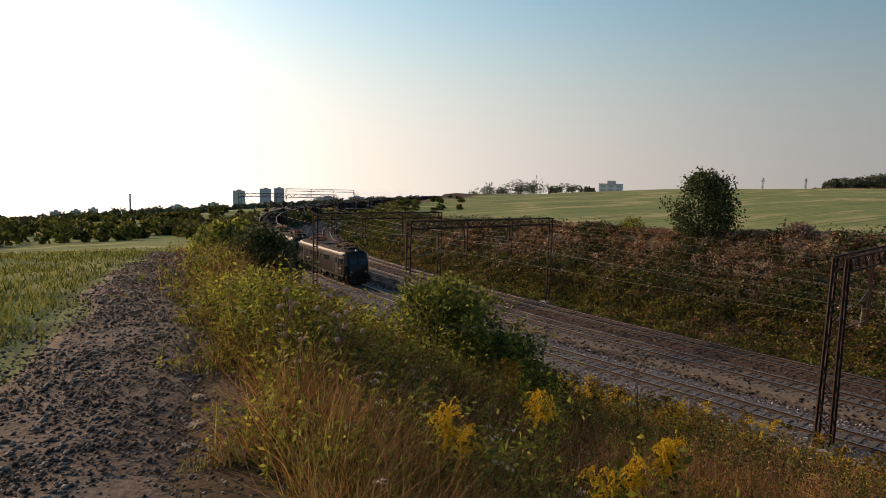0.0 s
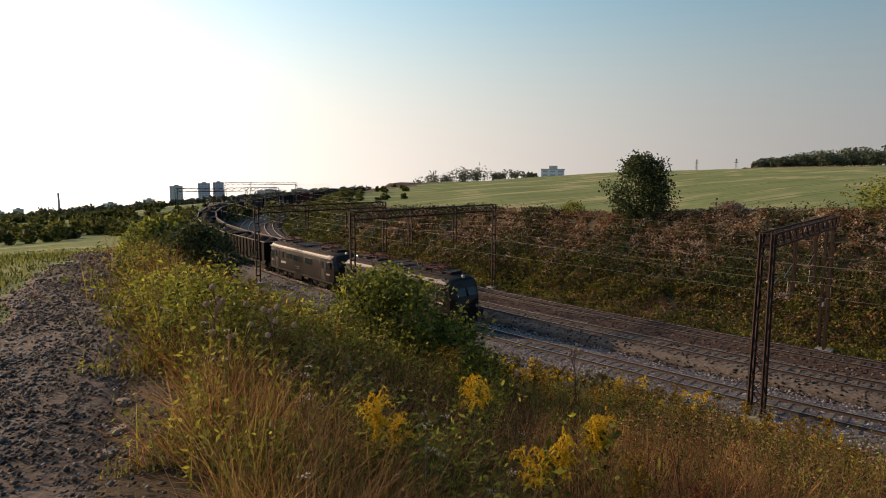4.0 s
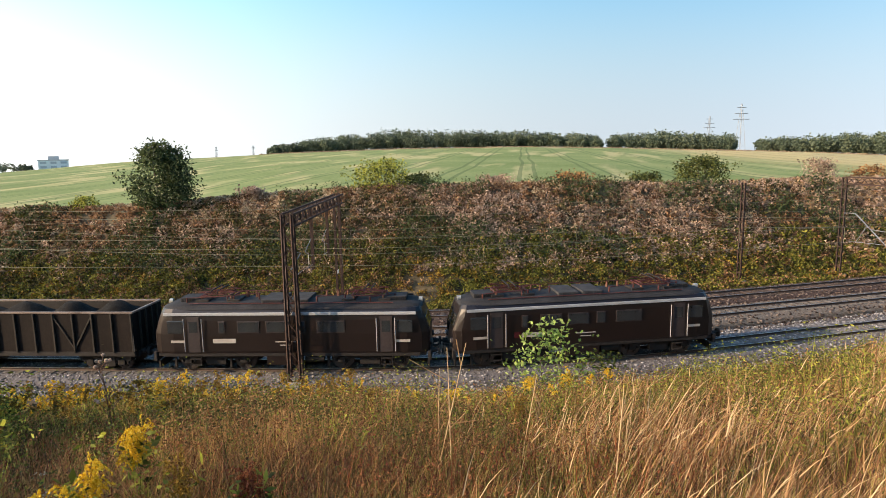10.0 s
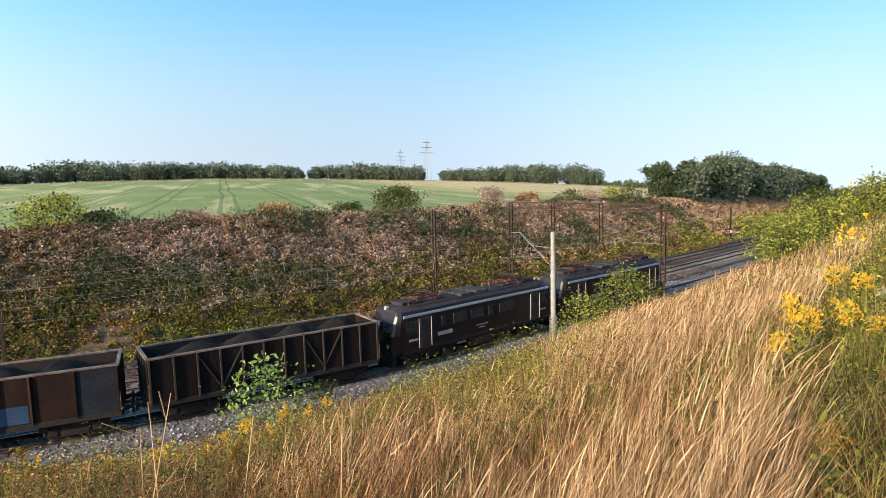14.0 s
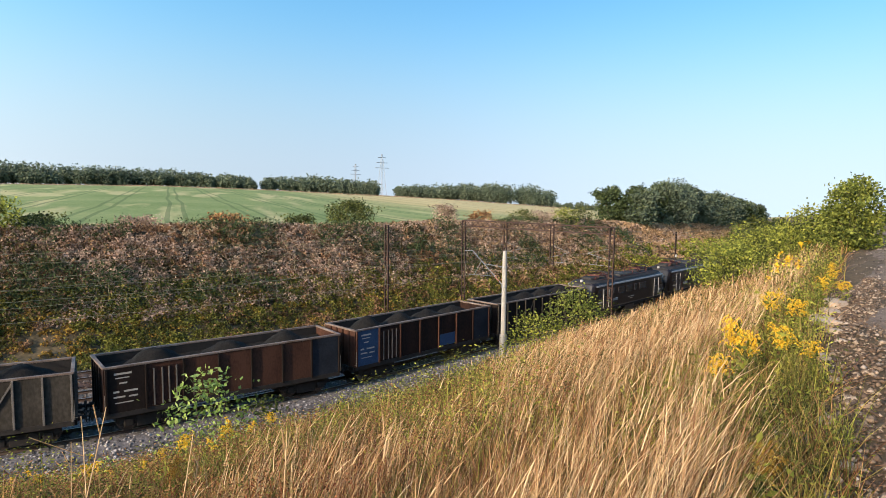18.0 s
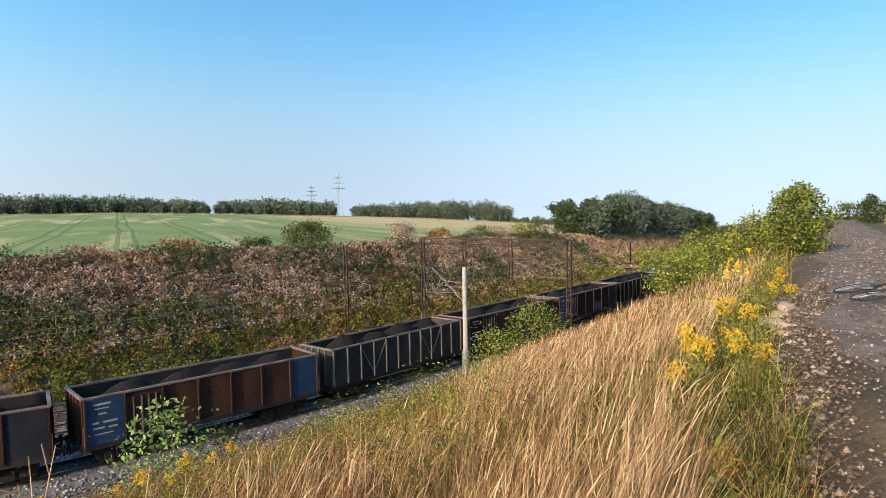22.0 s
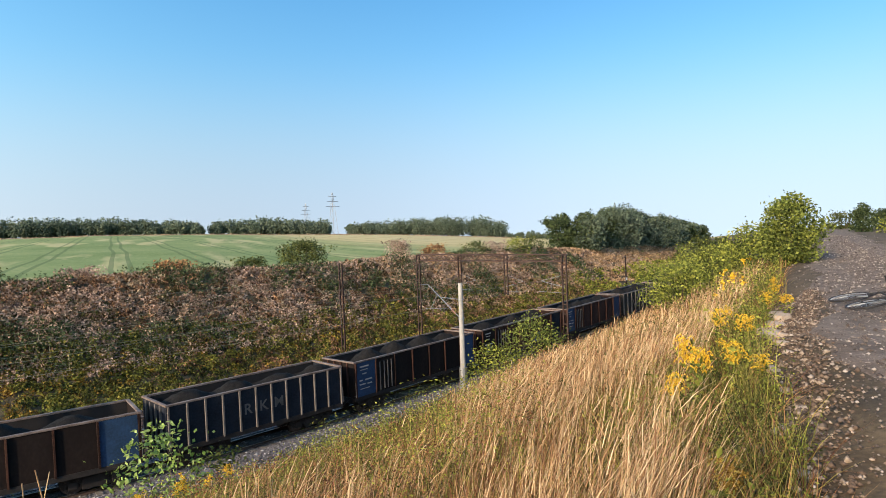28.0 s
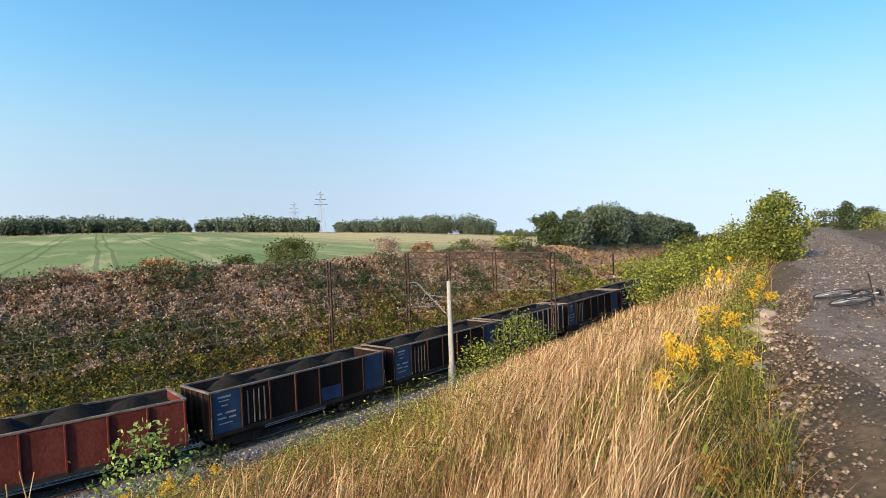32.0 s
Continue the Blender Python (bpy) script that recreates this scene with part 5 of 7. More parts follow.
def near_points(k, az0, az1, d0, d1, r, patch=None, power=1.0, road=2.0):
    """Places on the near bank, denser towards the stand; patch: (scale, seed, threshold)."""
    az = np.radians(r.uniform(az0, az1, k))
    d = d0 * (d1 / d0) ** (r.random(k) ** power)
    x, y = -d * np.sin(az), d * np.cos(az)
    xy = np.stack([x, y], 1)
    i, _ = near_line(xy, TRACK)
    n = ((xy - TRACK[i]) * NOR[i]).sum(1)
    j, dr = near_line(xy, ROAD)
    dr = dr + 1.75 - ROAD_HALF[j]
    q = np.clip(j, 1, len(ROAD) - 2)
    rt, rel = ROAD[q + 1] - ROAD[q - 1], xy - ROAD[j]
    bare = np.where(np.degrees(az) < -72, np.maximum(road, 2.45), road)  # stony verge
    ok = (n < -4.3 - 0.5 * r.random(k)) & (dr > bare + 0.35 * r.random(k)) & (rt[:, 0] * rel[:, 1] - rt[:, 1] * rel[:, 0] < 0)
    if patch:
        ok &= wave(x, y, patch[0], patch[1]) + 0.35 * r.normal(size=k) > patch[2]
    x, y, d = x[ok], y[ok], d[ok]
    return np.c_[x, y, ground_z(x, y) - 0.03], d


def lean_of(k, dx, dy, amount, r, jitter=0.5):
    return np.stack([dx + jitter * r.normal(size=k), dy + jitter * r.normal(size=k)], 1) * amount[:, None]


r = np.random.default_rng(21)


def fade(P, az_full, az_none, r):
    """Thins places out between two bearings."""
    az = np.degrees(np.arctan2(-P[:, 0], P[:, 1])) + 6 * wave(P[:, 0], P[:, 1], 0.9, 3.0)
    return r.random(len(P)) < np.clip((az - az_none) / (az_full - az_none), 0, 1)


# tall straw on the brow of the bank
P, d = near_points(85000, -112, -22, 2.5, 31, r, (0.8, 2.0, -0.3), 0.75, road=3.05)
azp = np.degrees(np.arctan2(-P[:, 0], P[:, 1]))
ok = azp > np.interp(d, [2, 8, 12, 16], [-100, -100, -104, -109]) + 1.5 * r.normal(size=len(P))
P, d, azp = P[ok], d[ok], azp[ok]
thin = np.clip((azp + 86) / 8, 0, 1) * np.clip((d - 5.5) / 3.5, 0, 1) * 0.94  # few stalks down the slope
ok = (azp < -80) | (wave(P[:, 0], P[:, 1], 1.5, 7.0) + 0.25 * r.normal(size=len(P)) > 0.0)
ok &= fade(P, -70, -38, r) & (r.random(len(P)) > thin)
P, d = P[ok], d[ok]
h = r.uniform(0.55, 1.3, len(P)) * np.interp(d, [2, 5, 9, 14, 30], [0.85, 1.0, 0.9, 0.7, 0.65])
lean = lean_of(len(P), 0.34, -0.5, h * 0.55, r, 0.33)
geo = [blades(P, h, np.interp(d, [2, 8, 30], [0.0042, 0.0078, 0.021]), lean, r)]
k = len(P) // 3  # thin seed heads
tuft = P[:k] + np.c_[lean[:k] * 0.62, h[:k] * 0.74]
geo.append(blades(tuft, h[:k] * 0.24, np.interp(d[:k], [2, 8, 30], [0.006, 0.011, 0.027]), lean[:k] * 0.42, r))
stuff("tall_dry_grass", merge(geo), M_STRAW, "tall straw-coloured dry grass leaning over the bank", "grass")

# brown and straw undergrowth
P, d = near_points(92000, -112, 32, 1.9, 34, r, None, 0.7)
h = r.uniform(0.2, 0.66, len(P))
stuff("brown_undergrowth", blades(P, h, np.interp(d, [2, 8, 34], [0.005, 0.01, 0.03]), lean_of(len(P), 0.0, -0.1, h * 0.7, r, 1.0), r),
      M_BROWNG, "matted brown dry grass on the bank", "grass")
P, d = near_points(24000, -50, 22, 2.2, 12, r, (0.7, 8.0, -0.4), 0.8)
h = r.uniform(0.35, 0.8, len(P))
stuff("straw_undergrowth", blades(P, h, np.interp(d, [2, 8, 34], [0.005, 0.009, 0.03]), lean_of(len(P), 0.0, -0.1, h * 0.6, r, 0.9), r),
      M_BROWNG, "thin brown stalks among the weeds", "grass")
P, d = near_points(105000, -112, 32, 1.8, 34, r, (1.3, 5.0, -0.1), 0.8)
azp = np.degrees(np.arctan2(-P[:, 0], P[:, 1]))
ok = (azp < -35) | (azp > 12) | (d > 6.5) | (r.random(len(P)) < 0.4)
P, d = P[ok], d[ok]
h = r.uniform(0.25, 0.75, len(P))
stuff("green_grass", blades(P, h, np.interp(d, [2, 8, 34], [0.006, 0.011, 0.032]), lean_of(len(P), 0.1, -0.1, h * 0.5, r, 0.6), r),
      M_GREENG, "yellowish green grass tufts on the bank", "grass")
# green strip between the straw and the road
P, d = near_points(24000, -113, -70, 2.6, 45, r, (1.1, 4.4, -0.25), 0.8)
_, dr = near_line(P[:, :2], ROAD)
ok = dr < 4.1 + 0.5 * r.random(len(P))
P, d = P[ok], d[ok]
h = r.uniform(0.15, 0.75, len(P))
stuff("green_road_verge", blades(P, h, np.interp(d, [2, 8, 40], [0.007, 0.013, 0.045]), lean_of(len(P), 0, 0, h * 0.5, r, 0.6), r), M_GREENG,
      "green weeds along the verge of the road", "grass")


def herb(P, h, per, size, r, spread=0.16):
    """Leafy stems."""
    k = len(P)
    ln = lean_of(k, 0, 0, h * 0.25, r, 0.7)
    stem = blades(P, h, np.full(k, 0.012), ln, r)
    u = r.uniform(0.2, 1.0, (k, per))
    base = P[:, None] + np.stack([ln[:, :1] * u ** 2, ln[:, 1:] * u ** 2, h[:, None] * u], -1)
    base[..., :2] += r.normal(size=(k, per, 2)) * spread * h[:, None, None]
    out = np.c_[r.normal(size=(k * per, 2)), np.full(k * per, 0.35)]
    lf = leaves(base.reshape(-1, 3), np.repeat(size, per) * r.uniform(0.6, 1.3, k * per), r, 1.0, 0.42, out)
    return stem, lf


# leafy weeds, thick to the left of the stand, thinner on the brow
P1, d1 = near_points(10500, -10, 30, 3.6, 30, r, (0.9, 1.0, -0.4), 0.9)
P2, d2 = near_points(3600, -88, -12, 6.0, 32, r, (0.7, 3.0, -0.15), 0.8)
P3, d3 = near_points(5500, -113, -80, 3.5, 40, r, None, 0.8)
_, dr3 = near_line(P3[:, :2], ROAD)
P3, d3 = P3[dr3 < 4.3], d3[dr3 < 4.3]
P, d = np.vstack([P1, P2, P3]), np.r_[d1, d2, d3]
h = r.uniform(0.35, 1.05, len(P)) * np.interp(d, [3, 6, 20], [0.6, 0.85, 1.1]) * np.r_[np.ones(len(P1) + len(P2)), np.full(len(P3), 0.6)]
h *= 1 + 0.55 * wave(P[:, 0], P[:, 1], 1.5, 2.0) + 0.25 * wave(P[:, 0], P[:, 1], 3.7, 5.0)
azp = np.degrees(np.arctan2(-P[:, 0], P[:, 1]))
h *= np.where(azp > 2, np.interp(d, [6, 9, 14], [1.0, 0.65, 0.45]), 1.0)
h *= np.where((azp > -5) & (azp <= 2), np.interp(d, [6, 8], [1.0, 0.7]), 1.0)
ok = (d > 5.5) | (r.random(len(P)) < 0.4)
P, h, d = P[ok], h[ok], d[ok]
azp = np.degrees(np.arctan2(-P[:, 0], P[:, 1]))
stem, lf = herb(P, h, 22, np.interp(d, [3, 10, 30], [0.05, 0.075, 0.14]) * np.where(azp < -10, 0.7, 1.0), r)
stuff("leafy_weeds", merge([stem, lf]), M_WEED, "leafy green weeds on the bank", "weeds")
P, d = near_points(3800, -112, 28, 5.0, 30, r, (0.8, 12.0, 0.15), 0.8)
h = r.uniform(0.4, 1.0, len(P))
stem, lf = herb(P, h, 32, np.interp(d, [3, 10, 30], [0.032, 0.042, 0.09]), r)
stuff("dark_weeds", merge([stem, lf]), M_BUSH, "dark green nettles on the bank", "weeds")

P, d = near_points(5200, -90, -20, 6.0, 32, r, (0.6, 15.0, -0.1), 0.7)
h = r.uniform(0.4, 0.95, len(P))
stem, lf = herb(P, h, 26, np.interp(d, [3, 10, 30], [0.032, 0.042, 0.09]), r)
stuff("brown_weeds", merge([stem, lf]), M_BROWNG, "withered brown weeds down the slope", "weeds")

for name, m, cnt, seed, th, label in (("slope_tussocks", M_WEED2, 1500, 18.0, 0.25, "dense green tussocks down the slope"),
                                      ("slope_brown_tussocks", M_BANKB, 1300, 25.0, 0.2, "withered brown tussocks down the slope")):
    P, d = near_points(cnt, -92, -20, 4.5, 24, r, (0.9, seed, th), 0.8)
    h = r.uniform(0.25, 0.55, len(P))
    Q = np.repeat(P, 46, 0) + np.c_[r.normal(size=(len(P) * 46, 2)) * 0.13, np.zeros(len(P) * 46)]
    hq = np.repeat(h, 46) * r.uniform(0.5, 1.2, len(Q))
    stuff(name, blades(Q, hq, np.repeat(np.interp(d, [4, 10, 24], [0.009, 0.016, 0.032]), 46), lean_of(len(Q), 0.05, -0.1, hq * 0.6, r, 0.8), r), m, label, "grass")

# goldenrod drifts farther down the bank, and ochre spent ones
def plume(base, h, r, sprays, florets, size):
    k = len(base)
    a = r.random((k, sprays)) * 6.3
    ln = h[:, None] * r.uniform(0.07, 0.2, (k, sprays))
    u = r.random((k, sprays, florets))
    zz = base[:, None, None, 2] + h[:, None, None] * (r.uniform(0.72, 1.0, (k, sprays))[..., None] + 0.10 * np.sin(u * 2.6) - 0.02)
    xx = base[:, None, None, 0] + (np.cos(a) * ln)[..., None] * u
    yy = base[:, None, None, 1] + (np.sin(a) * ln)[..., None] * u
    Q = np.stack([xx, yy, zz], -1).reshape(-1, 3)
    return leaves(Q, np.repeat(size, sprays * florets) * r.uniform(0.6, 1.3, len(Q)), r, 0.8, 0.9, plain=True)


for name, m, cnt, az0, az1, seed, th, label in (
        ("goldenrod_drift", M_GOLD, 520, -60, -8, 6.0, 0.45, "yellow goldenrod flowering down the slope"),
        ("ochre_goldenrod", M_OCHRE, 1500, -40, 14, 9.0, 0.35, "ochre fading goldenrod on the slope")):
    P, d = near_points(cnt, az0, az1, 8, 32, r, (0.35, seed, th), 0.6)
    h = r.uniform(0.7, 1.2, len(P)) * np.where(P[:, 0] < 0.5, 0.55, 0.85)
    stuff(name, plume(P, h, r, 9, 30, np.interp(d, [5, 30], [0.018, 0.055])), m, label, "flowers")
P, d = near_points(90, -111, -100, 13, 45, r, (0.4, 2.0, 0.0), 0.7)
_, dr = near_line(P[:, :2], ROAD)
P, d = P[dr < 4.2], d[dr < 4.2]
h = r.uniform(0.6, 1.0, len(P))
stuff("goldenrod_by_road", plume(P, h, r, 5, 8, np.interp(d, [5, 40], [0.035, 0.1])), M_GOLD, "yellow goldenrod along the road edge", "flowers")
P, d = near_points(2600, -70, 26, 2.5, 20, r, (1.1, 4.0, 0.2), 0.9)
h = r.uniform(0.5, 0.9, len(P))
stem, lf = herb(P, h, 26, np.full(len(P), 0.03), r, 0.1)
stuff("rust_weeds", merge([stem, lf]), M_RUSTW, "rust-red withered weeds", "weeds")
# yarrow heads among the brown grass
P, d = near_points(170, -14, 24, 2.2, 7, r, (1.1, 6.5, 0.2))
h = r.uniform(0.4, 0.7, len(P))
heads = np.repeat(P + np.c_[np.zeros((len(P), 2)), h], 14, 0) + r.normal(size=(len(P) * 14, 3)) * (0.022, 0.022, 0.005)
stuff("yarrow", merge([blades(P, h, np.full(len(P), 0.006), np.zeros((len(P), 2)), r), leaves(heads, np.full(len(heads), 0.016), r, 0.3, 1.0)]),
      leafmat("yarrow_heads", [(0.2, 0.16, 0.12), (0.36, 0.31, 0.25), (0.5, 0.45, 0.38)], 0.2), "withered off-white yarrow heads in the grass", "flowers")
# low grass on and behind the road
az = np.radians(r.uniform(15, 60, 70000))
dd = 3.0 * (60 / 3.0) ** r.random(70000)
xy = np.stack([-dd * np.sin(az), dd * np.cos(az)], 1)
jr, dr = near_line(xy, ROAD)
dr = dr + 1.75 - ROAD_HALF[jr]
j, _ = near_line(xy, TRACK)
ok = (dr > 1.95 + 0.4 * r.random(len(xy))) & (((xy - TRACK[j]) * NOR[j]).sum(1) < -5)
xy, dd = xy[ok], dd[ok]
P = np.c_[xy, ground_z(xy[:, 0], xy[:, 1]) - 0.02]
h = r.uniform(0.05, 0.17, len(P))
stuff("verge_grass", blades(P, h, np.interp(dd, [2, 10, 60], [0.01, 0.028, 0.1]), lean_of(len(P), 0, 0, h * 0.5, r, 0.7), r), M_MEADOW,
      "short green grass beside the gravel road", "grass")

# the far bank
def bank_points(k, s0, s1, q0, q1, r, patch=None):
    s, q = r.uniform(s0, s1, k), r.uniform(q0, q1, k)
    i = np.arange(len(TRACK))
    c = np.stack([np.interp(s, i, TRACK[:, a]) for a in (0, 1)], 1)
    u = np.stack([np.interp(s, i, NOR[:, a]) for a in (0, 1)], 1)
    az = np.degrees(np.arctan2(-(c[:, 0] + 20 * u[:, 0]), c[:, 1] + 20 * u[:, 1]))
    n = 14.2 + q * (np.interp(az, BANK_AZ, BANK_Z) * 2.0 + 1.0)
    xy = c + u * n[:, None]
    if patch:
        ok = wave(xy[:, 0], xy[:, 1], patch[0] * 2, patch[1]) + 0.3 * wave(xy[:, 0], xy[:, 1], patch[0] * 5.3, patch[1] + 1) + 0.12 * r.normal(size=k) > patch[2]
        xy = xy[ok]
    return np.c_[xy, ground_z(xy[:, 0], xy[:, 1])]


def clumps(P, rad, per, size, r, tall=1.0):
    """Rounded tangles of leaves standing on P."""
    k = len(P)
    q = r.normal(size=(k, per, 3))
    q /= np.linalg.norm(q, axis=2)[..., None]
    q *= r.random((k, per, 1)) ** 0.4
    q[..., 2] = np.abs(q[..., 2]) * tall
    Q = (P[:, None] + q * rad[:, None, None]).reshape(-1, 3)
    return leaves(Q, np.repeat(size, per) * r.uniform(0.6, 1.4, k * per), r, 0.8, 0.8, plain=True)


BANKS = [("bank_mauve_weeds", M_MAUVE, 9500, 0.3, 1.08, (0.2, 3.0, -0.35), 0.45, 1.1, "mauve-brown withered weeds on the far bank"),
         ("bank_olive_scrub", M_BANKO, 6200, 0.12, 1.0, (0.25, 21.0, -0.2), 0.5, 1.1, "olive green scrub on the far bank"),
         ("bank_straw", M_RIMG, 3600, 0.3, 1.14, (0.13, 7.0, 0.08), 0.32, 1.3, "pale dry grass on the far bank"),
         ("bank_brambles", M_DARKL, 4200, 0.35, 1.02, (0.33, 11.0, 0.12), 0.85, 1.15, "dark green brambles on the far bank"),
         ("bank_green_weeds", M_BANKG, 8200, -0.06, 0.5, (0.22, 5.0, -0.6), 0.45, 1.0, "yellow-green weeds low on the far bank"),
         ("bank_goldenrod", M_OCHRE, 1400, 0.0, 0.4, (0.15, 9.0, 0.1), 0.4, 1.0, "ochre goldenrod on the far bank"),
         ("bank_brown_scrub", M_BANKB, 6500, -0.05, 1.1, (0.1, 13.0, -0.3), 0.4, 1.2, "brown scrub on the far bank")]
for name, m, cnt, q0, q1, patch, rad, tall, label in BANKS:
    P = bank_points(int(cnt * 1.25), 165, 355, q0, q1, r, patch)
    d = np.hypot(P[:, 0], P[:, 1])
    west = np.degrees(np.arctan2(-P[:, 0], P[:, 1])) > -44 + 12 * wave(P[:, 0], P[:, 1], 0.2, 2.0)
    if name in ("bank_olive_scrub", "bank_mauve_weeds"):  # greener towards the curve, mauve along the straight
        ok = west == (name == "bank_olive_scrub")
        ok |= r.random(len(P)) < 0.3
        P, d = P[ok], d[ok]
    stuff(name, clumps(P, rad * r.uniform(0.6, 1.6, len(P)), 30, np.interp(d, [40, 120], [0.14, 0.32]), r, tall), m, label, "weeds")
P = bank_points(4200, 165, 360, 0.93, 1.3, r)
stuff("rim_dry_grass", clumps(P, r.uniform(0.2, 0.5, len(P)), 20, np.full(len(P), 0.2), r, 1.2), M_RIMG, "pale brown dry grass along the field edge", "grass")
P = bank_points(3400, 306, 430, 0.2, 1.2, r)
stuff("bank_tan_end", clumps(P, r.uniform(0.35, 0.7, len(P)), 26, np.full(len(P), 0.3), r), M_TANB, "tan dry grass on the bank below the copse", "grass")
P = bank_points(900, 338, 430, 0.3, 1.15, r, (0.2, 8.0, 0.1))
stuff("bank_brown_end", clumps(P, r.uniform(0.4, 0.8, len(P)), 30, np.full(len(P), 0.36), r), M_MAUVE, "brown withered weeds below the copse", "weeds")
P = bank_points(1500, 345, 430, 0.0, 0.5, r, (0.15, 4.0, -0.3))
stuff("bank_green_end", clumps(P, r.uniform(0.4, 0.9, len(P)), 26, np.full(len(P), 0.4), r), M_WEED, "bright green weeds at the end of the cutting", "weeds")
P = bank_points(2600, 90, 175, 0.0, 1.1, r)
stuff("bank_scrub_far", clumps(P, r.uniform(0.5, 1.1, len(P)), 22, np.full(len(P), 0.5), r), M_BUSH, "scrubby green and brown growth on the distant bank", "weeds")


# ---- trees and shrubs ----
def tree(name, x, y, height, width, label, leaf, seed, count=2600, size=0.22, trunk=0.2, multi=1, low=0.12, z=None, category="tree", shape=1.0):
    """Trunk or stems with limbs, and a crown of leaf clusters round the limb ends."""
    r = np.random.default_rng(seed)
    z0 = float(ground_z(x, y)[0]) - 0.1 if z is None else z
    t = empty(name, pose(x, y, z0))
    tagged(t, label, category)
    bm = bmesh.new()
    tips = []
    for m in range(multi):
        a0 = r.random() * 6.3
        off = Vector((math.cos(a0), math.sin(a0), 0)) * (0.0 if multi == 1 else 0.12 * width)
        top = Vector((off.x * 1.6 + r.normal() * 0.05 * width, off.y * 1.6 + r.normal() * 0.05 * width, height * r.uniform(0.78, 0.92)))
        bar(bm, off * 0.4, off * 0.4 + (top - off * 0.4) * 0.5, trunk / math.sqrt(multi), trunk * 0.65 / math.sqrt(multi), seg=7)
        bar(bm, off * 0.4 + (top - off * 0.4) * 0.5, top, trunk * 0.6 / math.sqrt(multi), trunk * 0.15, seg=6)
        for i in range(max(5, 16 // multi)):
            q = r.uniform(low, 0.95)
            p = off * 0.4 + (top - off * 0.4) * q
            a = r.random() * 6.3
            reach = width / 2 * r.uniform(0.55, 1.0) * (math.sin(math.pi * min(1, (0.22 + 0.78 * q) ** shape)) ** 0.6 + 0.12)
            e = p + Vector((math.cos(a) * reach, math.sin(a) * reach, reach * r.uniform(0.15, 0.6)))
            e.z = min(e.z, height)
            bar(bm, p, e, trunk * 0.28 * (1.1 - q), trunk * 0.06, seg=5)
            tips += [e, p + (e - p) * 0.65, p + (e - p) * 0.4]
        tips.append(top)
    part("trunk", bm, M_BARK, t)
    tips = np.array([list(v) for v in tips])
    c = tips[r.integers(0, len(tips), count)]
    q = r.normal(size=(count, 3))
    q *= (0.1 * width + 0.05 * height) * r.random((count, 1)) ** 0.3 / (np.linalg.norm(q, axis=1)[:, None] + 1e-9) * r.uniform(0.5, 1.3, (count, 1))
    fill = r.random(count) < 0.45  # leaves between the limbs
    u = r.uniform(max(low, 0.03), 0.97, count)
    ra = width / 2 * 0.92 * (np.sin(np.pi * np.clip((0.22 + 0.78 * u) ** shape, 0, 1)) ** 0.6 + 0.1) * r.random(count) ** 0.45
    an = r.random(count) * 6.3
    env = np.stack([np.cos(an) * ra, np.sin(an) * ra, u * height], 1) * (1 + 0.1 * wave(an * 2, u * 7, 1.0, seed))[:, None]
    c, q = np.where(fill[:, None], env, c), np.where(fill[:, None], q * 0.3, q)
    v, f = leaves(c + q, size * r.uniform(0.6, 1.3, count), r, 0.8, 0.6)
    v[:, 2] = np.maximum(v[:, 2], 0.05)
    cr = new("crown", mesh_np("crown", v, f, leaf))
    cr.parent = t
    return t


tree("field_tree", 25.6, 63.0, 6.5, 6.2, "bushy dark green tree on the rim of the cutting", M_DARKL, 1, 9500, 0.28, 0.3, 3, 0.08, shape=0.62)
tree("rim_shrub", 20.8, 70.2, 1.7, 2.8, "small yellow-green shrub on the field edge", M_WEED, 2, 900, 0.22, 0.08, 4, 0.1, category="shrub")
tree("rim_shrub", 41.8, 49.4, 3.1, 6.0, "loose yellow-green shrub on the rim", M_WEED, 3, 2200, 0.26, 0.12, 5, 0.1, category="shrub")
tree("rim_shrub", 45.0, 47.5, 1.6, 4.0, "low dark bramble shrub on the rim", M_BUSH, 33, 1200, 0.26, 0.1, 5, 0.05, category="shrub")
tree("rim_shrub", 78.6, 31.6, 3.2, 6.6, "rounded green shrub on the rim of the bank", M_BUSH, 4, 3200, 0.3, 0.14, 5, 0.05, category="shrub")
tree("rim_shrub", 89.8, 21.5, 2.7, 4.2, "dull brown-green shrub on the rim", M_MAUVE, 5, 1300, 0.28, 0.12, 5, 0.05, category="shrub")
for i, (x, y, hh, ww, m) in enumerate(((96, 17.5, 1.9, 4, M_BROWNG), (98, 11.5, 2.4, 4.5, M_BUSH), (103, 9, 2.2, 5, M_MAUVE), (106, 5, 2.8, 5, M_WEED),
                                       (111, 2.5, 3.0, 5, M_BUSH), (32, 57.5, 1.2, 3, M_MAUVE), (52, 43, 1.3, 4, M_MAUVE), (60, 38.5, 1.5, 4, M_BROWNG), (69, 34, 1.4, 4, M_BUSH))):
    tree("rim_shrub", x, y, hh, ww, "scrubby shrub along the field edge", m, 40 + i, 900, 0.28, 0.1, 4, 0.05, category="shrub")
tree("bank_bush", -0.35, 11.2, 1.85, 2.3, "dense green bush on the near bank", M_WEED2, 6, 8500, 0.085, 0.1, 6, 0.05, category="bush")
tree("bank_bush", 0.75, 11.0, 1.35, 1.8, "dense green bush on the near bank", M_WEED2, 61, 4500, 0.085, 0.08, 6, 0.05, category="bush")
tree("bank_bush", -4.7, 15.6, 1.75, 1.9, "dark green bush beside the road", M_DARKL, 7, 6500, 0.09, 0.1, 5, 0.05, category="bush")
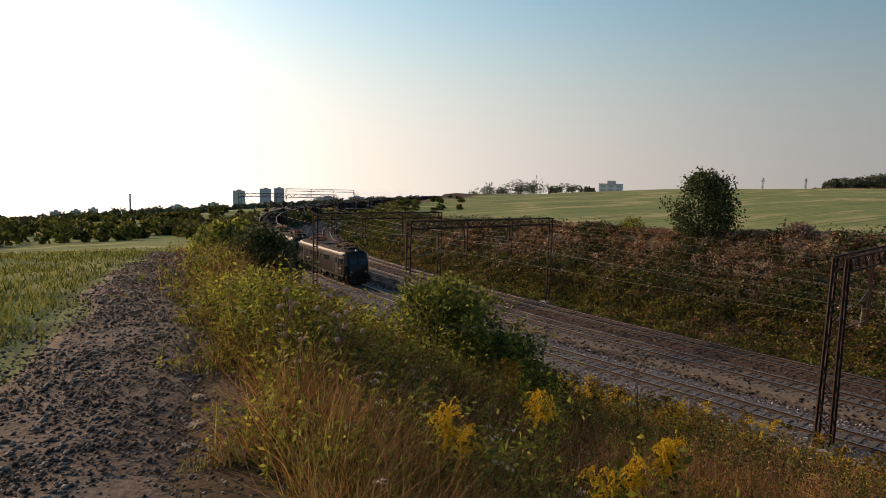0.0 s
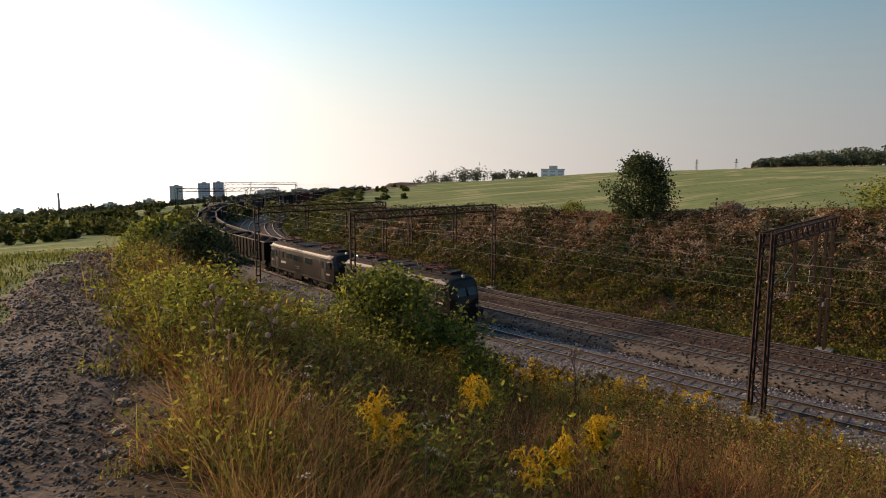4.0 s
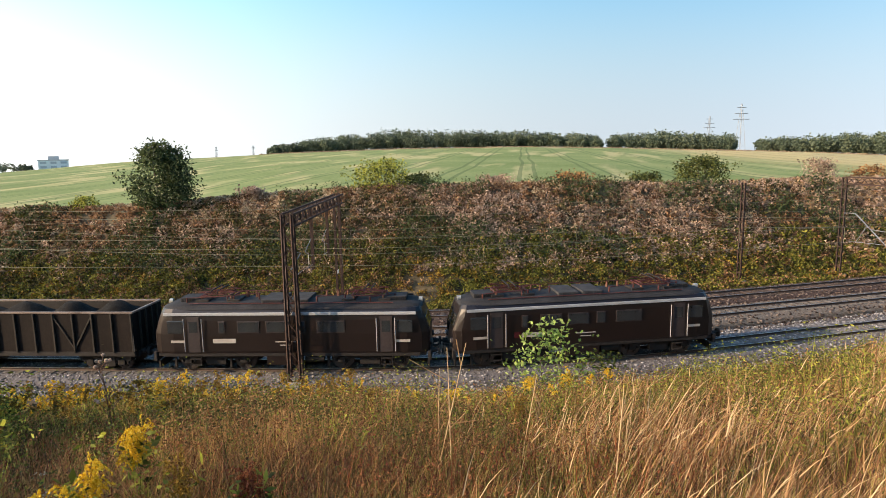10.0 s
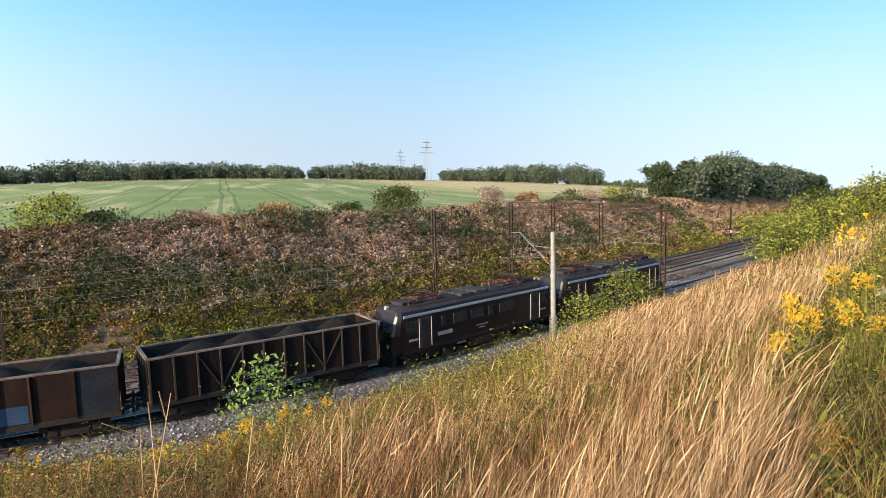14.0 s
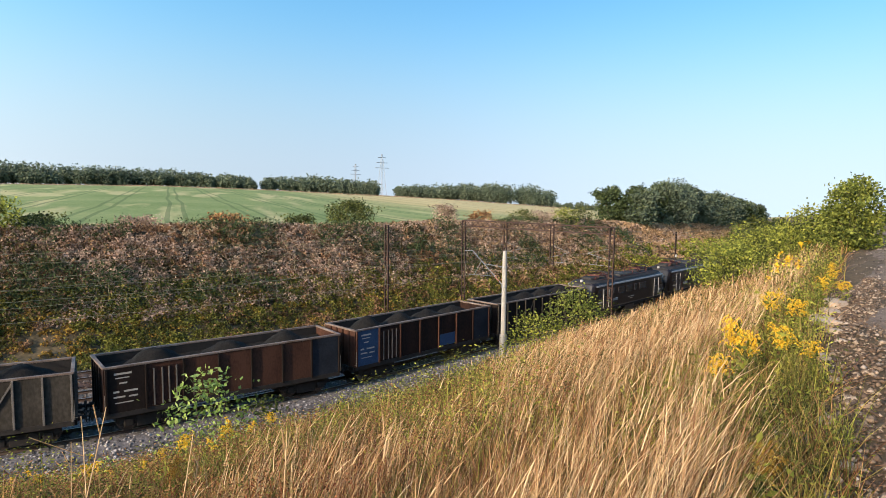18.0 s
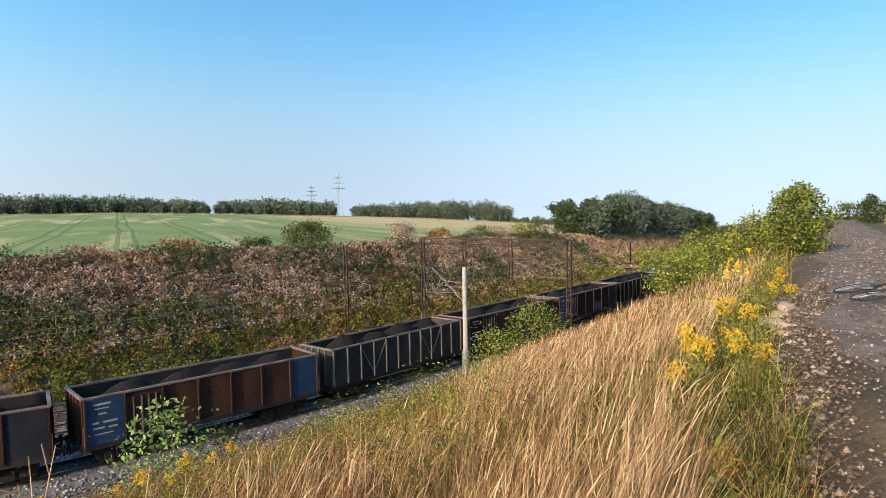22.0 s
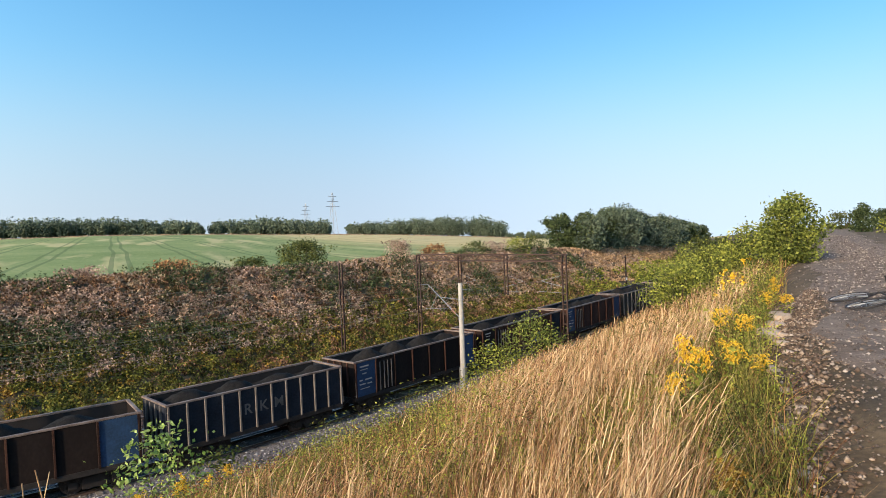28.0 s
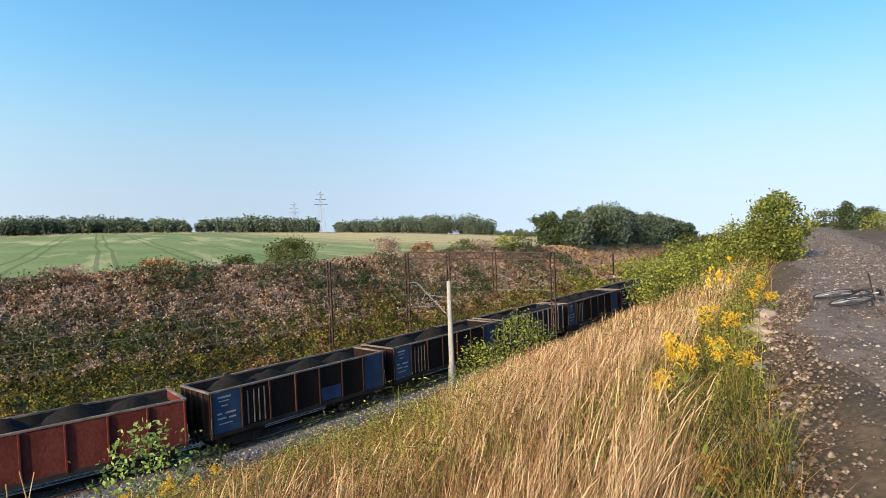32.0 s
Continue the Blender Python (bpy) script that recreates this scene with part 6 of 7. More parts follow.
tree("bank_bush", -6.6, 18.2, 1.0, 1.9, "olive green bush beside the road", M_WEED2, 71, 3600, 0.14, 0.1, 5, 0.05, category="bush")
tree("road_bush", 25.4, -8.9, 2.7, 2.3, "tall grey-green bush beside the gravel road", M_WEED2, 8, 8500, 0.12, 0.12, 5, 0.05, category="bush")
tree("road_bush", 30.0, -9.0, 2.3, 3.6, "yellow-green bush beside the gravel road", M_WEED, 9, 3600, 0.13, 0.1, 5, 0.05, category="bush")
tree("road_bush", 36.0, -9.2, 2.2, 4.5, "yellow-green bush beside the gravel road", M_WEED, 10, 3600, 0.15, 0.1, 5, 0.05, category="bush")
tree("road_bush", 44.0, -10.5, 2.6, 5.0, "green bush on the brow of the bank", M_BUSH, 101, 3200, 0.18, 0.1, 5, 0.05, category="bush")
tree("road_bush", 54.0, -13.5, 3.2, 6.0, "green bush on the brow of the bank", M_BUSH, 102, 3200, 0.2, 0.1, 5, 0.05, category="bush")
for i, (x, y, hh, ww, m) in enumerate(((22.5, -4.6, 1.5, 2.6, M_WEED), (27.0, -5.2, 2.0, 3.2, M_WEED2), (31.5, -6.5, 2.2, 3.4, M_WEED))):
    tree("road_bush", x, y, hh, ww, "loose yellow-green bush on the brow of the bank", m, 110 + i, 3200, 0.1, 0.08, 6, 0.05, category="bush")
tree("young_conifer", 66.2, -29.8, 2.9, 2.2, "young dark green tree beside the road", M_DARKL, 11, 2600, 0.2, 0.12, 1, 0.06, shape=0.55)
tree("road_tree", 76.0, -36.5, 2.4, 3.0, "small green tree beside the road", M_DARKL, 12, 2400, 0.22, 0.14, 2, 0.1)
tree("road_bush", 60.0, -30.0, 1.6, 4.0, "yellowing bush beside the road", M_WEED, 13, 1500, 0.18, 0.1, 4, 0.05, category="bush")
tree("road_bush", 90.0, -38.0, 2.4, 5.0, "distant green bush at the road end", M_BUSH, 14, 1500, 0.25, 0.1, 4, 0.05, category="bush")
r2 = np.random.default_rng(31)
for i in range(38):
    q = 0.06 + r2.random() * 1.24
    x, y = 121 + 56 * q + r2.normal() * 2, -3.5 - 32 * q + abs(r2.normal()) * 2.5
    hh = 10.5 * np.interp(q, [0.06, 0.14, 0.32, 0.6, 1.3], [0.62, 0.8, 0.98, 0.85, 0.5]) * r2.uniform(0.85, 1.05)
    tree("copse_tree", x, y, hh, hh * 0.9, "broad dark green tree in the copse", M_WOODL if i % 3 else M_DARKL, 200 + i, 4200 if q < 0.35 else 2400, 0.55, 0.3, 2, 0.05)
# saplings in front of the track, with bright leaves
tree("elder_sapling", 14.3, 9.8, 2.8, 2.5, "bright green elder sapling on the bank", M_BRIGHTL, 15, 620, 0.145, 0.05, 4, 0.25, category="sapling")
tree("elder_sapling", 15.8, 9.0, 1.7, 1.8, "dull green withered elder sapling", M_BUSH, 16, 260, 0.13, 0.04, 3, 0.25, category="sapling")
tree("elder_sapling", 12.4, 11.4, 1.2, 0.9, "low bright green elder sapling", M_BRIGHTL, 17, 220, 0.1, 0.03, 2, 0.3, category="sapling")
tree("bank_bush", 26.5, 0.7, 2.6, 3.2, "sparse yellow-green bush on the brow", M_WEED2, 18, 2600, 0.11, 0.06, 5, 0.1, category="bush")
tree("bank_bush", 24.0, 2.2, 2.0, 2.8, "sparse yellow-green bush on the brow", M_WEED, 19, 2000, 0.1, 0.05, 5, 0.1, category="bush")
tree("bank_bush", 19.0, 7.8, 0.9, 1.4, "low green bush on the bank", M_WEED, 20, 500, 0.11, 0.04, 4, 0.1, category="bush")


# single goldenrods near the stand
def goldenrod_set(seed, bloom):
    r = np.random.default_rng(seed)

    P = np.zeros((3, 3))
    P[:, :2] = r.normal(size=(3, 2)) * 0.06
    hs = r.uniform(0.85, 1.05, 3)
    stem, lf = herb(P, hs, 27, np.full(3, 0.11), r, 0.05)
    pl = plume(P, hs, r, 15, 42, np.full(3, 0.018))
    return mesh_np("stem", *stem, M_WEED), mesh_np("leaves", *lf, M_WEED), mesh_np("bloom", *pl, bloom)


GOLD_SETS = [goldenrod_set(300 + i, (M_GOLD, M_GOLD, M_GOLD, M_OCHRE, M_RUSTW)[i]) for i in range(5)]
# place, kind, height
GOLDS = [(-0.2, 4.0, 0, 0.8), (-0.12, 4.2, 1, 0.7), (0.63, 5.55, 2, 0.98), (1.67, 4.95, 1, 0.98), (1.72, 5.1, 2, 0.85), (1.09, 4.16, 0, 0.9), (0.88, 4.1, 2, 0.78), (1.5, 3.9, 3, 0.83), (1.95, 3.75, 4, 0.82), (2.08, 3.85, 4, 0.74),
         (1.1, 7.6, 2, 0.7), (-1.6, 9.4, 3, 0.5), (-1.1, 9.0, 3, 0.55), (3.4, 9.0, 2, 0.6), (8.3, 11.4, 0, 0.8), (9.4, 10.2, 1, 0.8), (10.2, 6.6, 1, 0.8), (11.2, 8.2, 2, 0.9), (12.0, 9.4, 0, 0.8),
         (6.9, 5.2, 3, 0.8), (13.6, 7.6, 2, 0.8), (7.85, -1.6, 0, 0.93), (7.7, -1.75, 1, 0.89), (7.72, -2.1, 2, 0.72), (7.65, -2.35, 0, 0.5), (7.2, -1.35, 1, 0.76), (9.7, -2.45, 2, 0.8),
         (9.6, -2.75, 1, 0.72), (12.4, -3.9, 0, 0.62), (12.7, -4.35, 1, 0.48), (15.2, -5.0, 2, 0.5), (4.15, -1.1, 3, 0.6), (17.5, -5.7, 0, 0.5)]
for i, (x, y, k, hh) in enumerate(GOLDS):
    z = float(ground_z(x, y)[0])
    g = empty("goldenrod", pose(x, y, z - 0.05, 0, 0, i * 77))
    g.scale = (0.72, 0.72, hh + 0.05)
    tagged(g, "rust-red withered dock plant" if k == 4 else "fading ochre goldenrod plant" if k == 3 else "bright yellow flowering goldenrod plant", "goldenrod", group="goldenrods")
    for nm, me in zip(("stem", "leaves", "bloom"), GOLD_SETS[k]):
        o = sub(nm, me, g)
        o["kind"] = "stuff"


# ---- far woods, pylons and town ----
def ridge(az, d):
    x, y = -d * math.sin(radians(az)), d * math.cos(radians(az))
    return x, y, float(ground_z(x, y)[0])


def wood(name, az0, az1, d, heights, label, count, seed, m=M_WOODL, depth=30, per=110, size=1.15):
    r = np.random.default_rng(seed)
    az = r.uniform(az0, az1, count)
    dd = d + r.uniform(0, depth, count)
    x, y = -dd * np.sin(np.radians(az)), dd * np.cos(np.radians(az))
    z = ground_z(x, y) - 0.5
    tops = np.interp(az, [a for a, _ in heights], [e for _, e in heights])
    hh = np.maximum(H_EYE + dd * np.tan(np.radians(tops)) - z, 2.0) * (0.62 + 0.5 * r.random(count) ** 1.6)
    wd = hh * r.uniform(0.24, 0.46, count)
    q = r.normal(size=(count, per, 3))
    q /= np.linalg.norm(q, axis=2)[..., None]
    q *= r.random((count, per, 1)) ** 0.35
    Q = np.stack([x[:, None] + q[..., 0] * wd[:, None], y[:, None] + q[..., 1] * wd[:, None],
                  z[:, None] + hh[:, None] * (0.56 + 0.42 * q[..., 2])], -1)
    crown = leaves(Q.reshape(-1, 3), np.full(count * per, size) * r.uniform(0.6, 1.3, count * per), r, 0.8, 0.8)
    tr = blades(np.c_[x, y, z], hh * 0.7, np.full(count, 0.6), np.zeros((count, 2)), r)
    stuff(name, merge([crown, tr]), m, label, "wood")


wood("far_wood", -59.8, -30.8, 385, [(-60, 0.9), (-59, 1.2), (-54, 1.6), (-47, 1.75), (-41, 1.95), (-36, 1.4), (-31.5, 0.75), (-30.8, 0.6)],
     "long dark wood along the crest of the field", 620, 51)
wood("far_wood", -70.4, -60.6, 390, [(-70.4, 0.95), (-67, 1.15), (-64, 1.4), (-60.6, 1.1)], "dark wood on the crest of the field", 230, 52)
wood("far_wood", -86.0, -72.2, 390, [(-86, 0.15), (-84.5, 0.8), (-78, 0.8), (-74, 0.6), (-72.2, 0.45)], "dark wood on the crest of the field", 300, 53)
wood("far_wood", -96, -86, 520, [(-96, -0.9), (-86, -0.75)], "low distant tree belt", 120, 54)
wood("hedge_trees", -13.4, -2.2, 335, [(-13.4, -0.45), (-11, -0.1), (-10.6, 0.15), (-10, -0.4), (-8.4, 0.3), (-7.6, -0.3), (-6.6, 0.1), (-5.2, -0.5), (-4.1, -0.05), (-2.2, -0.8)],
     "ragged row of trees at the field edge", 70, 55, per=60, size=0.9)
wood("valley_trees", -4, 36, 300, [(-4, -1.5), (3, -1.75), (10, -2.2), (15, -2.6), (20, -2.9), (26, -3.2), (36, -3.9)], "hazy belt of trees in the valley", 520, 56, depth=260, size=1.3)
wood("valley_trees", -2, 34, 130, [(-2, -2.6), (8, -2.9), (14, -3.2), (20, -3.5), (34, -4.2)], "scrub and trees beside the line", 160, 57, m=M_BUSH, depth=90, size=0.7, per=90)
wood("meadow_trees", 17, 40, 85, [(17, -3.6), (22, -4.1), (27, -4.4), (31, -4.2), (36, -3.9), (40, -3.9)], "bushy trees at the lower edge of the meadow", 260, 59, m=M_BUSH, depth=90, size=0.6, per=90)
wood("road_end_trees", -120, -101.5, 150, [(-120, -1.5), (-113, -1.7), (-110.5, -1.6), (-106, -1.9), (-101.5, -1.4)], "bushes at the far end of the road", 150, 58, m=M_BUSH, depth=60, size=0.7)

az = r.uniform(-87, -30, 2200)
dd = 374 + 5 * r.random(2200)
P = np.stack([-dd * np.sin(np.radians(az)), dd * np.cos(np.radians(az))], 1)
P = np.c_[P, ground_z(P[:, 0], P[:, 1]) - 0.1]
stuff("wood_edge_grass", clumps(P, r.uniform(0.5, 1.0, len(P)), 14, np.full(len(P), 0.5), r), M_RIMG, "pale dry grass strip along the foot of the wood", "grass")

M_PYLON = mat("pylon_steel", [(0.176, 0.185, 0.197), (0.231, 0.239, 0.252)], 1, 0.6, 0.3)


def pylon(az, d, top_el, label):
    x, y, z = ridge(az, d)
    hh = H_EYE + d * math.tan(radians(top_el)) - z
    t = empty("power_pylon", pose(x, y, z, 0, 0, az + 40))
    tagged(t, label, "pylon", group="power pylons")
    part("tower", lattice_post(hh * 0.16, hh * 0.16, hh, 0.12, hh / 11, 0.28, -1.0), M_PYLON, t)
    for q, w in ((0.68, 0.2), (0.8, 0.16), (0.92, 0.11)):
        part("crossarm", bar(bmesh.new(), (-hh * w, 0, hh * q), (hh * w, 0, hh * q), 0.5), M_PYLON, t)


pylon(-70.85, 640, 3.3, "tall pale lattice power pylon beyond the field")
pylon(-68.5, 780, 2.4, "tall pale lattice power pylon beyond the field")
pylon(-100.4, 900, 0.25, "distant lattice power pylon")
pylon(-29.5, 800, 0.75, "distant lattice power pylon")
pylon(-26.5, 900, 0.7, "distant lattice power pylon")

# the distance haze over the town is painted into these pale base colours
M_BLOCK = mat("hazy_block_render", [(0.55, 0.57, 0.6), (0.68, 0.7, 0.72)], 0.2, 0.9)
M_BLOCKW = mat("hazy_block_window", [(0.3, 0.33, 0.37), (0.4, 0.43, 0.47)], 0.3, 0.5)
M_BLOCKR = mat("hazy_roof", [(0.4, 0.39, 0.4), (0.5, 0.48, 0.48)], 0.3, 0.9)


def block(az0, az1, d, top_el, storeys, label, name="tower_block"):
    x, y, z = ridge((az0 + az1) / 2, d)
    w = d * radians(abs(az1 - az0))
    hh = H_EYE + d * math.tan(radians(top_el)) - z
    t = empty(name, pose(x, y, z, 0, 0, (az0 + az1) / 2))
    tagged(t, label, "building", group="town buildings")
    part("wall", boxes((-w / 2, w / 2, -w * 0.3, w * 0.3, -8, hh)), M_BLOCK, t)
    part("roof", boxes((-w / 2 - 0.3, w / 2 + 0.3, -w * 0.3 - 0.3, w * 0.3 + 0.3, hh, hh + 0.8)), M_BLOCKR, t)
    part("lift_house", boxes((-w * 0.16, w * 0.2, -w * 0.15, w * 0.15, hh + 0.8, hh + 3.2)), M_BLOCKR, t)
    sh = hh / storeys
    cols = max(3, int(w / 5))
    me = shared(f"window/block{storeys}{round(w)}", lambda: boxes((-w / cols * 0.3, w / cols * 0.3, -0.1, 0.1, 0, sh * 0.5)), M_BLOCKW)
    for a in range(storeys):
        for c in range(cols):
            sub("window", me, t, pose(-w / 2 + (c + 0.5) * w / cols, -w * 0.3 - 0.05, (a + 0.3) * sh))


block(18.45, 17.45, 1500, -1.66, 11, "pale tower block in the hazy town")
block(16.25, 15.3, 1500, -1.45, 11, "pale tower block in the hazy town")
block(15.05, 14.2, 1520, -1.38, 12, "pale tower block in the hazy town")
for a0, a1, e, dd in ((32.0, 31.2, -3.5, 1200), (30.6, 29.9, -3.42, 1200), (29.4, 28.7, -3.28, 1220), (23.4, 22.4, -3.0, 1250), (20.5, 19.6, -2.75, 1300), (11.5, 9.5, -2.1, 1100), (8.6, 7.2, -2.0, 1150)):
    block(a0, a1, dd, e, 4, "low pale apartment building in the hazy town", "apartment_building")
block(-13.6, -15.6, 520, -0.22, 2, "pale grey flat-roofed hall behind the field", "flat_hall")
x, y, z = ridge(26.4, 1250)
t = empty("factory_chimney", pose(x, y, z))
tagged(t, "slim tall factory chimney in the haze", "chimney")
hh = H_EYE + 1250 * math.tan(radians(-2.1)) - z
part("stack", bar(bmesh.new(), (0, 0, -5), (0, 0, hh), 4.2, 2.6, seg=16), M_BLOCKR, t)
part("rim", bar(bmesh.new(), (0, 0, hh), (0, 0, hh + 0.8), 3.0, seg=16), M_BLOCKR, t)


# ---- stones, slabs and the bicycle on the road ----
M_PEB = mat("road_pebble", [(0.0398, 0.0292, 0.0239), (0.0996, 0.0764, 0.0624), (0.332, 0.279, 0.232)], 3, 0.95, island=0.85, ramp=(0.1, 1.0))
rr = np.random.default_rng(61)
w = np.hypot(ROAD[:, 0], ROAD[:, 1])
near = np.where(((ROAD[:, 1] > 2.0) | (ROAD[:, 0] > 2.6)) & (w < 60), 1 / (w + 1) ** 1.5, 0)
j = rr.choice(len(ROAD) - 1, 40000, p=near[:-1] / near[:-1].sum())
xy = ROAD[j] + (ROAD[j + 1] - ROAD[j]) * rr.random((len(j), 1)) + rr.normal(size=(len(j), 2)) * (ROAD_HALF[j] * 0.62)[:, None]
size = rr.gamma(2.0, 0.0036, len(j)) * np.interp(w[j], [3, 30], [1, 2.4]) + 0.004
size = np.minimum(size, 0.04)
v, f = stones(np.c_[xy, ground_z(xy[:, 0], xy[:, 1]) + 0.052 + 0.25 * size], size, 62)
tagged(new("road_pebbles", mesh_np("road_pebbles", v, f, M_PEB)), "loose brown and grey pebbles on the gravel road", "gravel", kind="stuff")

M_ROCK = mat("sandstone_rubble", [(0.0717, 0.0478, 0.0329), (0.149, 0.108, 0.0747), (0.287, 0.227, 0.173)], 2.5, 0.95, bump=0.7, rand=0.4, island=0.7)


def rock(x, y, sx, sy, sz, seed, label):
    r = np.random.default_rng(seed)
    bm = bmesh.new()
    bmesh.ops.create_icosphere(bm, subdivisions=2, radius=1.0)
    for v in bm.verts:
        q = 1 + 0.22 * noise.noise(v.co * 1.7 + Vector((seed, 0, 0))) + 0.08 * r.normal()
        v.co = Vector((v.co.x * sx * q, v.co.y * sy * q, max(min(v.co.z, 0.62), -0.6) * sz * q))
    me = bm_mesh("rock", bm, M_ROCK)
    ob = new("rock", me)
    ob.matrix_world = pose(x, y, float(ground_z(x, y)[0]) + sz * 0.3, r.normal() * 6, r.normal() * 6, r.random() * 360)
    return tagged(ob, label, "rock", group="rubble stones")


ROCKS = [(5.9, -1.75, 0.2, 0.13, 0.08), (6.3, -2.1, 0.16, 0.1, 0.07), (6.1, -1.6, 0.1, 0.08, 0.06), (7.6, -2.6, 0.1, 0.07, 0.06), (8.6, -2.8, 0.11, 0.08, 0.07),
         (10.6, -3.5, 0.26, 0.16, 0.12), (11.2, -3.6, 0.22, 0.14, 0.12), (11.8, -3.9, 0.2, 0.14, 0.1), (12.4, -4.2, 0.2, 0.13, 0.16), (9.8, -3.3, 0.13, 0.1, 0.07),
         (5.2, -1.9, 0.08, 0.06, 0.05), (4.8, -1.6, 0.07, 0.06, 0.04), (6.9, -2.5, 0.08, 0.06, 0.05), (9.2, -3.2, 0.08, 0.07, 0.05), (13.2, -4.4, 0.24, 0.12, 0.1),
         (-2.1, 4.6, 0.09, 0.06, 0.04), (-2.3, 5.2, 0.08, 0.06, 0.05), (-2.0, 4.2, 0.07, 0.05, 0.04), (-2.6, 6.0, 0.07, 0.05, 0.04)]
for i, (x, y, sx, sy, sz) in enumerate(ROCKS):
    rock(x, y, sx, sy, sz, 70 + i, "pale broken sandstone lump beside the road")
xy = np.stack([rr.uniform(3.4, 16, 5200), np.zeros(5200)], 1)
xy[:, 1] = -0.36 * xy[:, 0] - 0.02 + rr.normal(size=5200) * 0.27
v, f = stones(np.c_[xy, ground_z(xy[:, 0], xy[:, 1]) + 0.02], np.minimum(rr.gamma(1.8, 0.0075, 5200) + 0.005, 0.05), 63)
tagged(new("rubble_verge", mesh_np("rubble_verge", v, f, M_ROCK)), "small pale rubble along the road verge", "rubble", kind="stuff")

bike = empty("bicycle", pose(12.7, -5.6, float(ground_z(12.7, -5.6)[0]) + 0.16, 78, 0, -8))
tagged(bike, "black bicycle lying on its side on the road", "bicycle")


def torus_bm(rad, tube, seg=28, ring=7):
    bm = bmesh.new()
    vs = [[bm.verts.new(((rad + tube * math.cos(b)) * math.cos(a), tube * math.sin(b), (rad + tube * math.cos(b)) * math.sin(a)))
           for b in np.linspace(0, 2 * math.pi, ring, endpoint=False)] for a in np.linspace(0, 2 * math.pi, seg, endpoint=False)]
    for i in range(seg):
        for q in range(ring):
            bm.faces.new((vs[i][q], vs[(i + 1) % seg][q], vs[(i + 1) % seg][(q + 1) % ring], vs[i][(q + 1) % ring]))
    return bm


for x in (-0.52, 0.52):
    wh = part("wheel", torus_bm(0.33, 0.02), M_BLACK, bike)
    wh.location = (x, 0, 0.0)
    rim = part("rim", torus_bm(0.3, 0.009), M_GALV, wh)
    sp = bmesh.new()
    for a in np.linspace(0, 2 * math.pi, 18, endpoint=False):
        bar(sp, (0, 0.02, 0), (0.3 * math.cos(a), 0, 0.3 * math.sin(a)), 0.004)
    part("spokes", sp, M_GALV, wh)
fr = bmesh.new()
for a, b in (((-0.52, 0, 0), (-0.08, 0, 0)), ((-0.08, 0, 0), (-0.18, 0, 0.48)), ((-0.18, 0, 0.45), (0.36, 0, 0.5)), ((-0.08, 0, 0), (0.37, 0, 0.44)),
             ((-0.52, 0, 0), (-0.18, 0, 0.45)), ((0.52, 0, 0), (0.35, 0, 0.56))):
    bar(fr, a, b, 0.035, seg=8)
part("frame", fr, M_BLACK, bike)
part("handlebar", bar(bar(bmesh.new(), (0.34, -0.3, 0.62), (0.34, 0.3, 0.62), 0.028, seg=8), (0.35, 0, 0.54), (0.34, 0, 0.62), 0.03, seg=8), M_BLACK, bike)
part("saddle", boxes((-0.33, -0.08, -0.06, 0.06, 0.55, 0.6), bevel=0.02), M_BLACK, bike)
part("seat_post", bar(bmesh.new(), (-0.18, 0, 0.46), (-0.2, 0, 0.56), 0.028, seg=8), M_GALV, bike)
for y, e in ((-0.08, (0.05, -0.08, -0.12)), (0.08, (-0.21, 0.08, 0.12))):
    part("crank", bar(bmesh.new(), (-0.08, y, 0), e, 0.025), M_GALV, bike)


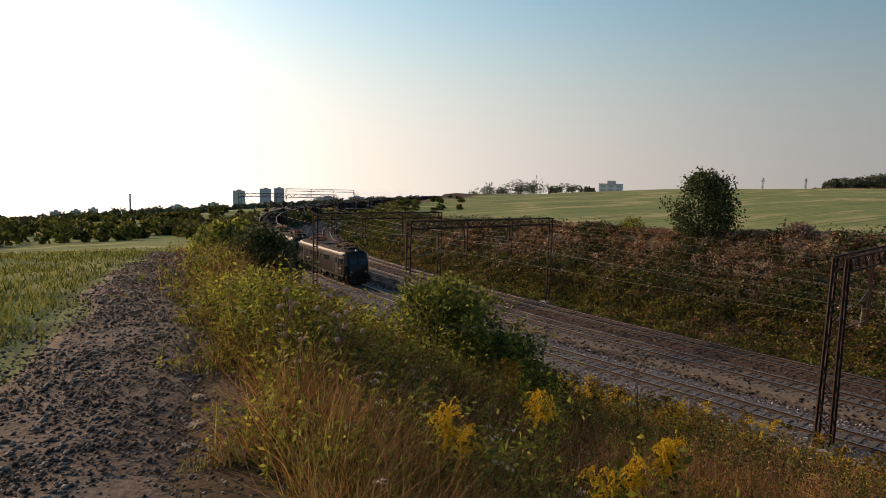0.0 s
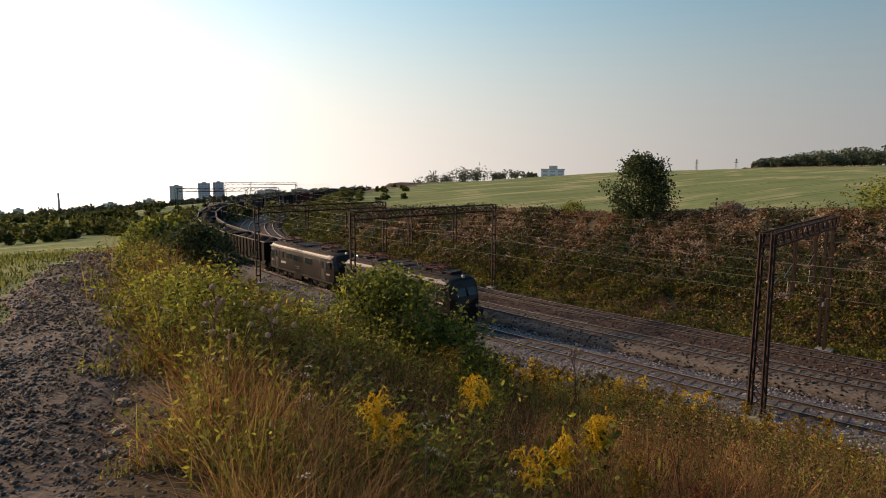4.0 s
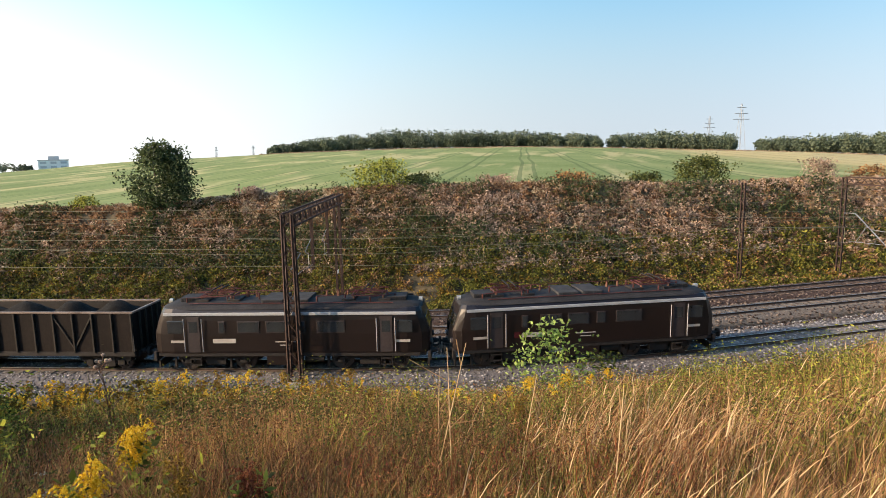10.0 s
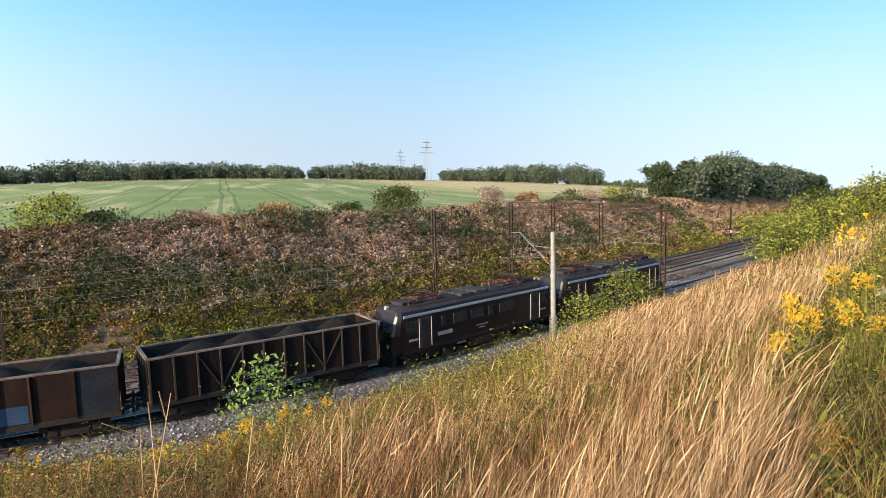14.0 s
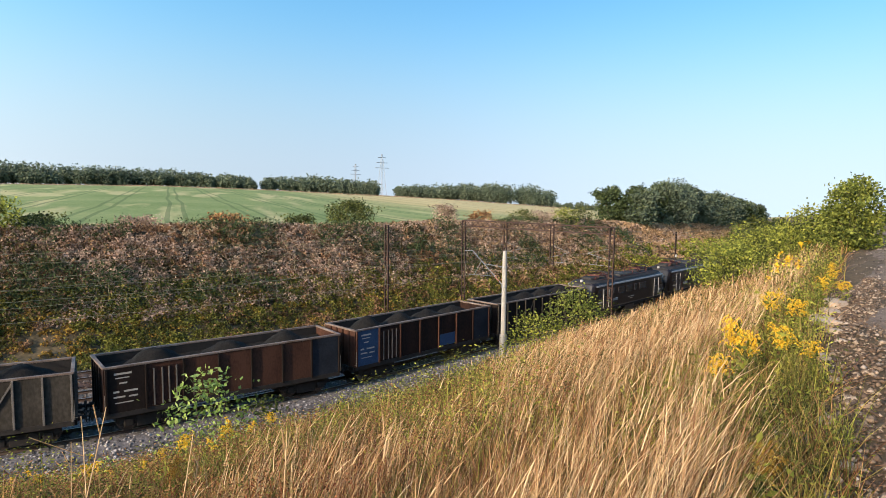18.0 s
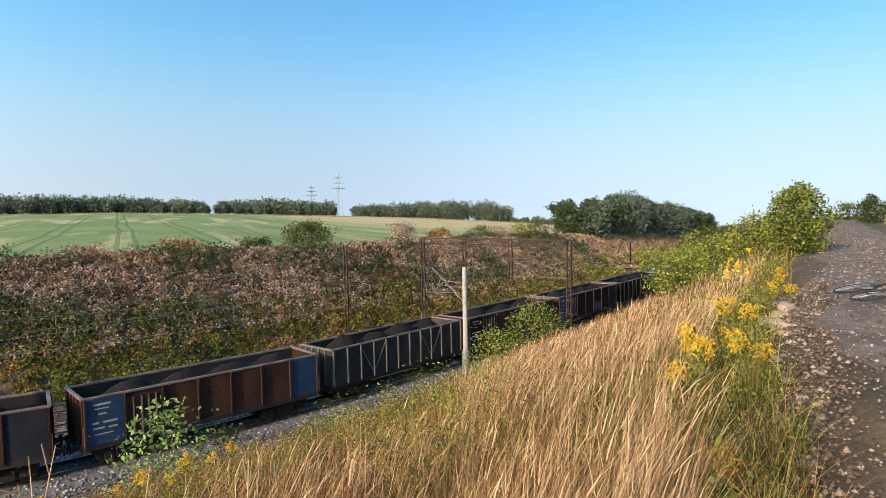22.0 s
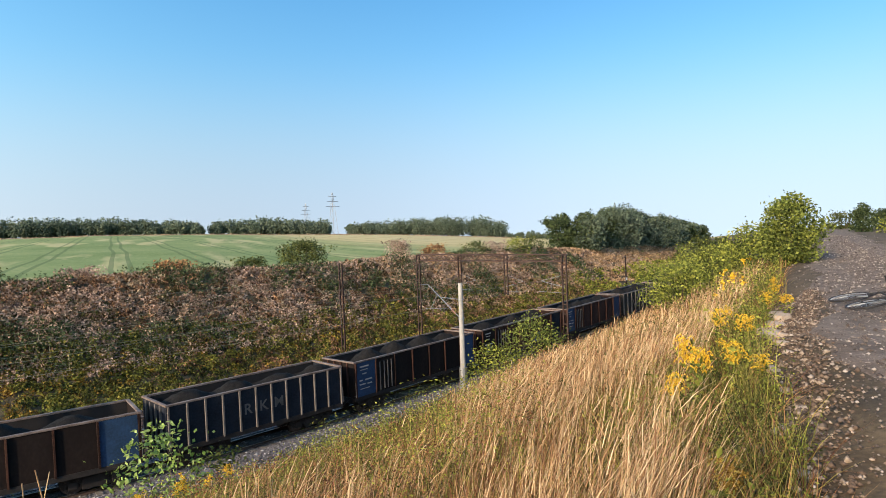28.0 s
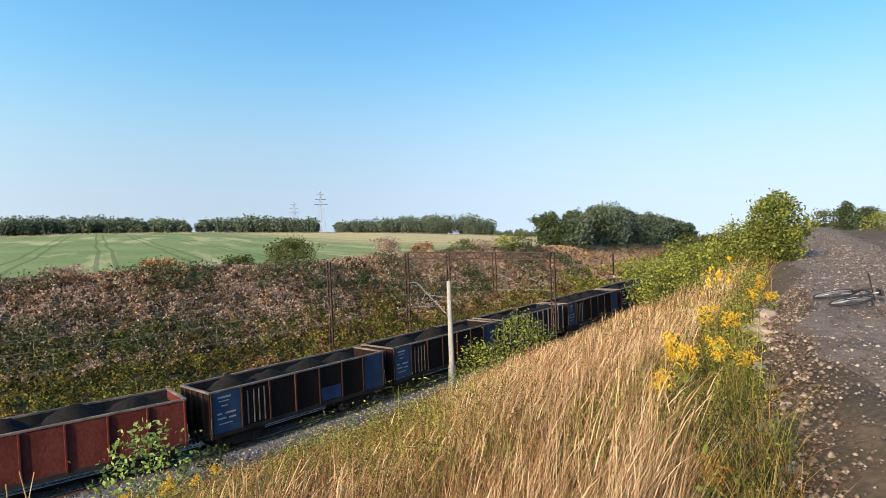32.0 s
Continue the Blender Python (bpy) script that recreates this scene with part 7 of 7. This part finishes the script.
def dead_stalk(x, y, height, seed, heads, label):
    """A tall withered stalk with side twigs, and seed heads on some."""
    r = np.random.default_rng(seed)
    t = empty("dead_stalk", pose(x, y, float(ground_z(x, y)[0]) - 0.05))
    tagged(t, label, "dried plant")
    bm = bmesh.new()
    a, b = Vector((0, 0, 0)), Vector((0.22 * height * r.normal(), 0.22 * height * r.normal(), height))
    bar(bm, a, b, 0.016, 0.007, seg=5)
    ends = [b]
    for i in range(7 if heads else 3):
        p = a.lerp(b, r.uniform(0.35, 0.95))
        e = p + Vector((r.normal() * 0.14, r.normal() * 0.14, r.uniform(0.1, 0.3)))
        bar(bm, p, e, 0.009, 0.005, seg=4)
        ends.append(e)
    part("stalk", bm, M_DRYSTEM if heads else M_STRAW, t)
    if heads:
        for e in ends:
            hb = bmesh.new()
            bmesh.ops.create_icosphere(hb, subdivisions=1, radius=0.03, matrix=Matrix.Translation(e))
            part("seed_head", hb, M_MAUVE, t)


M_DRYSTEM = mat("dry_stem", [(0.083, 0.0415, 0.0291), (0.166, 0.0913, 0.0664)], 4, 0.9)
for i, (x, y, hh, heads) in enumerate(((2.9, 9.6, 1.5, True), (3.1, 9.9, 1.3, True), (4.3, 4.4, 1.75, False), (4.5, 4.3, 1.5, False), (5.2, 4.0, 1.4, False),
                                       (-1.7, 5.4, 0.75, True), (-1.4, 5.9, 0.7, True), (4.8, 2.6, 1.2, False), (6.4, 3.2, 1.3, False), (5.6, 5.6, 1.4, False))):
    dead_stalk(x, y, hh, 400 + i, heads, "withered brown thistle stalk with seed heads" if heads else "single tall bleached grass stalk")


# ---- what moves ----
HEAD_T = [0, 6, 9, 13, 15, 20, 22, 28, 32]
HEAD_S = [206.0, 244.2, 267.8, 296.8, 311.0, 344.6, 358.7, 400.3, 429.4]


def head(t):
    """Metres along the track of the head of the train at t seconds."""
    i = min(max(int(np.searchsorted(HEAD_T, t)) - 1, 0), len(HEAD_T) - 2)
    return HEAD_S[i] + (HEAD_S[i + 1] - HEAD_S[i]) * (t - HEAD_T[i]) / (HEAD_T[i + 1] - HEAD_T[i])


def car_pose(s):
    a, _ = on_track(s - 4.0)
    b, _ = on_track(s + 4.0)
    m = (a + b) / 2
    return pose(m[0], m[1], 0, 0, 0, math.degrees(math.atan2(b[1] - a[1], b[0] - a[0])))


def motions():
    for thing, off in TRAIN:
        walk(thing, [(t, car_pose(head(t) - off)) for t in np.linspace(0, 32, 33)])
    for ws, x, r in SPINS:
        n = int((head(32) - head(0)) / r / radians(75)) + 1
        walk(ws, [(t, pose(x, 0, r, 0, 0, 0) @ Matrix.Rotation((head(t) - head(0)) / r, 4, "Y")) for t in np.linspace(0, 32, n)])


motions()
